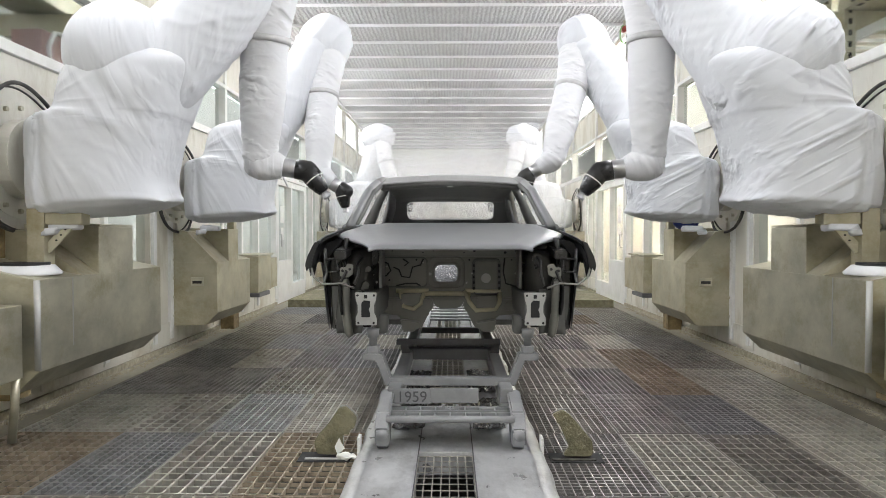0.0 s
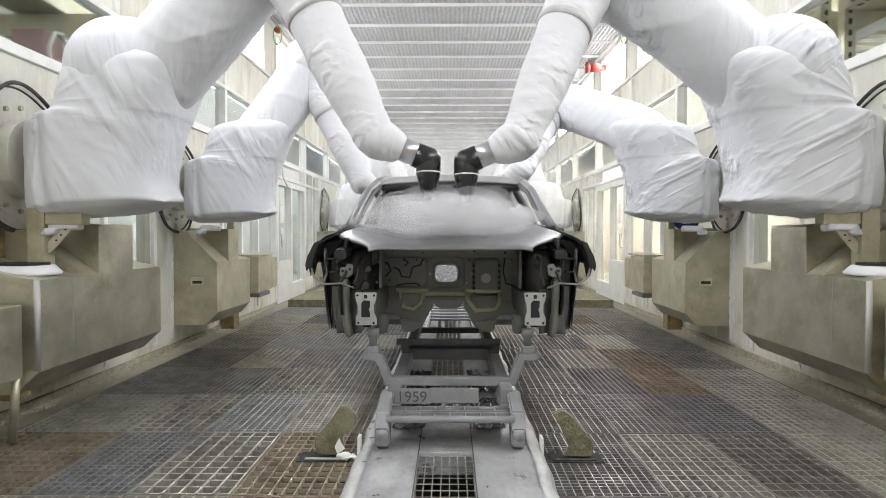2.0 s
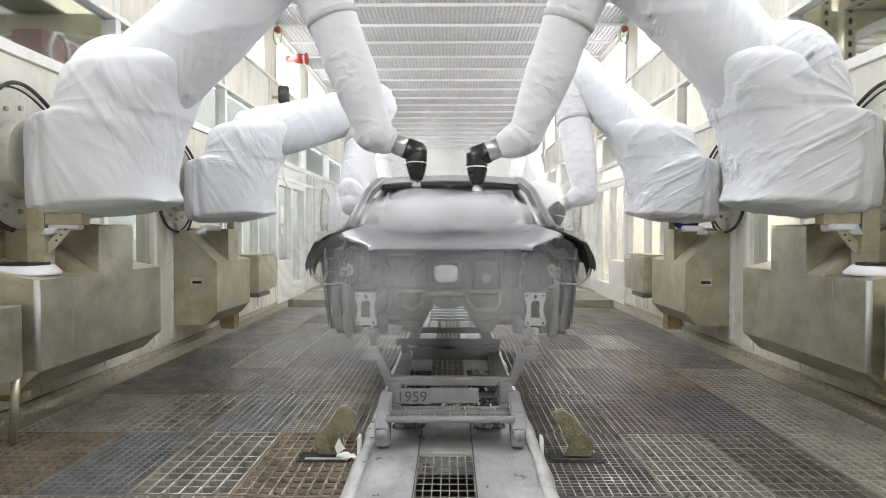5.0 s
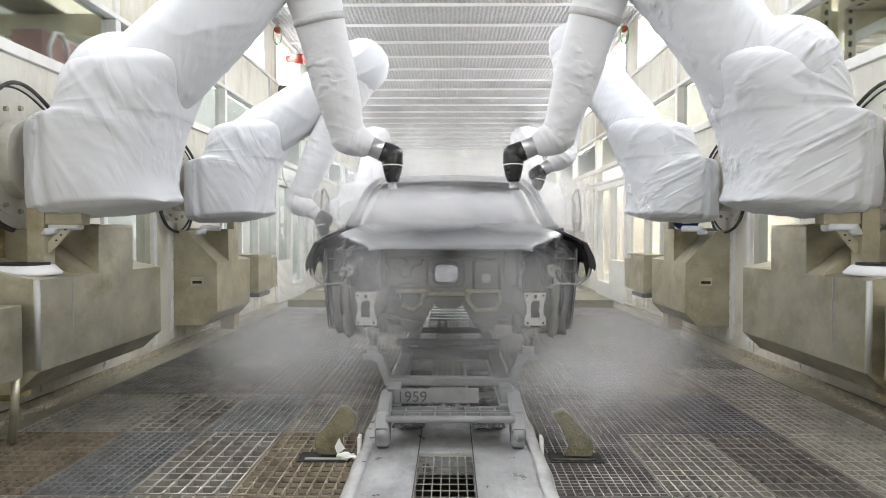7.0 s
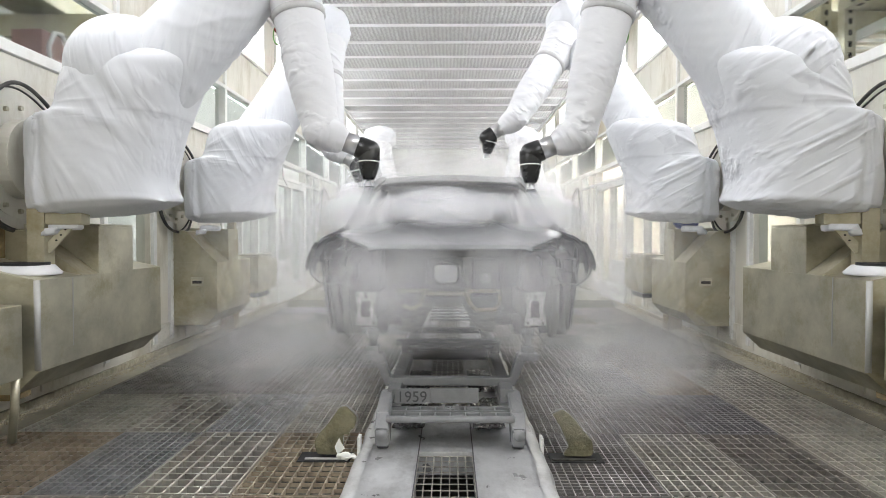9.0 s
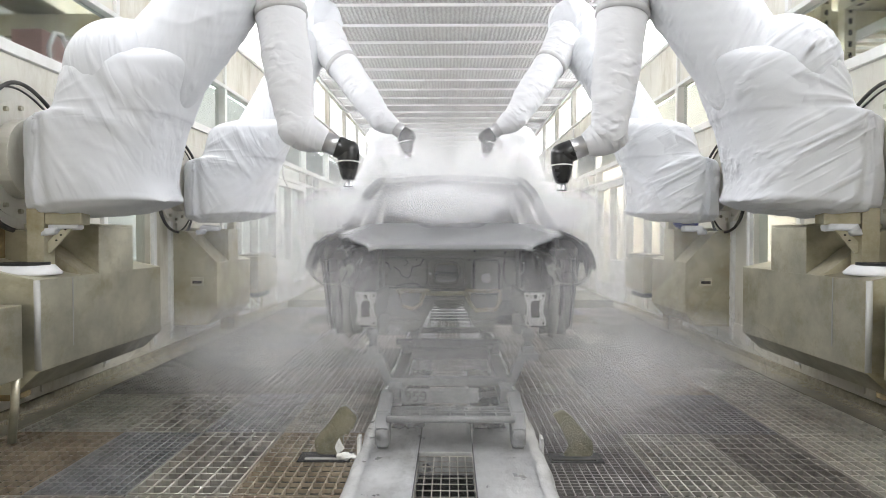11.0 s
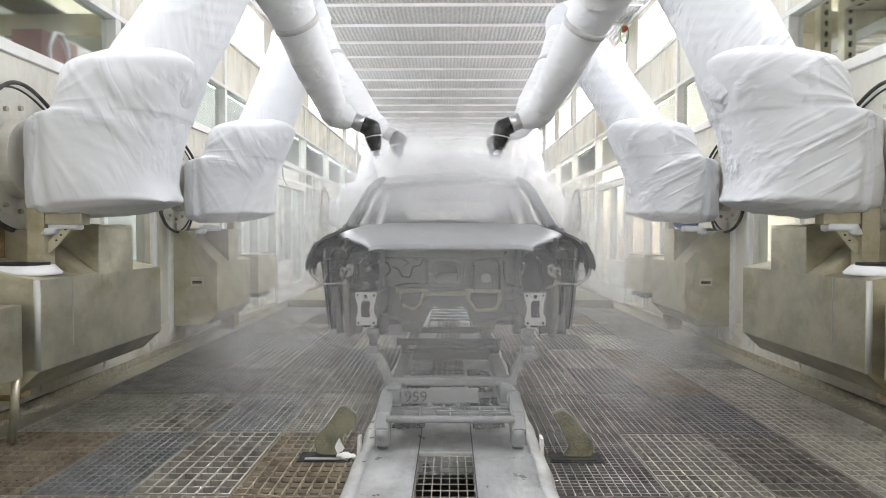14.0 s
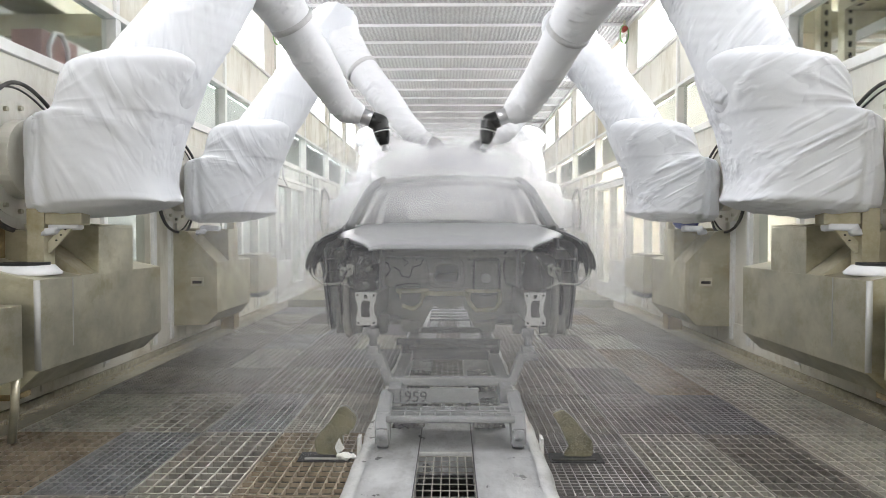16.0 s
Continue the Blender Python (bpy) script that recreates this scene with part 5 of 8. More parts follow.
robot_l1 = robot(-1, 4.55, "large paint robot in taut white covers beside the bonnet, west wall", 1.0)
robot_r1 = robot(1, 4.55, "large paint robot in creased white covers beside the bonnet, east wall", 6.0)
robot_l2 = robot(-1, 7.15, "paint robot in white covers beside the car's rear, west wall", 11.0, 0.8)
robot_r2 = robot(1, 7.15, "paint robot in white covers with blue wrap, beside the car's rear", 17.0, 0.8)
robot_l3 = robot(-1, 15.5, "distant paint robot in white covers on the west wall", 23.0, 0.8)
robot_r3 = robot(1, 15.5, "distant paint robot in white covers on the east wall", 29.0, 0.8)


def cabinet(s, d0, wide):
    """Stainless robot pedestal hung on the wall, with raised back part and slanted underside."""
    e = empty("robot_cabinet", (s * WALL, d0, 0), "brushed stainless robot pedestal cabinet hung on the wall" if wide else "dull stainless robot pedestal box with a riveted edge", "cabinet", "robot cabinets")
    X = lambda u: s * (WALL - u)

    def pr(pts, a, b, name, m, lab="", bevel=0.006):
        return part(name, prism([(X(u), z) for u, z in pts], 1, d0 + a, d0 + b, bevel), m, e, lab)
    if wide:
        pr([(0.0, 0.28), (0.40, 0.28), (0.55, 0.42), (0.55, 0.965), (0.0, 1.08)], -0.69, 0.98, "body", STEEL, "brushed stainless lower box", 0.003)
        pr([(0.0, 1.0), (0.55, 0.9655), (0.55, 1.29), (0.25, 1.31), (0.0, 1.31)], 0.0, 0.50, "tower", STEEL, "raised stainless box", 0.003)
        pr([(0.20, 1.31), (0.552, 1.293), (0.552, 1.305), (0.20, 1.322)], 0.01, 0.50, "top_flange", STEEL, "folded sheet edge", 0.002)
        part("seam", boxes((min(X(0.554), X(0.55)), max(X(0.554), X(0.55)), d0 - 0.33, d0 - 0.322, 0.52, 0.96)), PLATE, e)
        # pale strip paints the highlight along the rounded steel corner
        part("corner_highlight", tube([(X(0.537), d0 - 0.677, 0.425), (X(0.537), d0 - 0.677, 0.966)], 0.0185, 14), PLATE, e, "steel corner strip in pale grey for its highlight", True)
        part("near_box", boxes((min(X(0.0), X(0.50)), max(X(0.0), X(0.50)), d0 - 1.05, d0 - 0.76, 0.40, 0.83), bevel=0.006), STEEL, e, "lower stainless end box")
        cap = part("cap", tube([(X(0.31), d0 - 0.44, 0.985), (X(0.31), d0 - 0.44, 1.0), (X(0.31), d0 - 0.44, 1.035), (X(0.31), d0 - 0.44, 1.045)], [0.21, 0.215, 0.18, 0.17], 36), RAILWHITE, e, "pale round cap with a dark lid", True)
        part("lid", tube([(X(0.31), d0 - 0.44, 1.044), (X(0.31), d0 - 0.44, 1.062)], 0.145, 32), BLACK, cap)
        # bracket that carries the robot
        part("bracket_post", boxes((min(X(0.275), X(0.39)), max(X(0.275), X(0.39)), d0 - 0.36, d0 - 0.24, 0.97, 1.405), bevel=0.006), STEEL_DULL, e)
        part("bracket_beam", boxes((min(X(0.391), X(0.63)), max(X(0.391), X(0.63)), d0 - 0.355, d0 - 0.245, 1.30, 1.38), bevel=0.012), STEEL_DULL, e, "stained bracket arm")
        part("gusset", prism([(X(0.391), 1.12), (X(0.41), 1.12), (X(0.57), 1.30), (X(0.50), 1.30), (X(0.391), 1.19)], 1, d0 - 0.325, d0 - 0.31), STEEL, e, "pale drilled gusset")
        part("slope_plate", prism([(X(0.0), 0.99), (X(0.548), 0.967), (X(0.16), 1.26), (X(0.0), 1.28)], 1, d0 - 0.20, d0 - 0.001, 0.003), STEEL_DULL, e, "sloping stained sheet")
        part("back_sheet", boxes((min(X(0.031), X(0.036)), max(X(0.031), X(0.036)), d0 - 0.68, d0 - 0.21, 1.08, 1.30)), RUSTBLOCK, e, "brown-stained back sheet")
        for k in range(3):
            part("bolt", tube([(X(0.45 + 0.03 * k), d0 - 0.325, 1.20 + 0.035 * k), (X(0.45 + 0.03 * k), d0 - 0.332, 1.20 + 0.035 * k)], 0.006, 8), BLACK, e)
        part("foot_pipe", tube([(X(0.45), d0 - 0.75, 0.4), (X(0.42), d0 - 0.72, 0.2), (X(0.40), d0 - 0.72, 0.004)], 0.025, 10), STEEL, e, "", True)
        part("wood_block", boxes((min(X(0.05), X(0.38)), max(X(0.05), X(0.38)), d0 - 0.66, d0 - 0.50, 0.235, 0.279), bevel=0.006), RUSTBLOCK, e, "stained block below the box")
    else:
        pr([(0.0, 0.25), (0.38, 0.26), (0.50, 0.39), (0.50, 0.93), (0.0, 0.93)], -0.62, 0.55, "body", STEEL_DULL, "dull stainless box with a slanted underside", 0.003)
        pr([(0.0, 0.9305), (0.50, 0.9305), (0.18, 1.26), (0.0, 1.28)], -0.62, -0.2465, "shoulder", STEEL_DULL, "sloping stainless shoulder", 0.003)
        pr([(0.0, 0.9305), (0.50, 0.9305), (0.50, 1.29), (0.0, 1.30)], -0.246, 0.10, "tower", STEEL_DULL, "", 0.003)
        pr([(0.0, 0.9305), (0.50, 0.9305), (0.0, 1.06)], 0.1005, 0.55, "rear_slope", STEEL_DULL, "", 0.002)
        plate = part("label_plate", boxes((min(X(0.22), X(0.36)), max(X(0.22), X(0.36)), d0 - 0.632, d0 - 0.622, 0.68, 0.77), bevel=0.004), STEEL, e, "small riveted rating plate")
        part("print_bar", boxes((min(X(0.24), X(0.34)), max(X(0.24), X(0.34)), d0 - 0.635, d0 - 0.6325, 0.705, 0.735)), CABLE, plate)
        for k in range(5):
            part("rivet", tube([(X(0.03), d0 - 0.622, 0.36 + 0.2 * k), (X(0.03), d0 - 0.64, 0.36 + 0.2 * k)], 0.014, 10), STEEL, e)
        part("bracket_post", boxes((min(X(0.42), X(0.5)), max(X(0.42), X(0.5)), d0 - 0.05, d0 + 0.05, 1.28, 1.42), bevel=0.005), STEEL_DULL, e)
    part("wall_plate", boxes((min(X(0.0), X(0.03)), max(X(0.0), X(0.03)), d0 - 0.5, d0 + 0.5, 0.95, 2.25), bevel=0.005), CREAM, e, "stained cream wall plate")
    return e


for s in (-1, 1):
    cabinet(s, 4.6, True)
    cabinet(s, 7.7, False)
    cabinet(s, 15.5, False)
    # small control boxes farther along the wall
    e = empty("control_box", (s * WALL, 9.6, 0), "grey steel control box on the booth wall", "control box", "control boxes")
    X = lambda u: s * (WALL - u)
    part("body", boxes((min(X(0), X(0.36)), max(X(0), X(0.36)), 9.1, 9.75, 0.42, 0.92), bevel=0.01), STEEL_DULL, e)
    part("shelf", boxes((min(X(0), X(0.38)), max(X(0), X(0.38)), 9.08, 9.6, 0.36, 0.415), bevel=0.006), SKID_DARK, e)
    part("tray", boxes((min(X(0), X(0.36)), max(X(0), X(0.36)), 9.1, 9.9, 0.924, 0.95), bevel=0.006), STEEL, e)
    part("side_box", boxes((min(X(0), X(0.25)), max(X(0), X(0.25)), 9.95, 10.5, 0.40, 0.86), bevel=0.01), STEEL_DULL, e)
    b = thing("rusty_block", boxes((min(X(0.02), X(0.2)), max(X(0.02), X(0.2)), 8.55, 8.75, 0.0, 0.24), bevel=0.01), RUSTBLOCK, "rusty brown block at the wall foot", "block", "rusty blocks")
# blue wrap under one shoulder
w = bmesh.new()
bmesh.ops.create_icosphere(w, subdivisions=3, radius=0.13)
for v in w.verts:
    v.co = Vector((v.co.x + 2.62, v.co.y + 7.42, v.co.z * 0.5 + 1.36))
thing("blue_wrap", crumple(w, 0.03, 0.1), BLUE, "blue plastic wrap under the robot cover", "wrap", smooth=True)


# wall fittings
def fittings():
    for s, y, z in ((-1, 11.9, 4.35), (1, 12.6, 4.35)):
        e = empty("flame_detector", (s * 2.86, y, z), "red flame detector under the ceiling", "detector", "flame detectors")
        part("body", tube([(s * 2.92, y, z), (s * 2.80, y, z), (s * 2.78, y, z), (s * 2.62, y, z)], [0.06, 0.06, 0.085, 0.085], 16), RED, e, "", True)
        part("hood", tube([(s * 2.62, y, z), (s * 2.55, y, z)], [0.085, 0.11], 16), RED, e, "", True)
        part("arm", boxes((min(s * 2.9, s * 3.0), max(s * 2.9, s * 3.0), y - 0.02, y + 0.02, z - 0.02, z + 0.02)), STEEL, e)
    e = empty("camera_housing", (-2.86, 11.2, 3.55), "dark grey sensor housing on a wall arm", "sensor")
    part("body", tube([(-2.80, 11.2, 3.42), (-2.80, 11.2, 3.46), (-2.80, 11.2, 3.68), (-2.80, 11.2, 3.71)], [0.07, 0.095, 0.095, 0.08], 18), CABLE, e, "", True)
    part("arm", boxes((-3.0, -2.88, 11.17, 11.23, 3.50, 3.55), bevel=0.004), STEEL, e)
    for s in (-1, 1):
        e = empty("signal_lamp", (s * 2.94, 10.9, 2.3), "small glowing red signal lamp above the door", "lamp", "signal lamps")
        part("lens", boxes((s * 2.92 - 0.03, s * 2.92 + 0.03, 10.86, 10.98, 2.29, 2.34), bevel=0.01), REDLAMP, e)
        part("base", boxes((min(s * 2.9, s * 2.99), max(s * 2.9, s * 2.99), 10.84, 11.0, 2.24, 2.287), bevel=0.006), WHITE, e)
    for s, y in ((-1, 11.0), (1, 11.0)):
        e = empty("ceiling_hose", (s * 2.85, y, 4.6), "coiled green hose and red valve under the ceiling", "hose", "ceiling hoses")
        part("coil", tube([(s * 2.85 + 0.07 * math.cos(a * 0.6), y, 4.50 + 0.15 * math.sin(a * 0.6)) for a in range(22)], 0.012, 6), GREEN, e, "", True)
        part("valve", tube([(s * 2.85, y - 0.05, 4.58), (s * 2.85, y + 0.05, 4.58)], 0.045, 12), RED, e, "", True)
        part("bracket", boxes((s * 2.85 - 0.015, s * 2.85 + 0.015, y - 0.02, y + 0.02, 4.6, 4.72)), STEEL, e)
    thing("hanging_hose", tube([(-2.93, 11.5, 2.9), (-2.92, 11.5, 2.5), (-2.90, 11.55, 2.2), (-2.84, 11.6, 2.05)], 0.018, 8), RAILWHITE, "white hose hanging on the glass wall", "hose", smooth=True)


fittings()


# ---- paint mist: nested thin shells, each a rigid puff that drifts ----
def puff_mesh(name, seed, layers=7):
    bm = bmesh.new()
    for k in range(layers):
        r = (k + 0.6) / layers
        ret = bmesh.ops.create_icosphere(bm, subdivisions=3, radius=1.0)
        for v in ret["verts"]:
            d = v.co.normalized()
            w = 1 + 0.32 * noise.noise(d * 1.3 + Vector((seed, k * 0.21, 0))) + 0.13 * noise.noise(d * 3.1 + Vector((seed, 0, k * 0.3)))
            v.co = d * (r * w)
    for f in bm.faces:
        f.smooth = True
    me = bpy.data.meshes.new(name)
    bm.to_mesh(me)
    bm.free()
    me.materials.append(MIST)
    return me


PUFFS = [puff_mesh("mist_puff", 3.7 * k) for k in range(3)]
DENSE = [puff_mesh("spray_puff", 5.1 * k + 1) for k in range(3)]
for me in DENSE:
    me.materials[0] = MIST_DENSE
THIN = [puff_mesh("haze_puff", 7.3 * k + 2) for k in range(2)]
for me in THIN:
    me.materials[0] = MIST_THIN
PUFF_COUNT = [0]


def puff(size, dense=False, thin=False):
    kinds = THIN if thin else DENSE if dense else PUFFS
    ob = new("paint_mist", kinds[PUFF_COUNT[0] % len(kinds)])
    PUFF_COUNT[0] += 1
    ob.scale = size
    return tagged(ob, "soft drifting cloud of white paint mist", "paint mist", "paint mist", "stuff")


def swing(a, b):
    """A limb's pose: at a, its z towards b."""
    z = (Vector(b) - Vector(a)).normalized()
    x = Vector((0, 1, 0)).cross(z).normalized()
    y = z.cross(x)
    return Matrix.Translation(a) @ Matrix((x, y, z)).transposed().to_4x4()


def reach(a, b):
    z = (Vector(b) - Vector(a)).normalized()
    x = Vector((0.8 * math.copysign(1, a[0]), 0, 0.6)).cross(z).normalized()
    y = z.cross(x)
    return Matrix.Translation(a) @ Matrix((x, y, z)).transposed().to_4x4()


def joint(i):
    """The shoulder joint of a robot; i is 1 on the west wall."""
    return (i * 1.0, -0.06, 2.31)


def drift(size, *rows, dense=False, spin=6, thin=False):
    """A puff of the given size that glides through rows of (seconds, x, y, z)."""
    ob = puff(size, dense, thin)
    walk(ob, [(t, pose(x, y, z, 0, 0, spin * t)) for t, x, y, z in rows])


def mist():
    # spray below the two near heads, first resting unseen in the cabin
    for s in (-1, 1):
        c = (s * 0.25, 5.9, 0.95)
        xs = [(1.5, .49), (2, .14), (2.5, .1), (3.5, .1), (4.2, .16), (6.5, .32), (7.5, .46), (8.5, .58), (9.2, .58), (11.5, .78), (12.5, .73)]
        rows = [(0, *c), (1.0, *c)]
        for t, x in xs:
            y = 4.1 if t < 2.2 else 4.45
            rows.append((t, s * x, y, 1.38))
        drift((0.36, 0.3, 0.16), *rows, (13.3, s * 0.6, 5.5, 1.68), (14.2, s * 0.4, 6.2, 1.85), (16, s * 0.45, 6.2, 1.85), dense=True)
    # layer on the bonnet and in front of the windscreen
    drift((0.62, 0.40, 0.15), (0, 0, 6.2, 0.95), (1.0, 0, 6.2, 0.95), (1.6, 0, 4.45, 1.36), (4, 0.05, 4.5, 1.38), (6.5, 0, 4.5, 1.42), (9, 0, 4.55, 1.42), (12.5, 0, 4.7, 1.42), (14, 0, 6.2, 1.9), (16, 0, 6.3, 1.95), dense=True)
    drift((0.62, 0.35, 0.14), (0, 0, 6.4, 0.9), (1.3, 0, 6.4, 0.9), (2.0, 0, 4.4, 1.32), (6.5, 0, 4.5, 1.38), (9, 0, 4.6, 1.42), (12, 0, 4.8, 1.5), (14, 0, 6.6, 1.9), (16, 0, 6.8, 2.0), dense=True)
    for k, (x, y, z) in enumerate(((-0.34, 5.12, 1.46), (0.34, 5.12, 1.46), (0.0, 5.08, 1.44), (-0.2, 5.3, 1.58), (0.22, 5.3, 1.58), (0.0, 5.2, 1.52), (-0.5, 5.2, 1.4), (0.5, 5.2, 1.4))):
        drift((0.50, 0.22, 0.24), (0, x, 6.2, 0.85), (9.4, x, 6.2, 0.85), (10.6, x, y, z), (13, x * 1.05, y, z + 0.02), (16, x, y, z), spin=0)
    # thin veil before the front in the last third
    for x, y, z, t0 in ((-0.25, 3.60, 0.80, 10.2), (0.3, 3.52, 0.72, 10.6)):
        drift((1.7, 0.24, 0.85), (0, x, y, -2.2), (t0 - 0.6, x, y, -2.2), (t0 + 0.8, x, y, z), (16, x * 0.8, y, z - 0.06), spin=0, thin=True)
    # curtain sinking before the open front
    LOW = -1.9
    for k, (x, t0, t1) in enumerate(((-0.35, 2.6, 11.6), (0.35, 3.0, 11.8), (-0.75, 7.4, 13.2), (0.75, 7.6, 13.2), (0.0, 7.6, 10.8), (-0.3, 8.0, 10.3), (0.4, 8.1, 10.5))):
        drift((0.55, 0.28, 0.42), (0, x, 3.9, LOW), (t0 - 0.5, x, 3.9, LOW), (t0 + 0.3, x, 3.85, 0.85), ((t0 + t1) / 2, x * 1.1, 3.8, 0.92), (t1, x * 1.1, 3.85, 0.7), (t1 + 1.0, x, 3.9, LOW), (16, x, 3.9, LOW))
    # clouds over the gratings beside the track
    for k, (x, y, t0, t1) in enumerate(((-1.1, 4.8, 2.6, 16.5), (1.1, 4.8, 2.8, 16.5), (-1.5, 6.0, 5.4, 14.6), (1.6, 6.0, 5.6, 14.6), (-0.85, 4.3, 8.6, 11.2), (0.95, 4.9, 8.2, 12.8), (0.9, 4.0, 6.2, 13.4), (-1.6, 5.2, 7.6, 13.0), (1.6, 4.9, 8.0, 13.6), (0, 5.6, 5.5, 17))):
        rows = [(0, x, y, LOW), (t0 - 0.5, x, y, LOW), (t0 + 0.3, x, y, 0.30), ((t0 + min(t1, 16)) / 2, x * 1.15, y - 0.1, 0.35)]
        if t1 < 16:
            rows += [(t1, x * 1.25, y, 0.25), (t1 + 0.8, x * 1.25, y, LOW), (16, x * 1.25, y, LOW)]
        else:
            rows += [(16, x * 1.25, y, 0.3)]
        drift((0.75, 0.6, 0.34), *rows)
    # mist beside and above the cabin, between the robots
    for k, (x, y, z, t0) in enumerate(((-1.25, 6.3, 1.2, 2.4), (1.25, 6.3, 1.2, 2.4), (-1.25, 9.4, 1.5, 4.6), (1.25, 9.4, 1.5, 4.6), (-1.3, 5.4, 1.0, 7.0), (1.3, 5.4, 1.0, 7.0), (-0.6, 8.6, 2.0, 9.4), (0.6, 8.8, 2.0, 9.6), (0, 9.5, 2.2, 10.4))):
        drift((0.6, 0.8, 0.7), (0, x, y, LOW - 0.6), (t0 - 0.7, x, y, LOW - 0.6), (t0 + 0.3, x, y, z), (10, x * 1.1, y + 0.1, z + 0.1), (16, x, y, z))
    # lingering haze over and before the body
    for k, (x, y, z, t0) in enumerate(((-0.4, 5.3, 1.55, 6.4), (0.4, 5.3, 1.55, 6.8), (0, 5.9, 1.95, 10.2), (-0.5, 6.6, 2.1, 10.8), (0.5, 6.6, 2.1, 10.8))):
        drift((0.6, 0.5, 0.33), (0, x, 6.3, 0.9), (t0 - 0.6, x, 6.3, 0.9), (t0 + 0.4, x, y, z), (12, x * 1.1, y, z + 0.05), (16, x, y, z))
    # thin wide layer over the gratings in mid-clip
    drift((2.3, 1.3, 0.42), (0, 0, 5.2, -2.0), (4.6, 0, 5.2, -2.0), (5.6, 0, 5.1, 0.32), (7.4, 0.1, 5.0, 0.30), (8.6, 0.1, 5.0, -2.0), (16, 0, 5.2, -2.0), spin=0)
    # standing haze deep in the booth
    for x, y, z in ((0, 13, 2.4), (-1.4, 14, 2.2), (1.4, 14, 2.2), (0, 17, 2.6), (-1.5, 19, 2.4), (1.5, 19, 2.4)):
        drift((1.5, 1.5, 1.6), (0, x, y, z), (8, x * 1.1, y, z + 0.1), (16, x, y, z))


RISE_WEST = [(0, 1), (0.7, 1), (1.4, 0.9), (2.0, 0.75), (2.7, 0.7), (3.4, 0.5), (4.2, 0.45), (6.3, 0.5), (7.0, 0.5), (7.7, 0.7), (8.4, 0.85), (9.2, 0.75), (11.3, 0.7), (12.5, 0.4), (13.5, 0), (16, 0)]
RISE_EAST = [(0, 1), (0.7, 0.95), (1.4, 0.8), (2.0, 0.75), (2.7, 0.7), (4.2, 0.65), (6.3, 0.7), (7.7, 0.75), (8.4, 0.75), (9.2, 0.7), (11.3, 0.75), (12.5, 0.4), (13.5, 0), (16, 0)]
RISE_REAR = [(0, 0.1), (16, 0)]


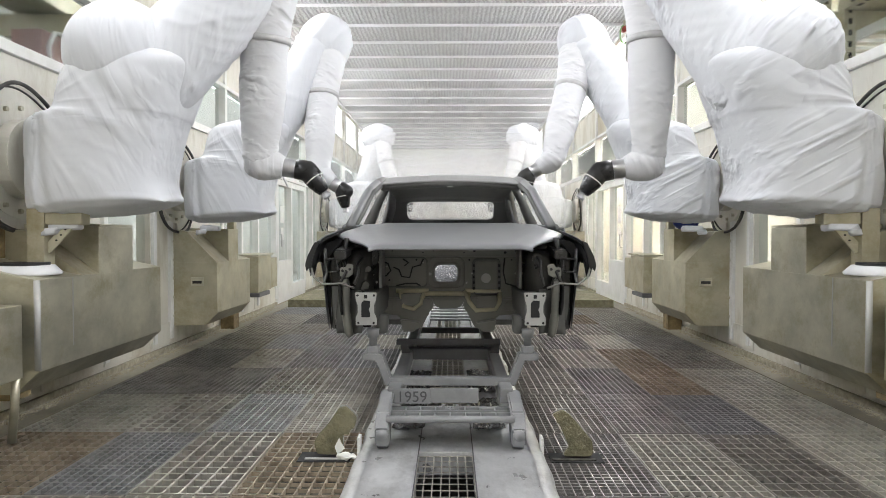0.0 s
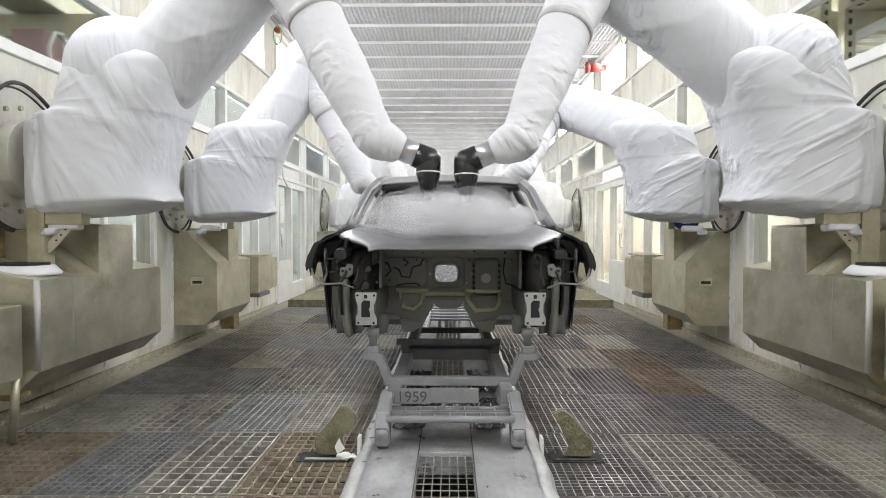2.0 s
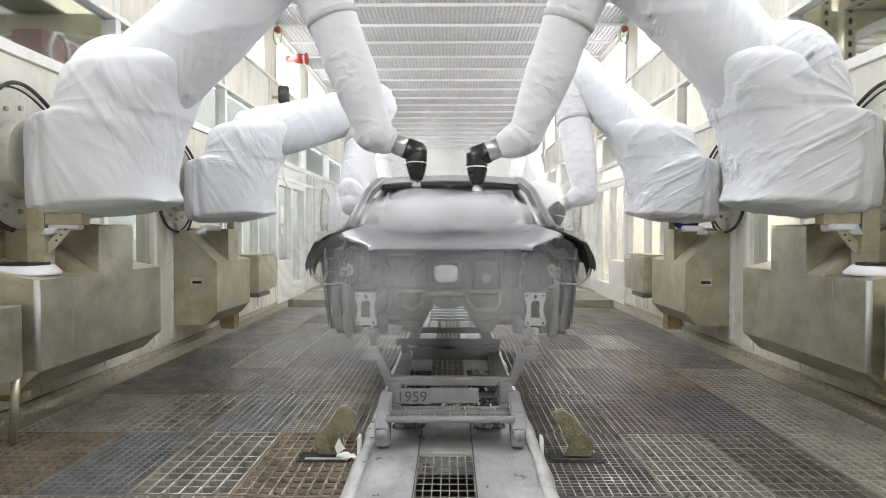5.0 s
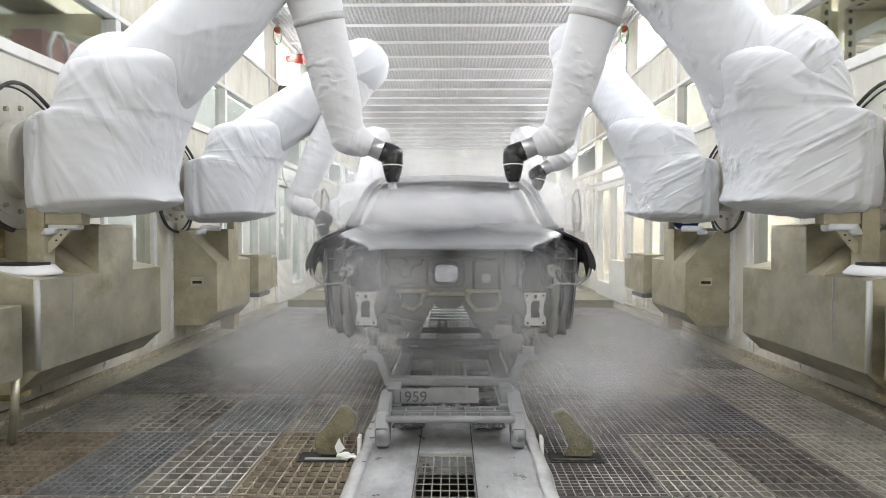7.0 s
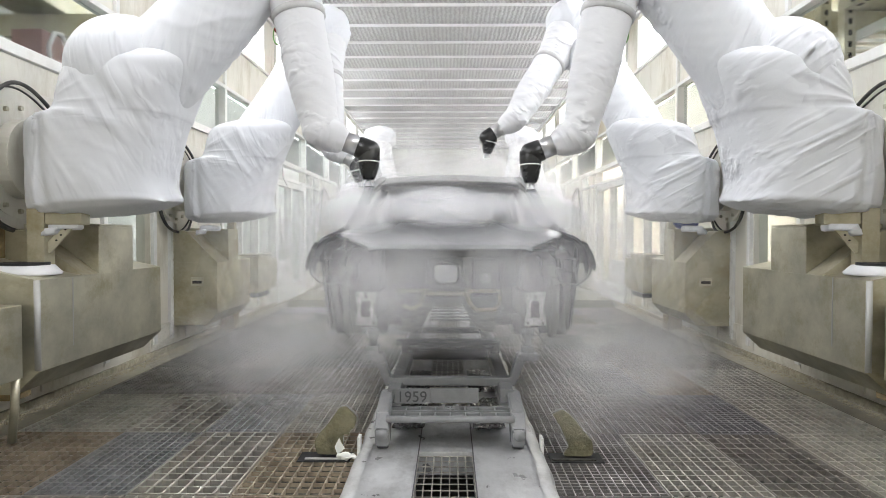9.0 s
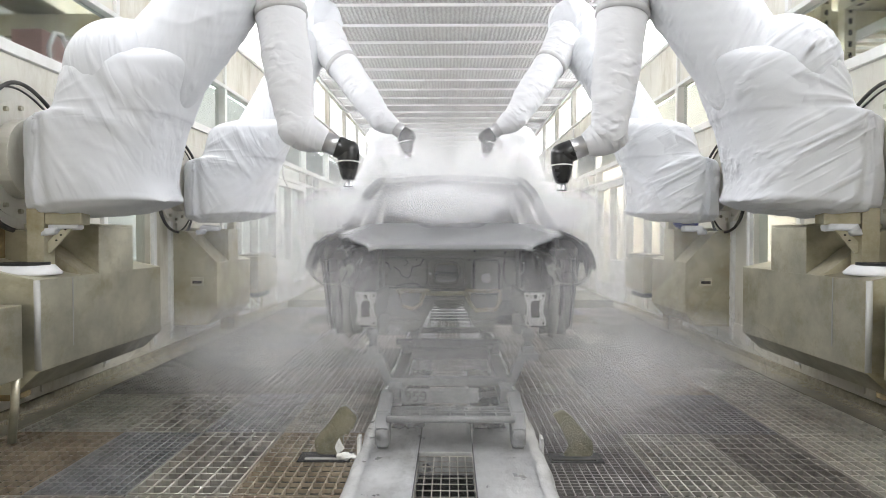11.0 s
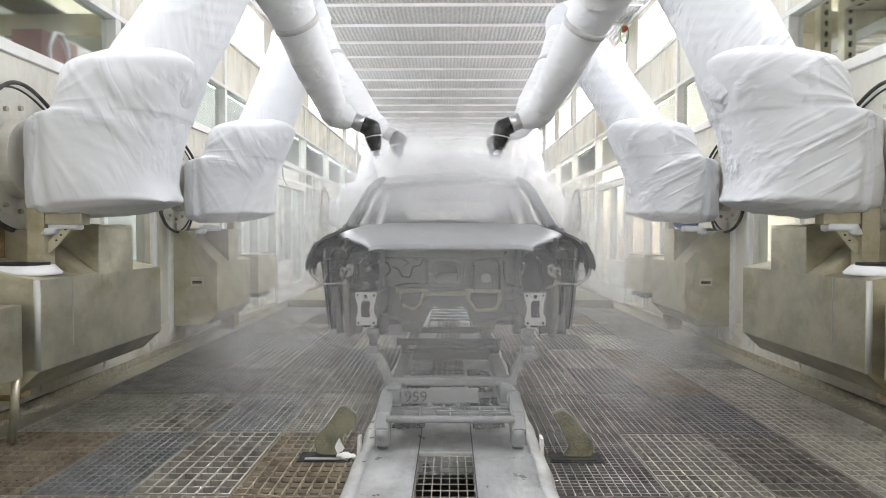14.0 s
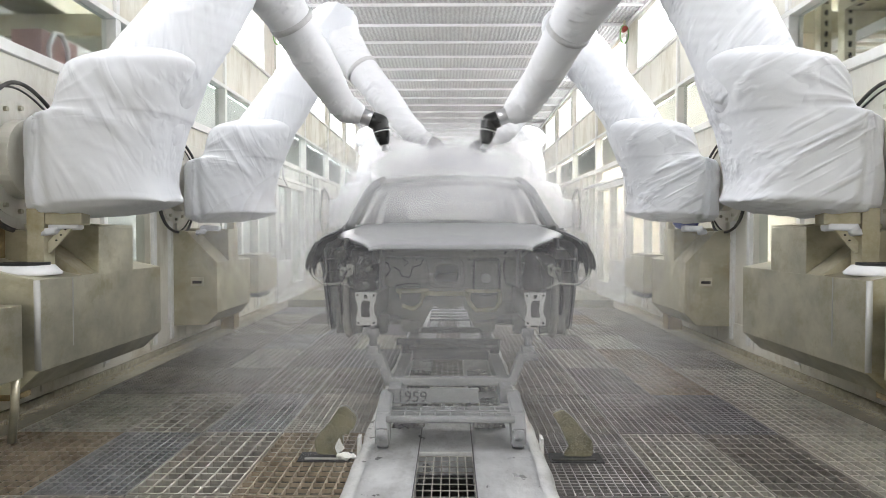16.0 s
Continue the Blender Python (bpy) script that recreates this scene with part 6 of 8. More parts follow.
def motions():
    mist()
    for r, i, table in ((robot_l1, 1, RISE_WEST), (robot_r1, -1, RISE_EAST), (robot_l2, 1, RISE_REAR), (robot_r2, -1, RISE_REAR), (robot_l3, 1, RISE_REAR), (robot_r3, -1, RISE_REAR)):
        walk(r["hump"], [(t, pose(i * (0.79 + 0.04 * h), -0.12 * h, 2.03 + 0.39 * h, 0, i * 14 * h)) for t, h in table])
    for r, o in ((robot_l3, -1), (robot_r3, 1)):
        walk(r["elbow_cover"], [(t, swing((-o * (1.2 + 0.15 * math.sin(t * 0.7)), -0.2 * math.cos(t * 0.5), 3.43), (-o * (1.45 + 0.15 * math.sin(t * 0.7)), -0.2 * math.cos(t * 0.5), 3.45))) for t in range(0, 17, 2)])
        walk(r["lower_arm"], [(t, swing((-o * 1.04, 0, 2.35), (-o * (1.35 + 0.15 * math.sin(t * 0.7)), -0.2 * math.cos(t * 0.5), 3.45))) for t in range(0, 17, 2)])
        walk(r["forearm"], [(t, reach((-o * (1.35 + 0.15 * math.sin(t * 0.7)), -0.2 * math.cos(t * 0.5), 3.45), (-o * (1.75 + 0.3 * math.sin(t * 0.7)), -0.4, 2.05))) for t in range(0, 17, 2)])
        walk(r["wrist"], [(t, swing((-o * (1.75 + 0.3 * math.sin(t * 0.7)), -0.4, 2.05), (-o * (2.05 + 0.3 * math.sin(t * 0.7)), -0.4, 1.92))) for t in range(0, 17, 2)])
        walk(r["spray_head"], [(t, swing((-o * (2.08 + 0.3 * math.sin(t * 0.7)), -0.4, 1.91), (-o * (2.08 + 0.3 * math.sin(t * 0.7)), -0.4, 1.6))) for t in range(0, 17, 2)])
    walk(robot_l1["elbow_cover"], [
        (0, swing((1.598, 0.162, 3.109), (1.710, 0.217, 3.265))),
        (0.5, swing((1.478, -0.326, 3.075), (1.576, -0.374, 3.242))),
        (1, swing((1.394, -0.729, 2.984), (1.467, -0.857, 3.119))),
        (1.5, swing((1.579, -0.408, 3.081), (1.690, -0.469, 3.236))),
        (2, swing((1.739, -0.262, 3.006), (1.881, -0.293, 3.143))),
        (2.5, swing((1.764, -0.045, 3.086), (1.902, -0.033, 3.230))),
        (3, swing((1.807, -0.034, 3.124), (1.946, -0.020, 3.268))),
        (3.5, swing((1.916, 0.000, 3.125), (2.063, 0.019, 3.259))),
        (4, swing((1.887, 0.029, 3.147), (2.030, 0.052, 3.285))),
        (6.5, swing((1.822, -0.079, 3.165), (1.959, -0.073, 3.311))),
        (7, swing((1.831, -0.069, 3.174), (1.968, -0.062, 3.320))),
        (7.5, swing((1.693, 0.010, 3.201), (1.812, 0.032, 3.360))),
        (8, swing((1.666, -0.001, 3.146), (1.787, 0.020, 3.304))),
        (8.5, swing((1.662, 0.115, 3.184), (1.777, 0.157, 3.342))),
        (9, swing((1.700, 0.124, 3.207), (1.818, 0.166, 3.363))),
        (11.5, swing((1.609, 0.111, 3.228), (1.714, 0.152, 3.393))),
        (12, swing((1.651, 0.119, 3.248), (1.759, 0.160, 3.411))),
        (12.5, swing((1.683, 0.104, 3.301), (1.825, 0.064, 3.391))),
        (13, swing((1.548, -0.000, 3.279), (1.844, -0.080, 3.297))),
        (13.5, swing((1.400, 0.188, 3.320), (1.812, 0.068, 3.276))),
        (14, swing((1.400, 0.399, 3.320), (1.643, 0.279, 3.342))),
        (14.5, swing((1.400, 0.460, 3.320), (1.823, 0.340, 3.188))),
        (15, swing((1.400, 0.374, 3.320), (1.988, 0.254, 3.069))),
        (15.5, swing((1.400, 0.465, 3.320), (1.646, 0.345, 3.318))),
        (16, swing((1.400, 0.564, 3.320), (1.480, 0.444, 3.371))),
    ])
    walk(robot_l1["lower_arm"], [
        (0, swing(joint(1), (1.710, 0.217, 3.265))),
        (0.5, swing(joint(1), (1.576, -0.374, 3.242))),
        (1, swing(joint(1), (1.467, -0.857, 3.119))),
        (1.5, swing(joint(1), (1.690, -0.469, 3.236))),
        (2, swing(joint(1), (1.881, -0.293, 3.143))),
        (2.5, swing(joint(1), (1.902, -0.033, 3.230))),
        (3, swing(joint(1), (1.946, -0.020, 3.268))),
        (3.5, swing(joint(1), (2.063, 0.019, 3.259))),
        (4, swing(joint(1), (2.030, 0.052, 3.285))),
        (6.5, swing(joint(1), (1.959, -0.073, 3.311))),
        (7, swing(joint(1), (1.968, -0.062, 3.320))),
        (7.5, swing(joint(1), (1.812, 0.032, 3.360))),
        (8, swing(joint(1), (1.787, 0.020, 3.304))),
        (8.5, swing(joint(1), (1.777, 0.157, 3.342))),
        (9, swing(joint(1), (1.818, 0.166, 3.363))),
        (11.5, swing(joint(1), (1.714, 0.152, 3.393))),
        (12, swing(joint(1), (1.759, 0.160, 3.411))),
        (12.5, swing(joint(1), (1.683, 0.104, 3.401))),
        (13, swing(joint(1), (1.548, -0.000, 3.379))),
        (13.5, swing(joint(1), (1.400, 0.188, 3.420))),
        (14, swing(joint(1), (1.400, 0.399, 3.420))),
        (14.5, swing(joint(1), (1.400, 0.460, 3.420))),
        (15, swing(joint(1), (1.400, 0.374, 3.420))),
        (15.5, swing(joint(1), (1.400, 0.465, 3.420))),
        (16, swing(joint(1), (1.400, 0.564, 3.420))),
    ])
    walk(robot_l1["forearm"], [
        (0, reach((1.710, 0.217, 3.265), (1.579, 0.400, 1.768))),
        (0.5, reach((1.576, -0.374, 3.242), (1.637, 0.100, 1.770))),
        (1, reach((1.467, -0.857, 3.119), (1.813, -0.300, 1.749))),
        (1.5, reach((1.690, -0.469, 3.236), (2.167, -0.500, 1.805))),
        (2, reach((1.881, -0.293, 3.143), (2.546, -0.550, 1.821))),
        (2.5, reach((1.902, -0.033, 3.230), (2.579, -0.200, 1.911))),
        (3, reach((1.946, -0.020, 3.268), (2.586, 0.000, 1.935))),
        (3.5, reach((2.063, 0.019, 3.259), (2.582, 0.000, 1.896))),
        (4, reach((2.030, 0.052, 3.285), (2.508, 0.000, 1.912))),
        (6.5, reach((1.959, -0.073, 3.311), (2.372, 0.300, 1.963))),
        (7, reach((1.968, -0.062, 3.320), (2.255, 0.300, 1.947))),
        (7.5, reach((1.812, 0.032, 3.360), (2.224, 0.150, 1.954))),
        (8, reach((1.787, 0.020, 3.304), (2.203, -0.250, 1.898))),
        (8.5, reach((1.777, 0.157, 3.342), (2.052, -0.100, 1.916))),
        (9, reach((1.818, 0.166, 3.363), (2.117, 0.000, 1.943))),
        (11.5, reach((1.714, 0.152, 3.393), (1.909, 0.000, 1.943))),
        (12, reach((1.759, 0.160, 3.411), (1.861, 0.100, 1.964))),
        (12.5, reach((1.825, 0.064, 3.391), (1.900, 0.200, 1.951))),
        (13, reach((1.844, -0.080, 3.297), (1.946, 0.600, 1.990))),
        (13.5, reach((1.812, 0.068, 3.276), (1.994, 1.000, 2.128))),
        (14, reach((1.643, 0.279, 3.342), (1.983, 1.300, 2.303))),
        (14.5, reach((1.823, 0.340, 3.188), (2.301, 1.500, 2.371))),
        (15, reach((1.988, 0.254, 3.069), (2.488, 1.500, 2.407))),
        (15.5, reach((1.646, 0.345, 3.318), (2.093, 1.400, 2.354))),
        (16, reach((1.480, 0.444, 3.371), (2.047, 1.400, 2.365))),
    ])
    walk(robot_l1["wrist"], [
        (0, swing((1.579, 0.400, 1.768), (1.929, 0.450, 1.713))),
        (0.5, swing((1.637, 0.100, 1.770), (1.977, 0.150, 1.710))),
        (1, swing((1.813, -0.300, 1.749), (2.133, -0.250, 1.674))),
        (1.5, swing((2.167, -0.500, 1.805), (2.487, -0.450, 1.675))),
        (2, swing((2.546, -0.550, 1.821), (2.866, -0.500, 1.691))),
        (2.5, swing((2.579, -0.200, 1.911), (2.899, -0.150, 1.781))),
        (3, swing((2.586, 0.000, 1.935), (2.906, 0.050, 1.805))),
        (3.5, swing((2.582, 0.000, 1.896), (2.902, 0.050, 1.766))),
        (4, swing((2.508, 0.000, 1.912), (2.828, 0.050, 1.782))),
        (6.5, swing((2.372, 0.300, 1.963), (2.692, 0.350, 1.833))),
        (7, swing((2.255, 0.300, 1.947), (2.575, 0.350, 1.817))),
        (7.5, swing((2.224, 0.150, 1.954), (2.544, 0.200, 1.824))),
        (8, swing((2.203, -0.250, 1.898), (2.523, -0.200, 1.768))),
        (8.5, swing((2.052, -0.100, 1.916), (2.372, -0.050, 1.786))),
        (9, swing((2.117, 0.000, 1.943), (2.437, 0.050, 1.813))),
        (11.5, swing((1.909, 0.000, 1.943), (2.229, 0.050, 1.813))),
        (12, swing((1.861, 0.100, 1.964), (2.181, 0.150, 1.834))),
        (12.5, swing((1.900, 0.200, 1.951), (2.220, 0.250, 1.821))),
        (13, swing((1.946, 0.600, 1.990), (2.266, 0.650, 1.860))),
        (13.5, swing((1.994, 1.000, 2.128), (2.314, 1.050, 1.998))),
        (14, swing((1.983, 1.300, 2.303), (2.303, 1.350, 2.173))),
        (14.5, swing((2.301, 1.500, 2.371), (2.621, 1.550, 2.241))),
        (15, swing((2.488, 1.500, 2.407), (2.808, 1.550, 2.277))),
        (15.5, swing((2.093, 1.400, 2.354), (2.413, 1.450, 2.224))),
        (16, swing((2.047, 1.400, 2.365), (2.367, 1.450, 2.235))),
    ])
    walk(robot_l1["spray_head"], [
        (0, swing((1.929, 0.450, 1.713), (2.089, 0.450, 1.503))),
        (0.5, swing((1.977, 0.150, 1.710), (2.137, 0.150, 1.500))),
        (1, swing((2.133, -0.250, 1.674), (2.293, -0.250, 1.464))),
        (1.5, swing((2.487, -0.450, 1.675), (2.508, -0.450, 1.415))),
        (2, swing((2.866, -0.500, 1.691), (2.866, -0.520, 1.431))),
        (2.5, swing((2.899, -0.150, 1.781), (2.899, -0.170, 1.521))),
        (3, swing((2.906, 0.050, 1.805), (2.906, 0.030, 1.545))),
        (3.5, swing((2.902, 0.050, 1.766), (2.902, 0.030, 1.506))),
        (4, swing((2.828, 0.050, 1.782), (2.828, 0.030, 1.522))),
        (6.5, swing((2.692, 0.350, 1.833), (2.692, 0.330, 1.573))),
        (7, swing((2.575, 0.350, 1.817), (2.575, 0.330, 1.557))),
        (7.5, swing((2.544, 0.200, 1.824), (2.544, 0.180, 1.564))),
        (8, swing((2.523, -0.200, 1.768), (2.523, -0.220, 1.508))),
        (8.5, swing((2.372, -0.050, 1.786), (2.372, -0.070, 1.526))),
        (9, swing((2.437, 0.050, 1.813), (2.437, 0.030, 1.553))),
        (11.5, swing((2.229, 0.050, 1.813), (2.229, 0.030, 1.553))),
        (12, swing((2.181, 0.150, 1.834), (2.181, 0.130, 1.574))),
        (12.5, swing((2.220, 0.250, 1.821), (2.220, 0.230, 1.561))),
        (13, swing((2.266, 0.650, 1.860), (2.266, 0.630, 1.600))),
        (13.5, swing((2.314, 1.050, 1.998), (2.364, 1.050, 1.748))),
        (14, swing((2.303, 1.350, 2.173), (2.353, 1.350, 1.923))),
        (14.5, swing((2.621, 1.550, 2.241), (2.671, 1.550, 1.991))),
        (15, swing((2.808, 1.550, 2.277), (2.858, 1.550, 2.027))),
        (15.5, swing((2.413, 1.450, 2.224), (2.463, 1.450, 1.974))),
        (16, swing((2.367, 1.450, 2.235), (2.417, 1.450, 1.985))),
    ])
    walk(robot_r1["elbow_cover"], [
        (0, swing((-1.418, 0.333, 3.128), (-1.495, 0.423, 3.290))),
        (0.5, swing((-1.500, -0.655, 2.899), (-1.601, -0.774, 3.024))),
        (1, swing((-1.529, -0.572, 3.009), (-1.631, -0.669, 3.151))),
        (1.5, swing((-1.678, -0.369, 3.013), (-1.809, -0.423, 3.154))),
        (2, swing((-1.878, -0.044, 2.973), (-2.036, -0.032, 3.094))),
        (2.5, swing((-1.913, 0.062, 3.094), (-2.062, 0.091, 3.224))),
        (3, swing((-1.923, 0.007, 3.137), (-2.070, 0.027, 3.271))),
        (3.5, swing((-1.909, 0.033, 3.137), (-2.054, 0.057, 3.272))),
        (4, swing((-1.830, 0.004, 3.128), (-1.970, 0.024, 3.269))),
        (6.5, swing((-1.850, -0.072, 3.162), (-1.989, -0.066, 3.305))),
        (7, swing((-1.715, -0.034, 3.181), (-1.839, -0.020, 3.337))),
        (7.5, swing((-1.624, 0.010, 3.183), (-1.736, 0.033, 3.347))),
        (8, swing((-1.699, -0.014, 3.110), (-1.828, 0.005, 3.262))),
        (8.5, swing((-1.692, 0.097, 3.164), (-1.813, 0.135, 3.319))),
        (9, swing((-1.658, 0.059, 3.191), (-1.773, 0.091, 3.351))),
        (11.5, swing((-1.624, 0.103, 3.211), (-1.732, 0.143, 3.374))),
        (12, swing((-1.668, 0.100, 3.220), (-1.781, 0.138, 3.381))),
        (12.5, swing((-1.673, 0.098, 3.288), (-1.810, 0.058, 3.372))),
        (13, swing((-1.556, -0.043, 3.277), (-1.869, -0.123, 3.291))),
        (13.5, swing((-1.400, 0.176, 3.320), (-1.767, 0.056, 3.314))),
        (14, swing((-1.400, 0.385, 3.320), (-1.748, 0.265, 3.276))),
        (14.5, swing((-1.400, 0.349, 3.320), (-2.063, 0.229, 3.001))),
        (15, swing((-1.400, 0.452, 3.320), (-1.801, 0.332, 3.210))),
        (15.5, swing((-1.400, 0.479, 3.320), (-1.603, 0.359, 3.339))),
        (16, swing((-1.400, 0.341, 3.320), (-1.887, 0.221, 3.176))),
    ])
    walk(robot_r1["lower_arm"], [
        (0, swing(joint(-1), (-1.495, 0.423, 3.290))),
        (0.5, swing(joint(-1), (-1.601, -0.774, 3.024))),
        (1, swing(joint(-1), (-1.631, -0.669, 3.151))),
        (1.5, swing(joint(-1), (-1.809, -0.423, 3.154))),
        (2, swing(joint(-1), (-2.036, -0.032, 3.094))),
        (2.5, swing(joint(-1), (-2.062, 0.091, 3.224))),
        (3, swing(joint(-1), (-2.070, 0.027, 3.271))),
        (3.5, swing(joint(-1), (-2.054, 0.057, 3.272))),
        (4, swing(joint(-1), (-1.970, 0.024, 3.269))),
        (6.5, swing(joint(-1), (-1.989, -0.066, 3.305))),
        (7, swing(joint(-1), (-1.839, -0.020, 3.337))),
        (7.5, swing(joint(-1), (-1.736, 0.033, 3.347))),
        (8, swing(joint(-1), (-1.828, 0.005, 3.262))),
        (8.5, swing(joint(-1), (-1.813, 0.135, 3.319))),
        (9, swing(joint(-1), (-1.773, 0.091, 3.351))),
        (11.5, swing(joint(-1), (-1.732, 0.143, 3.374))),
        (12, swing(joint(-1), (-1.781, 0.138, 3.381))),
        (12.5, swing(joint(-1), (-1.673, 0.098, 3.388))),
        (13, swing(joint(-1), (-1.556, -0.043, 3.377))),
        (13.5, swing(joint(-1), (-1.400, 0.176, 3.420))),
        (14, swing(joint(-1), (-1.400, 0.385, 3.420))),
        (14.5, swing(joint(-1), (-1.400, 0.349, 3.420))),
        (15, swing(joint(-1), (-1.400, 0.452, 3.420))),
        (15.5, swing(joint(-1), (-1.400, 0.479, 3.420))),
        (16, swing(joint(-1), (-1.400, 0.341, 3.420))),
    ])
    walk(robot_r1["forearm"], [
        (0, reach((-1.495, 0.423, 3.290), (-1.532, 0.400, 1.760))),
        (0.5, reach((-1.601, -0.774, 3.024), (-1.649, 0.100, 1.758))),
        (1, reach((-1.631, -0.669, 3.151), (-2.022, -0.300, 1.735))),
        (1.5, reach((-1.809, -0.423, 3.154), (-2.415, -0.500, 1.777))),
        (2, reach((-2.036, -0.032, 3.094), (-2.584, -0.550, 1.807))),
        (2.5, reach((-2.062, 0.091, 3.224), (-2.575, -0.200, 1.885))),
        (3, reach((-2.070, 0.027, 3.271), (-2.574, 0.000, 1.908))),
        (3.5, reach((-2.054, 0.057, 3.272), (-2.516, 0.000, 1.896))),
        (4, reach((-1.970, 0.024, 3.269), (-2.520, 0.000, 1.904))),
        (6.5, reach((-1.989, -0.066, 3.305), (-2.305, 0.300, 1.938))),
        (7, reach((-1.839, -0.020, 3.337), (-2.217, 0.300, 1.951))),
        (7.5, reach((-1.736, 0.033, 3.347), (-2.191, 0.150, 1.933))),
        (8, reach((-1.828, 0.005, 3.262), (-2.136, -0.250, 1.824))),
        (8.5, reach((-1.813, 0.135, 3.319), (-2.133, -0.100, 1.897))),
        (9, reach((-1.773, 0.091, 3.351), (-2.128, 0.000, 1.920))),
        (11.5, reach((-1.732, 0.143, 3.374), (-1.890, 0.000, 1.916))),
        (12, reach((-1.781, 0.138, 3.381), (-1.909, 0.100, 1.928))),
        (12.5, reach((-1.810, 0.058, 3.372), (-1.958, 0.200, 1.927))),
        (13, reach((-1.869, -0.123, 3.291), (-2.021, 0.600, 2.017))),
        (13.5, reach((-1.767, 0.056, 3.314), (-2.018, 1.000, 2.190))),
        (14, reach((-1.748, 0.265, 3.276), (-2.218, 1.300, 2.303))),
        (14.5, reach((-2.063, 0.229, 3.001), (-2.550, 1.500, 2.376))),
        (15, reach((-1.801, 0.332, 3.210), (-2.203, 1.500, 2.366))),
        (15.5, reach((-1.603, 0.359, 3.339), (-1.945, 1.400, 2.319))),
        (16, reach((-1.887, 0.221, 3.176), (-2.328, 1.400, 2.370))),
    ])
    walk(robot_r1["wrist"], [
        (0, swing((-1.532, 0.400, 1.760), (-1.882, 0.450, 1.705))),
        (0.5, swing((-1.649, 0.100, 1.758), (-1.989, 0.150, 1.698))),
        (1, swing((-2.022, -0.300, 1.735), (-2.342, -0.250, 1.660))),
        (1.5, swing((-2.415, -0.500, 1.777), (-2.735, -0.450, 1.647))),
        (2, swing((-2.584, -0.550, 1.807), (-2.904, -0.500, 1.677))),
        (2.5, swing((-2.575, -0.200, 1.885), (-2.895, -0.150, 1.755))),
        (3, swing((-2.574, 0.000, 1.908), (-2.894, 0.050, 1.778))),
        (3.5, swing((-2.516, 0.000, 1.896), (-2.836, 0.050, 1.766))),
        (4, swing((-2.520, 0.000, 1.904), (-2.840, 0.050, 1.774))),
        (6.5, swing((-2.305, 0.300, 1.938), (-2.625, 0.350, 1.808))),
        (7, swing((-2.217, 0.300, 1.951), (-2.538, 0.350, 1.821))),
        (7.5, swing((-2.191, 0.150, 1.933), (-2.511, 0.200, 1.803))),
        (8, swing((-2.136, -0.250, 1.824), (-2.456, -0.200, 1.694))),
        (8.5, swing((-2.133, -0.100, 1.897), (-2.453, -0.050, 1.767))),
        (9, swing((-2.128, 0.000, 1.920), (-2.448, 0.050, 1.790))),
        (11.5, swing((-1.890, 0.000, 1.916), (-2.210, 0.050, 1.786))),
        (12, swing((-1.909, 0.100, 1.928), (-2.229, 0.150, 1.798))),
        (12.5, swing((-1.958, 0.200, 1.927), (-2.278, 0.250, 1.797))),
        (13, swing((-2.021, 0.600, 2.017), (-2.341, 0.650, 1.887))),
        (13.5, swing((-2.018, 1.000, 2.190), (-2.338, 1.050, 2.060))),
        (14, swing((-2.218, 1.300, 2.303), (-2.538, 1.350, 2.173))),
        (14.5, swing((-2.550, 1.500, 2.376), (-2.870, 1.550, 2.246))),
        (15, swing((-2.203, 1.500, 2.366), (-2.523, 1.550, 2.236))),
        (15.5, swing((-1.945, 1.400, 2.319), (-2.265, 1.450, 2.189))),
        (16, swing((-2.328, 1.400, 2.370), (-2.648, 1.450, 2.240))),
    ])
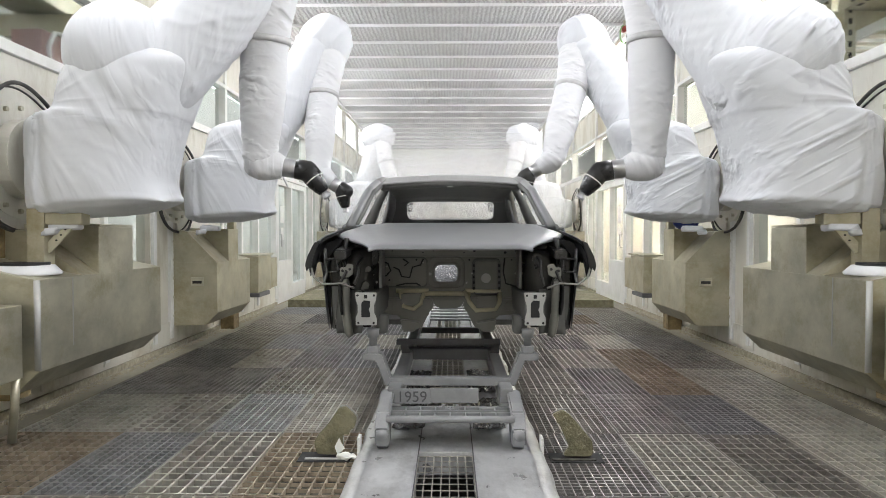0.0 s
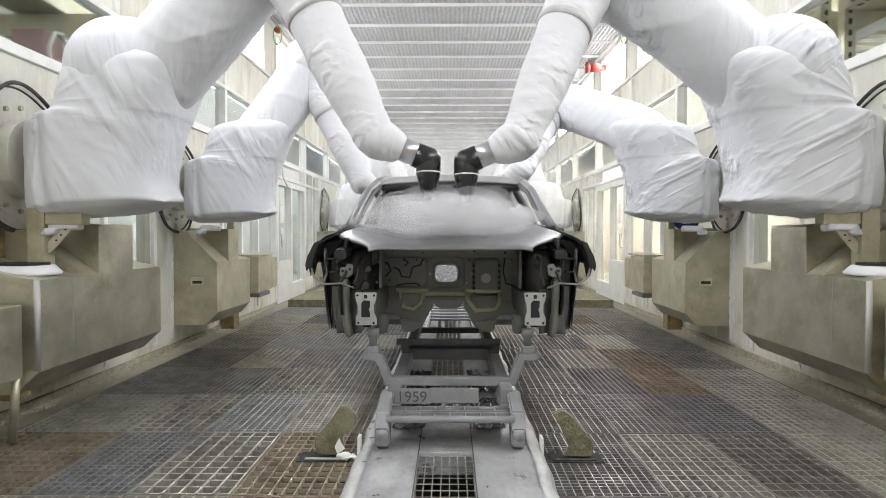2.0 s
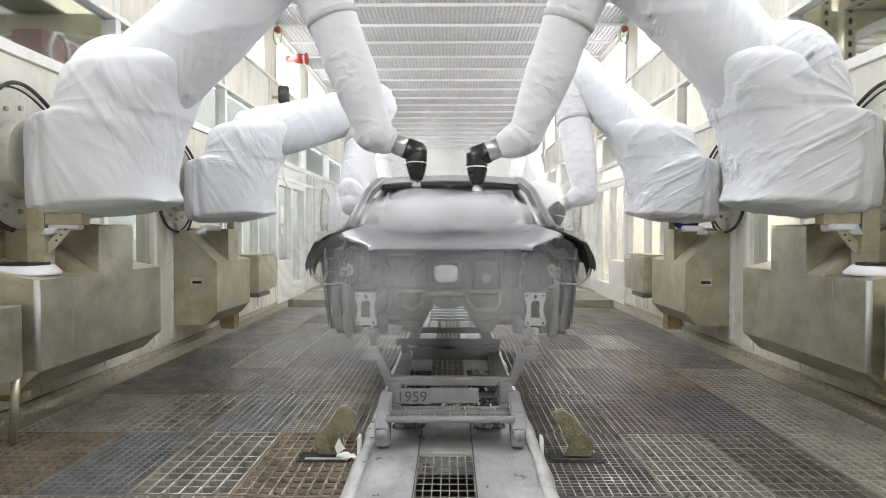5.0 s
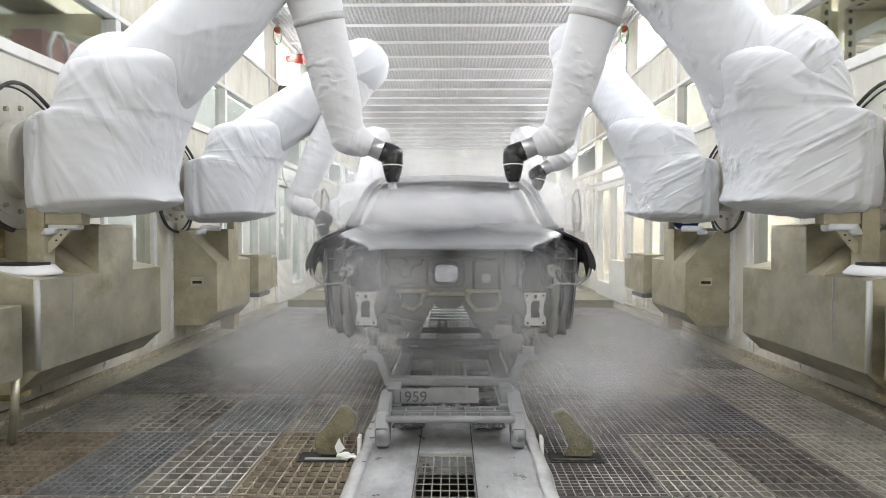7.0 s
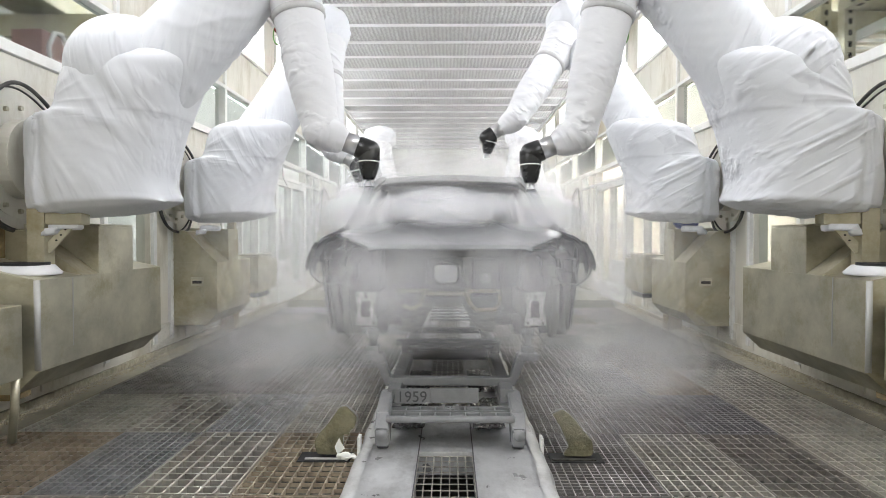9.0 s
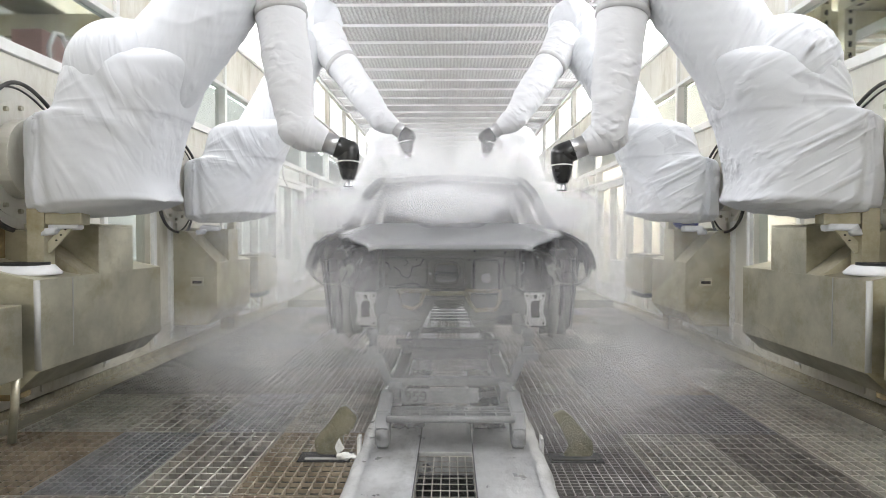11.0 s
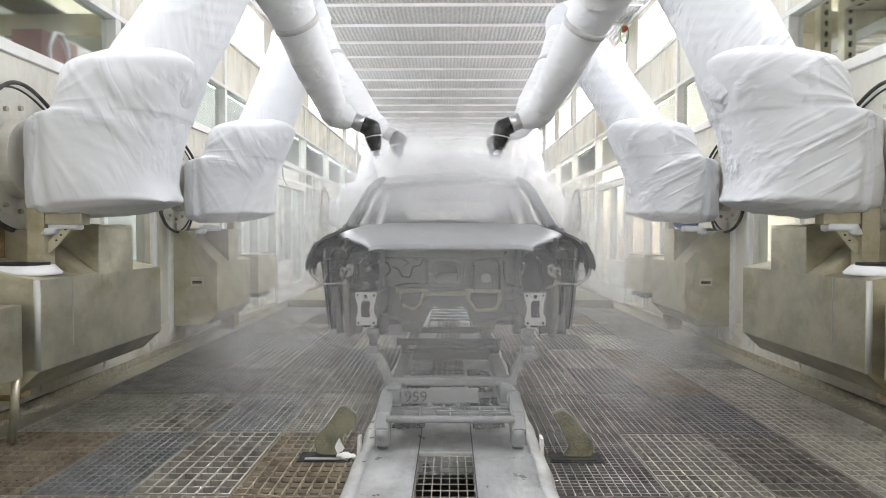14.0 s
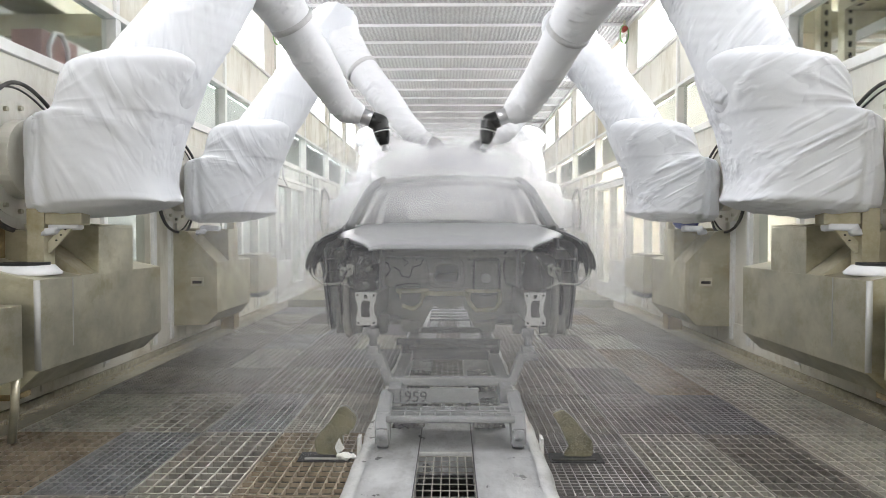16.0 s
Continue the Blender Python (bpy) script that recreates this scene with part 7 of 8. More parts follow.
    walk(robot_r1["spray_head"], [
        (0, swing((-1.882, 0.450, 1.705), (-2.042, 0.450, 1.495))),
        (0.5, swing((-1.989, 0.150, 1.698), (-2.149, 0.150, 1.488))),
        (1, swing((-2.342, -0.250, 1.660), (-2.502, -0.250, 1.450))),
        (1.5, swing((-2.735, -0.450, 1.647), (-2.755, -0.450, 1.387))),
        (2, swing((-2.904, -0.500, 1.677), (-2.904, -0.520, 1.417))),
        (2.5, swing((-2.895, -0.150, 1.755), (-2.895, -0.170, 1.495))),
        (3, swing((-2.894, 0.050, 1.778), (-2.894, 0.030, 1.518))),
        (3.5, swing((-2.836, 0.050, 1.766), (-2.836, 0.030, 1.506))),
        (4, swing((-2.840, 0.050, 1.774), (-2.840, 0.030, 1.514))),
        (6.5, swing((-2.625, 0.350, 1.808), (-2.625, 0.330, 1.548))),
        (7, swing((-2.538, 0.350, 1.821), (-2.538, 0.330, 1.561))),
        (7.5, swing((-2.511, 0.200, 1.803), (-2.511, 0.180, 1.543))),
        (8, swing((-2.456, -0.200, 1.694), (-2.456, -0.220, 1.434))),
        (8.5, swing((-2.453, -0.050, 1.767), (-2.453, -0.070, 1.507))),
        (9, swing((-2.448, 0.050, 1.790), (-2.448, 0.030, 1.530))),
        (11.5, swing((-2.210, 0.050, 1.786), (-2.210, 0.030, 1.526))),
        (12, swing((-2.229, 0.150, 1.798), (-2.229, 0.130, 1.538))),
        (12.5, swing((-2.278, 0.250, 1.797), (-2.278, 0.230, 1.537))),
        (13, swing((-2.341, 0.650, 1.887), (-2.341, 0.630, 1.627))),
        (13.5, swing((-2.338, 1.050, 2.060), (-2.388, 1.050, 1.810))),
        (14, swing((-2.538, 1.350, 2.173), (-2.588, 1.350, 1.923))),
        (14.5, swing((-2.870, 1.550, 2.246), (-2.920, 1.550, 1.996))),
        (15, swing((-2.523, 1.550, 2.236), (-2.573, 1.550, 1.986))),
        (15.5, swing((-2.265, 1.450, 2.189), (-2.315, 1.450, 1.939))),
        (16, swing((-2.648, 1.450, 2.240), (-2.698, 1.450, 1.990))),
    ])
    walk(robot_l2["elbow_cover"], [
        (0, swing((1.518, 0.245, 3.159), (1.615, 0.196, 3.327))),
        (0.5, swing((1.449, 0.259, 3.139), (1.536, 0.210, 3.312))),
        (1, swing((1.404, 0.304, 3.151), (1.483, 0.264, 3.330))),
        (1.5, swing((1.436, 0.272, 3.117), (1.523, 0.224, 3.290))),
        (2, swing((1.368, 0.202, 2.909), (1.459, 0.123, 3.069))),
        (2.5, swing((1.461, 0.428, 2.895), (1.580, 0.411, 3.055))),
        (3, swing((1.633, 0.746, 2.825), (1.779, 0.809, 2.947))),
        (3.5, swing((1.782, 0.922, 2.719), (1.939, 1.014, 2.801))),
        (4, swing((1.780, 0.964, 2.668), (1.937, 1.065, 2.740))),
        (6.5, swing((1.998, 0.048, 2.655), (2.172, -0.032, 2.714))),
        (7, swing((1.874, 0.040, 2.904), (2.025, -0.041, 3.008))),
        (7.5, swing((1.696, 0.338, 3.026), (1.831, 0.307, 3.170))),
        (8, swing((1.589, 0.606, 3.124), (1.702, 0.630, 3.287))),
        (8.5, swing((1.549, 0.509, 3.234), (1.647, 0.513, 3.408))),
        (9, swing((1.481, 0.433, 3.321), (1.562, 0.422, 3.503))),
        (11.5, swing((1.416, 0.347, 3.374), (1.483, 0.322, 3.561))),
        (12, swing((1.425, 0.305, 3.360), (1.494, 0.272, 3.545))),
        (12.5, swing((1.456, 0.284, 3.354), (1.530, 0.247, 3.536))),
        (13, swing((1.431, 0.279, 3.353), (1.501, 0.241, 3.536))),
        (13.5, swing((1.334, 0.362, 3.407), (1.386, 0.339, 3.599))),
        (14, swing((1.317, 0.320, 3.394), (1.367, 0.289, 3.585))),
        (14.5, swing((1.461, 0.258, 3.345), (1.536, 0.217, 3.526))),
        (15, swing((1.559, 0.169, 3.288), (1.650, 0.112, 3.457))),
        (15.5, swing((1.440, 0.358, 3.351), (1.513, 0.334, 3.536))),
        (16, swing((1.581, 0.311, 3.307), (1.677, 0.279, 3.480))),
    ])
    walk(robot_l2["lower_arm"], [
        (0, swing(joint(1), (1.615, 0.196, 3.327))),
        (0.5, swing(joint(1), (1.536, 0.210, 3.312))),
        (1, swing(joint(1), (1.483, 0.264, 3.330))),
        (1.5, swing(joint(1), (1.523, 0.224, 3.290))),
        (2, swing(joint(1), (1.459, 0.123, 3.069))),
        (2.5, swing(joint(1), (1.580, 0.411, 3.055))),
        (3, swing(joint(1), (1.779, 0.809, 2.947))),
        (3.5, swing(joint(1), (1.939, 1.014, 2.801))),
        (4, swing(joint(1), (1.937, 1.065, 2.740))),
        (6.5, swing(joint(1), (2.172, -0.032, 2.714))),
        (7, swing(joint(1), (2.025, -0.041, 3.008))),
        (7.5, swing(joint(1), (1.831, 0.307, 3.170))),
        (8, swing(joint(1), (1.702, 0.630, 3.287))),
        (8.5, swing(joint(1), (1.647, 0.513, 3.408))),
        (9, swing(joint(1), (1.562, 0.422, 3.503))),
        (11.5, swing(joint(1), (1.483, 0.322, 3.561))),
        (12, swing(joint(1), (1.494, 0.272, 3.545))),
        (12.5, swing(joint(1), (1.530, 0.247, 3.536))),
        (13, swing(joint(1), (1.501, 0.241, 3.536))),
        (13.5, swing(joint(1), (1.386, 0.339, 3.599))),
        (14, swing(joint(1), (1.367, 0.289, 3.585))),
        (14.5, swing(joint(1), (1.536, 0.217, 3.526))),
        (15, swing(joint(1), (1.650, 0.112, 3.457))),
        (15.5, swing(joint(1), (1.513, 0.334, 3.536))),
        (16, swing(joint(1), (1.677, 0.279, 3.480))),
    ])
    walk(robot_l2["forearm"], [
        (0, reach((1.615, 0.196, 3.327), (1.607, -0.150, 1.868))),
        (0.5, reach((1.536, 0.210, 3.312), (1.667, -0.150, 1.868))),
        (1, reach((1.483, 0.264, 3.330), (1.798, -0.150, 1.928))),
        (1.5, reach((1.523, 0.224, 3.290), (1.905, -0.150, 1.898))),
        (2, reach((1.459, 0.123, 3.069), (2.054, -0.150, 1.809))),
        (2.5, reach((1.580, 0.411, 3.055), (2.173, -0.150, 1.809))),
        (3, reach((1.779, 0.809, 2.947), (2.232, -0.150, 1.839))),
        (3.5, reach((1.939, 1.014, 2.801), (2.262, -0.150, 1.868))),
        (4, reach((1.937, 1.065, 2.740), (2.262, -0.150, 1.868))),
        (6.5, reach((2.172, -0.032, 2.714), (1.310, -0.150, 1.392))),
        (7, reach((2.025, -0.041, 3.008), (1.387, -0.150, 1.571))),
        (7.5, reach((1.831, 0.307, 3.170), (1.518, -0.150, 1.779))),
        (8, reach((1.702, 0.630, 3.287), (1.815, -0.150, 2.005))),
        (8.5, reach((1.647, 0.513, 3.408), (1.815, -0.150, 2.077))),
        (9, reach((1.562, 0.422, 3.503), (1.756, -0.150, 2.136))),
        (11.5, reach((1.483, 0.322, 3.561), (2.381, -0.150, 2.464))),
        (12, reach((1.494, 0.272, 3.545), (2.440, -0.150, 2.464))),
        (12.5, reach((1.530, 0.247, 3.536), (2.500, -0.150, 2.464))),
        (13, reach((1.501, 0.241, 3.536), (2.440, -0.150, 2.434))),
        (13.5, reach((1.386, 0.339, 3.599), (2.083, -0.150, 2.374))),
        (14, reach((1.367, 0.289, 3.585), (2.173, -0.150, 2.404))),
        (14.5, reach((1.536, 0.217, 3.526), (2.500, -0.150, 2.434))),
        (15, reach((1.650, 0.112, 3.457), (2.708, -0.150, 2.404))),
        (15.5, reach((1.513, 0.334, 3.536), (2.321, -0.150, 2.374))),
        (16, reach((1.677, 0.279, 3.480), (2.560, -0.150, 2.345))),
    ])
    walk(robot_l2["wrist"], [
        (0, swing((1.607, -0.150, 1.868), (1.857, -0.150, 1.708))),
        (0.5, swing((1.667, -0.150, 1.868), (1.917, -0.150, 1.708))),
        (1, swing((1.798, -0.150, 1.928), (2.048, -0.150, 1.768))),
        (1.5, swing((1.905, -0.150, 1.898), (2.155, -0.150, 1.738))),
        (2, swing((2.054, -0.150, 1.809), (2.304, -0.150, 1.649))),
        (2.5, swing((2.173, -0.150, 1.809), (2.423, -0.150, 1.649))),
        (3, swing((2.232, -0.150, 1.839), (2.482, -0.150, 1.679))),
        (3.5, swing((2.262, -0.150, 1.868), (2.512, -0.150, 1.708))),
        (4, swing((2.262, -0.150, 1.868), (2.512, -0.150, 1.708))),
        (6.5, swing((1.310, -0.150, 1.392), (1.560, -0.150, 1.232))),
        (7, swing((1.387, -0.150, 1.571), (1.637, -0.150, 1.411))),
        (7.5, swing((1.518, -0.150, 1.779), (1.768, -0.150, 1.619))),
        (8, swing((1.815, -0.150, 2.005), (2.065, -0.150, 1.845))),
        (8.5, swing((1.815, -0.150, 2.077), (2.065, -0.150, 1.917))),
        (9, swing((1.756, -0.150, 2.136), (2.006, -0.150, 1.976))),
        (11.5, swing((2.381, -0.150, 2.464), (2.631, -0.150, 2.304))),
        (12, swing((2.440, -0.150, 2.464), (2.690, -0.150, 2.304))),
        (12.5, swing((2.500, -0.150, 2.464), (2.750, -0.150, 2.304))),
        (13, swing((2.440, -0.150, 2.434), (2.690, -0.150, 2.274))),
        (13.5, swing((2.083, -0.150, 2.374), (2.333, -0.150, 2.214))),
        (14, swing((2.173, -0.150, 2.404), (2.423, -0.150, 2.244))),
        (14.5, swing((2.500, -0.150, 2.434), (2.750, -0.150, 2.274))),
        (15, swing((2.708, -0.150, 2.404), (2.958, -0.150, 2.244))),
        (15.5, swing((2.321, -0.150, 2.374), (2.571, -0.150, 2.214))),
        (16, swing((2.560, -0.150, 2.345), (2.810, -0.150, 2.185))),
    ])
    walk(robot_l2["spray_head"], [
        (0, swing((1.857, -0.150, 1.708), (1.907, -0.150, 1.458))),
        (0.5, swing((1.917, -0.150, 1.708), (1.967, -0.150, 1.458))),
        (1, swing((2.048, -0.150, 1.768), (2.098, -0.150, 1.518))),
        (1.5, swing((2.155, -0.150, 1.738), (2.205, -0.150, 1.488))),
        (2, swing((2.304, -0.150, 1.649), (2.354, -0.150, 1.399))),
        (2.5, swing((2.423, -0.150, 1.649), (2.473, -0.150, 1.399))),
        (3, swing((2.482, -0.150, 1.679), (2.532, -0.150, 1.429))),
        (3.5, swing((2.512, -0.150, 1.708), (2.562, -0.150, 1.458))),
        (4, swing((2.512, -0.150, 1.708), (2.562, -0.150, 1.458))),
        (6.5, swing((1.560, -0.150, 1.232), (1.610, -0.150, 0.982))),
        (7, swing((1.637, -0.150, 1.411), (1.687, -0.150, 1.161))),
        (7.5, swing((1.768, -0.150, 1.619), (1.818, -0.150, 1.369))),
        (8, swing((2.065, -0.150, 1.845), (2.115, -0.150, 1.595))),
        (8.5, swing((2.065, -0.150, 1.917), (2.115, -0.150, 1.667))),
        (9, swing((2.006, -0.150, 1.976), (2.056, -0.150, 1.726))),
        (11.5, swing((2.631, -0.150, 2.304), (2.681, -0.150, 2.054))),
        (12, swing((2.690, -0.150, 2.304), (2.740, -0.150, 2.054))),
        (12.5, swing((2.750, -0.150, 2.304), (2.800, -0.150, 2.054))),
        (13, swing((2.690, -0.150, 2.274), (2.740, -0.150, 2.024))),
        (13.5, swing((2.333, -0.150, 2.214), (2.383, -0.150, 1.964))),
        (14, swing((2.423, -0.150, 2.244), (2.473, -0.150, 1.994))),
        (14.5, swing((2.750, -0.150, 2.274), (2.800, -0.150, 2.024))),
        (15, swing((2.958, -0.150, 2.244), (3.008, -0.150, 1.994))),
        (15.5, swing((2.571, -0.150, 2.214), (2.621, -0.150, 1.964))),
        (16, swing((2.810, -0.150, 2.185), (2.860, -0.150, 1.935))),
    ])
    walk(robot_r2["elbow_cover"], [
        (0, swing((-1.431, 0.404, 3.177), (-1.514, 0.386, 3.358))),
        (0.5, swing((-1.551, 0.481, 3.117), (-1.660, 0.479, 3.285))),
        (1, swing((-1.698, 0.568, 3.086), (-1.829, 0.584, 3.236))),
        (1.5, swing((-1.772, 0.654, 2.942), (-1.923, 0.688, 3.069))),
        (2, swing((-1.616, 0.883, 2.741), (-1.758, 0.980, 2.843))),
        (2.5, swing((-1.666, 0.918, 2.719), (-1.813, 1.018, 2.810))),
        (3, swing((-1.601, 0.726, 2.848), (-1.741, 0.785, 2.978))),
        (3.5, swing((-1.575, 0.212, 2.906), (-1.703, 0.145, 3.044))),
        (4, swing((-1.681, 0.203, 2.852), (-1.828, 0.138, 2.971))),
        (6.5, swing((-1.437, 0.523, 3.101), (-1.529, 0.531, 3.279))),
        (7, swing((-1.482, 0.565, 3.168), (-1.575, 0.581, 3.344))),
        (7.5, swing((-1.534, 0.568, 3.223), (-1.630, 0.583, 3.398))),
        (8, swing((-1.534, 0.719, 3.267), (-1.625, 0.761, 3.440))),
        (8.5, swing((-1.548, 0.627, 3.324), (-1.638, 0.651, 3.501))),
        (9, swing((-1.542, 0.489, 3.391), (-1.627, 0.489, 3.572))),
        (11.5, swing((-1.519, 0.464, 3.384), (-1.602, 0.460, 3.566))),
        (12, swing((-1.578, 0.434, 3.373), (-1.670, 0.424, 3.551))),
        (12.5, swing((-1.566, 0.359, 3.349), (-1.657, 0.336, 3.526))),
        (13, swing((-1.527, 0.424, 3.371), (-1.612, 0.412, 3.552))),
        (13.5, swing((-1.515, 0.496, 3.367), (-1.598, 0.497, 3.549))),
        (14, swing((-1.540, 0.501, 3.369), (-1.627, 0.503, 3.549))),
        (14.5, swing((-1.588, 0.387, 3.331), (-1.684, 0.369, 3.506))),
        (15, swing((-1.540, 0.501, 3.369), (-1.627, 0.503, 3.549))),
        (15.5, swing((-1.507, 0.540, 3.353), (-1.590, 0.549, 3.535))),
        (16, swing((-1.585, 0.407, 3.311), (-1.682, 0.392, 3.485))),
    ])
    walk(robot_r2["lower_arm"], [
        (0, swing(joint(-1), (-1.514, 0.386, 3.358))),
        (0.5, swing(joint(-1), (-1.660, 0.479, 3.285))),
        (1, swing(joint(-1), (-1.829, 0.584, 3.236))),
        (1.5, swing(joint(-1), (-1.923, 0.688, 3.069))),
        (2, swing(joint(-1), (-1.758, 0.980, 2.843))),
        (2.5, swing(joint(-1), (-1.813, 1.018, 2.810))),
        (3, swing(joint(-1), (-1.741, 0.785, 2.978))),
        (3.5, swing(joint(-1), (-1.703, 0.145, 3.044))),
        (4, swing(joint(-1), (-1.828, 0.138, 2.971))),
        (6.5, swing(joint(-1), (-1.529, 0.531, 3.279))),
        (7, swing(joint(-1), (-1.575, 0.581, 3.344))),
        (7.5, swing(joint(-1), (-1.630, 0.583, 3.398))),
        (8, swing(joint(-1), (-1.625, 0.761, 3.440))),
        (8.5, swing(joint(-1), (-1.638, 0.651, 3.501))),
        (9, swing(joint(-1), (-1.627, 0.489, 3.572))),
        (11.5, swing(joint(-1), (-1.602, 0.460, 3.566))),
        (12, swing(joint(-1), (-1.670, 0.424, 3.551))),
        (12.5, swing(joint(-1), (-1.657, 0.336, 3.526))),
        (13, swing(joint(-1), (-1.612, 0.412, 3.552))),
        (13.5, swing(joint(-1), (-1.598, 0.497, 3.549))),
        (14, swing(joint(-1), (-1.627, 0.503, 3.549))),
        (14.5, swing(joint(-1), (-1.684, 0.369, 3.506))),
        (15, swing(joint(-1), (-1.627, 0.503, 3.549))),
        (15.5, swing(joint(-1), (-1.590, 0.549, 3.535))),
        (16, swing(joint(-1), (-1.682, 0.392, 3.485))),
    ])
    walk(robot_r2["forearm"], [
        (0, reach((-1.514, 0.386, 3.358), (-1.929, -0.150, 2.017))),
        (0.5, reach((-1.660, 0.479, 3.285), (-2.167, -0.150, 2.017))),
        (1, reach((-1.829, 0.584, 3.236), (-2.435, -0.150, 2.077))),
        (1.5, reach((-1.923, 0.688, 3.069), (-2.435, -0.150, 1.928))),
        (2, reach((-1.758, 0.980, 2.843), (-2.256, -0.150, 1.898))),
        (2.5, reach((-1.813, 1.018, 2.810), (-2.196, -0.150, 1.868))),
        (3, reach((-1.741, 0.785, 2.978), (-1.958, -0.150, 1.779))),
        (3.5, reach((-1.703, 0.145, 3.044), (-1.601, -0.150, 1.630))),
        (4, reach((-1.828, 0.138, 2.971), (-1.494, -0.150, 1.589))),
        (6.5, reach((-1.529, 0.531, 3.279), (-1.810, -0.150, 1.958))),
        (7, reach((-1.575, 0.581, 3.344), (-1.810, -0.150, 2.047))),
        (7.5, reach((-1.630, 0.583, 3.398), (-1.827, -0.150, 2.106))),
        (8, reach((-1.625, 0.761, 3.440), (-1.929, -0.150, 2.303))),
        (8.5, reach((-1.638, 0.651, 3.501), (-2.107, -0.150, 2.345))),
        (9, reach((-1.627, 0.489, 3.572), (-2.327, -0.150, 2.434))),
        (11.5, reach((-1.602, 0.460, 3.566), (-2.345, -0.150, 2.434))),
        (12, reach((-1.670, 0.424, 3.551), (-2.464, -0.150, 2.434))),
        (12.5, reach((-1.657, 0.336, 3.526), (-2.554, -0.150, 2.434))),
        (13, reach((-1.612, 0.412, 3.552), (-2.375, -0.150, 2.404))),
        (13.5, reach((-1.598, 0.497, 3.549), (-2.179, -0.150, 2.345))),
        (14, reach((-1.627, 0.503, 3.549), (-2.256, -0.150, 2.374))),
        (14.5, reach((-1.684, 0.369, 3.506), (-2.464, -0.150, 2.345))),
        (15, reach((-1.627, 0.503, 3.549), (-2.256, -0.150, 2.374))),
        (15.5, reach((-1.590, 0.549, 3.535), (-2.137, -0.150, 2.345))),
        (16, reach((-1.682, 0.392, 3.485), (-2.435, -0.150, 2.315))),
    ])
    walk(robot_r2["wrist"], [
        (0, swing((-1.929, -0.150, 2.017), (-2.179, -0.150, 1.857))),
        (0.5, swing((-2.167, -0.150, 2.017), (-2.417, -0.150, 1.857))),
        (1, swing((-2.435, -0.150, 2.077), (-2.685, -0.150, 1.917))),
        (1.5, swing((-2.435, -0.150, 1.928), (-2.685, -0.150, 1.768))),
        (2, swing((-2.256, -0.150, 1.898), (-2.506, -0.150, 1.738))),
        (2.5, swing((-2.196, -0.150, 1.868), (-2.446, -0.150, 1.708))),
        (3, swing((-1.958, -0.150, 1.779), (-2.208, -0.150, 1.619))),
        (3.5, swing((-1.601, -0.150, 1.630), (-1.851, -0.150, 1.470))),
        (4, swing((-1.494, -0.150, 1.589), (-1.744, -0.150, 1.429))),
        (6.5, swing((-1.810, -0.150, 1.958), (-2.060, -0.150, 1.798))),
        (7, swing((-1.810, -0.150, 2.047), (-2.060, -0.150, 1.887))),
        (7.5, swing((-1.827, -0.150, 2.106), (-2.077, -0.150, 1.946))),
        (8, swing((-1.929, -0.150, 2.303), (-2.179, -0.150, 2.143))),
        (8.5, swing((-2.107, -0.150, 2.345), (-2.357, -0.150, 2.185))),
        (9, swing((-2.327, -0.150, 2.434), (-2.577, -0.150, 2.274))),
        (11.5, swing((-2.345, -0.150, 2.434), (-2.595, -0.150, 2.274))),
        (12, swing((-2.464, -0.150, 2.434), (-2.714, -0.150, 2.274))),
        (12.5, swing((-2.554, -0.150, 2.434), (-2.804, -0.150, 2.274))),
        (13, swing((-2.375, -0.150, 2.404), (-2.625, -0.150, 2.244))),
        (13.5, swing((-2.179, -0.150, 2.345), (-2.429, -0.150, 2.185))),
        (14, swing((-2.256, -0.150, 2.374), (-2.506, -0.150, 2.214))),
        (14.5, swing((-2.464, -0.150, 2.345), (-2.714, -0.150, 2.185))),
        (15, swing((-2.256, -0.150, 2.374), (-2.506, -0.150, 2.214))),
        (15.5, swing((-2.137, -0.150, 2.345), (-2.387, -0.150, 2.185))),
        (16, swing((-2.435, -0.150, 2.315), (-2.685, -0.150, 2.155))),
    ])
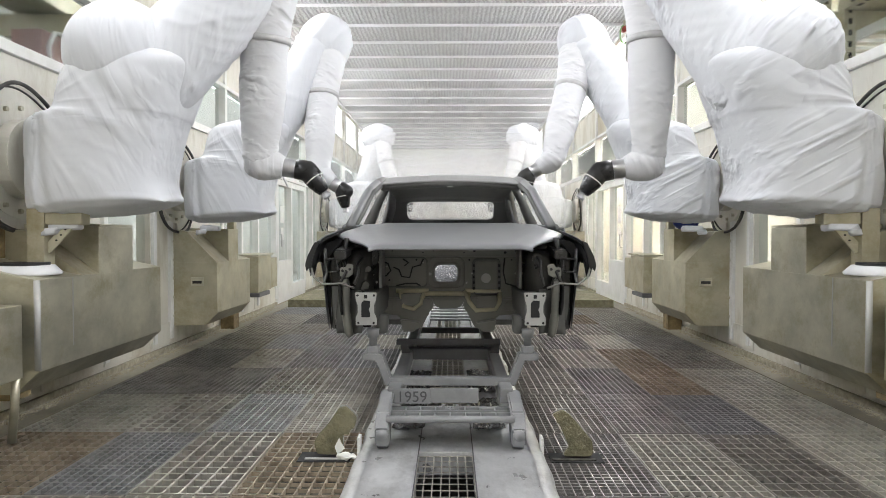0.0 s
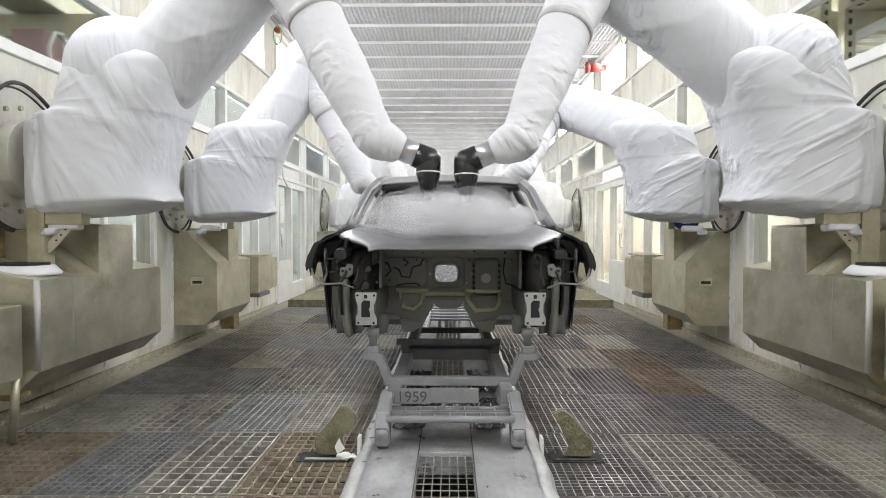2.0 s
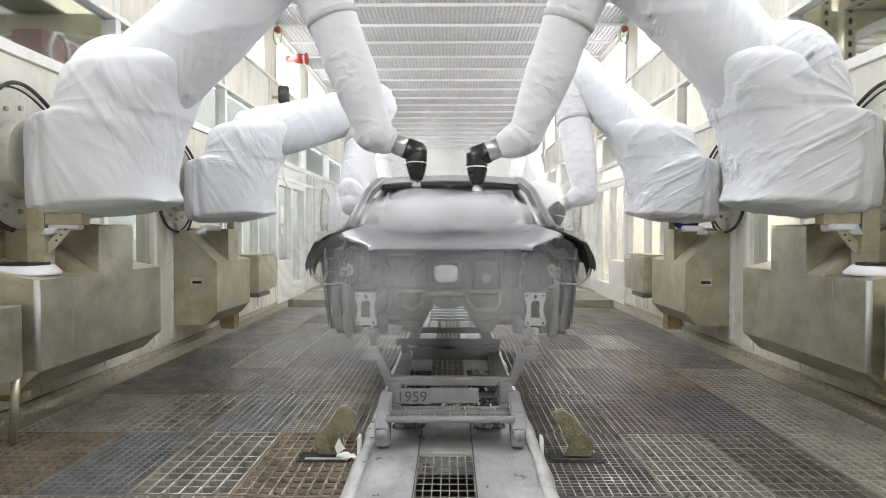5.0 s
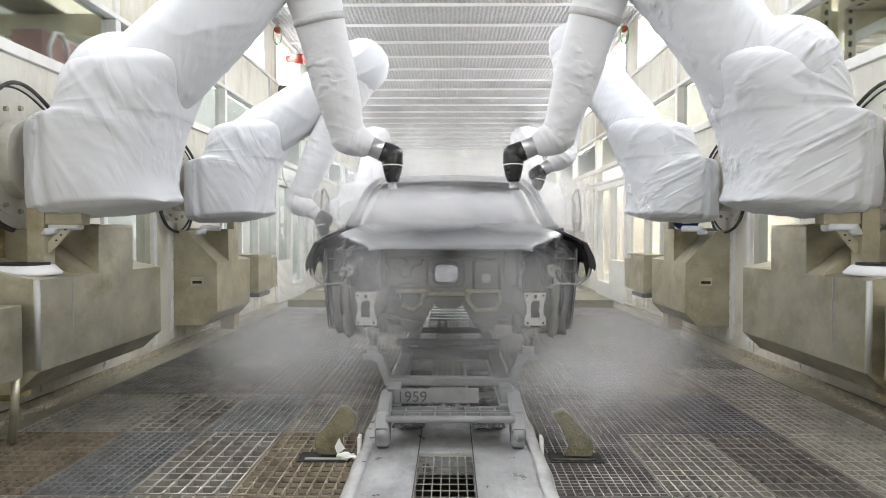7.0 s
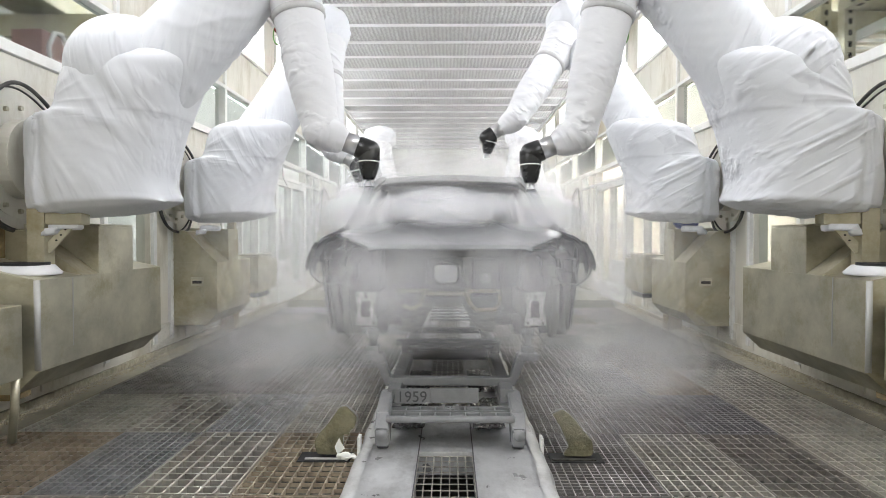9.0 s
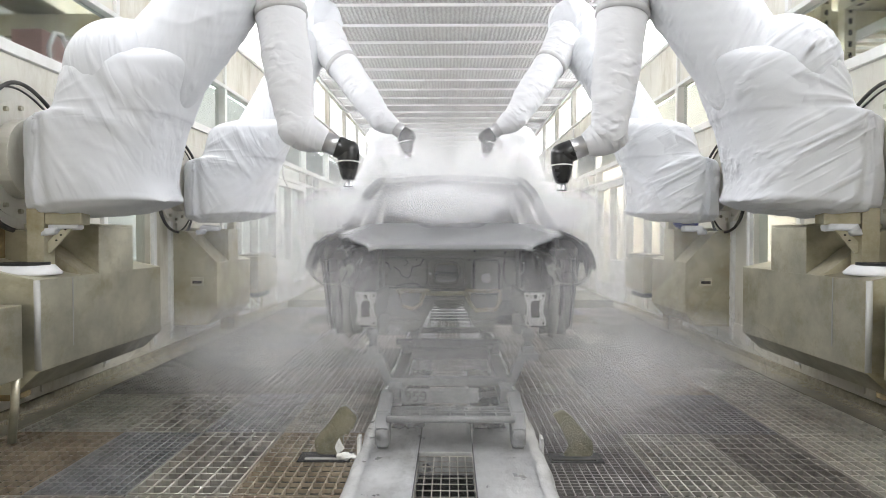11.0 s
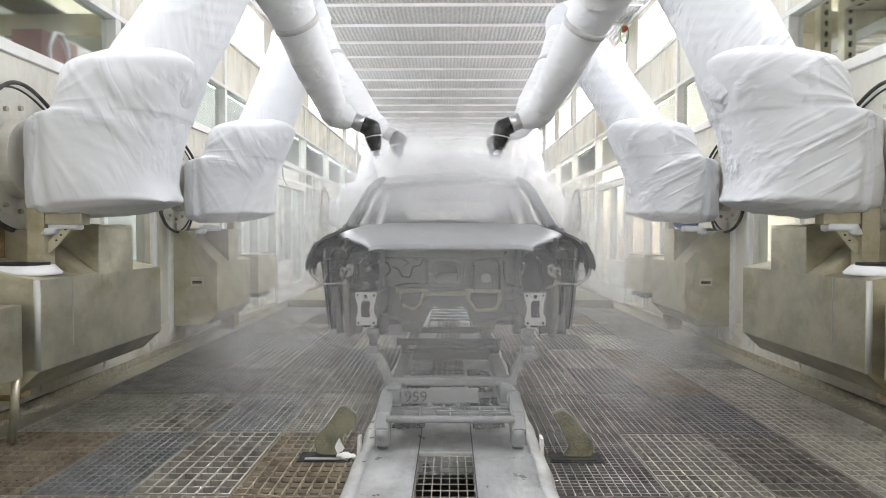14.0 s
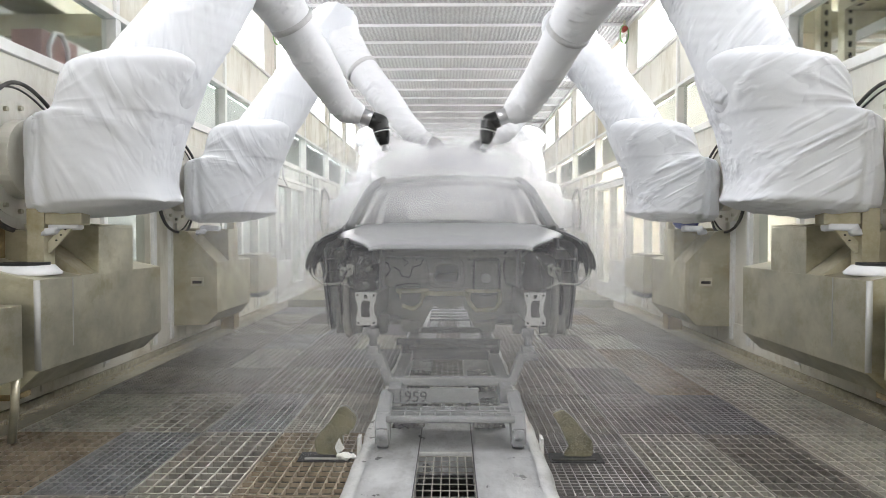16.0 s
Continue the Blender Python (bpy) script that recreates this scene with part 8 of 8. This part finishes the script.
    walk(robot_r2["spray_head"], [
        (0, swing((-2.179, -0.150, 1.857), (-2.229, -0.150, 1.607))),
        (0.5, swing((-2.417, -0.150, 1.857), (-2.467, -0.150, 1.607))),
        (1, swing((-2.685, -0.150, 1.917), (-2.735, -0.150, 1.667))),
        (1.5, swing((-2.685, -0.150, 1.768), (-2.735, -0.150, 1.518))),
        (2, swing((-2.506, -0.150, 1.738), (-2.556, -0.150, 1.488))),
        (2.5, swing((-2.446, -0.150, 1.708), (-2.496, -0.150, 1.458))),
        (3, swing((-2.208, -0.150, 1.619), (-2.258, -0.150, 1.369))),
        (3.5, swing((-1.851, -0.150, 1.470), (-1.901, -0.150, 1.220))),
        (4, swing((-1.744, -0.150, 1.429), (-1.794, -0.150, 1.179))),
        (6.5, swing((-2.060, -0.150, 1.798), (-2.110, -0.150, 1.548))),
        (7, swing((-2.060, -0.150, 1.887), (-2.110, -0.150, 1.637))),
        (7.5, swing((-2.077, -0.150, 1.946), (-2.127, -0.150, 1.696))),
        (8, swing((-2.179, -0.150, 2.143), (-2.229, -0.150, 1.893))),
        (8.5, swing((-2.357, -0.150, 2.185), (-2.407, -0.150, 1.935))),
        (9, swing((-2.577, -0.150, 2.274), (-2.627, -0.150, 2.024))),
        (11.5, swing((-2.595, -0.150, 2.274), (-2.645, -0.150, 2.024))),
        (12, swing((-2.714, -0.150, 2.274), (-2.764, -0.150, 2.024))),
        (12.5, swing((-2.804, -0.150, 2.274), (-2.854, -0.150, 2.024))),
        (13, swing((-2.625, -0.150, 2.244), (-2.675, -0.150, 1.994))),
        (13.5, swing((-2.429, -0.150, 2.185), (-2.479, -0.150, 1.935))),
        (14, swing((-2.506, -0.150, 2.214), (-2.556, -0.150, 1.964))),
        (14.5, swing((-2.714, -0.150, 2.185), (-2.764, -0.150, 1.935))),
        (15, swing((-2.506, -0.150, 2.214), (-2.556, -0.150, 1.964))),
        (15.5, swing((-2.387, -0.150, 2.185), (-2.437, -0.150, 1.935))),
        (16, swing((-2.685, -0.150, 2.155), (-2.735, -0.150, 1.905))),
    ])

motions()
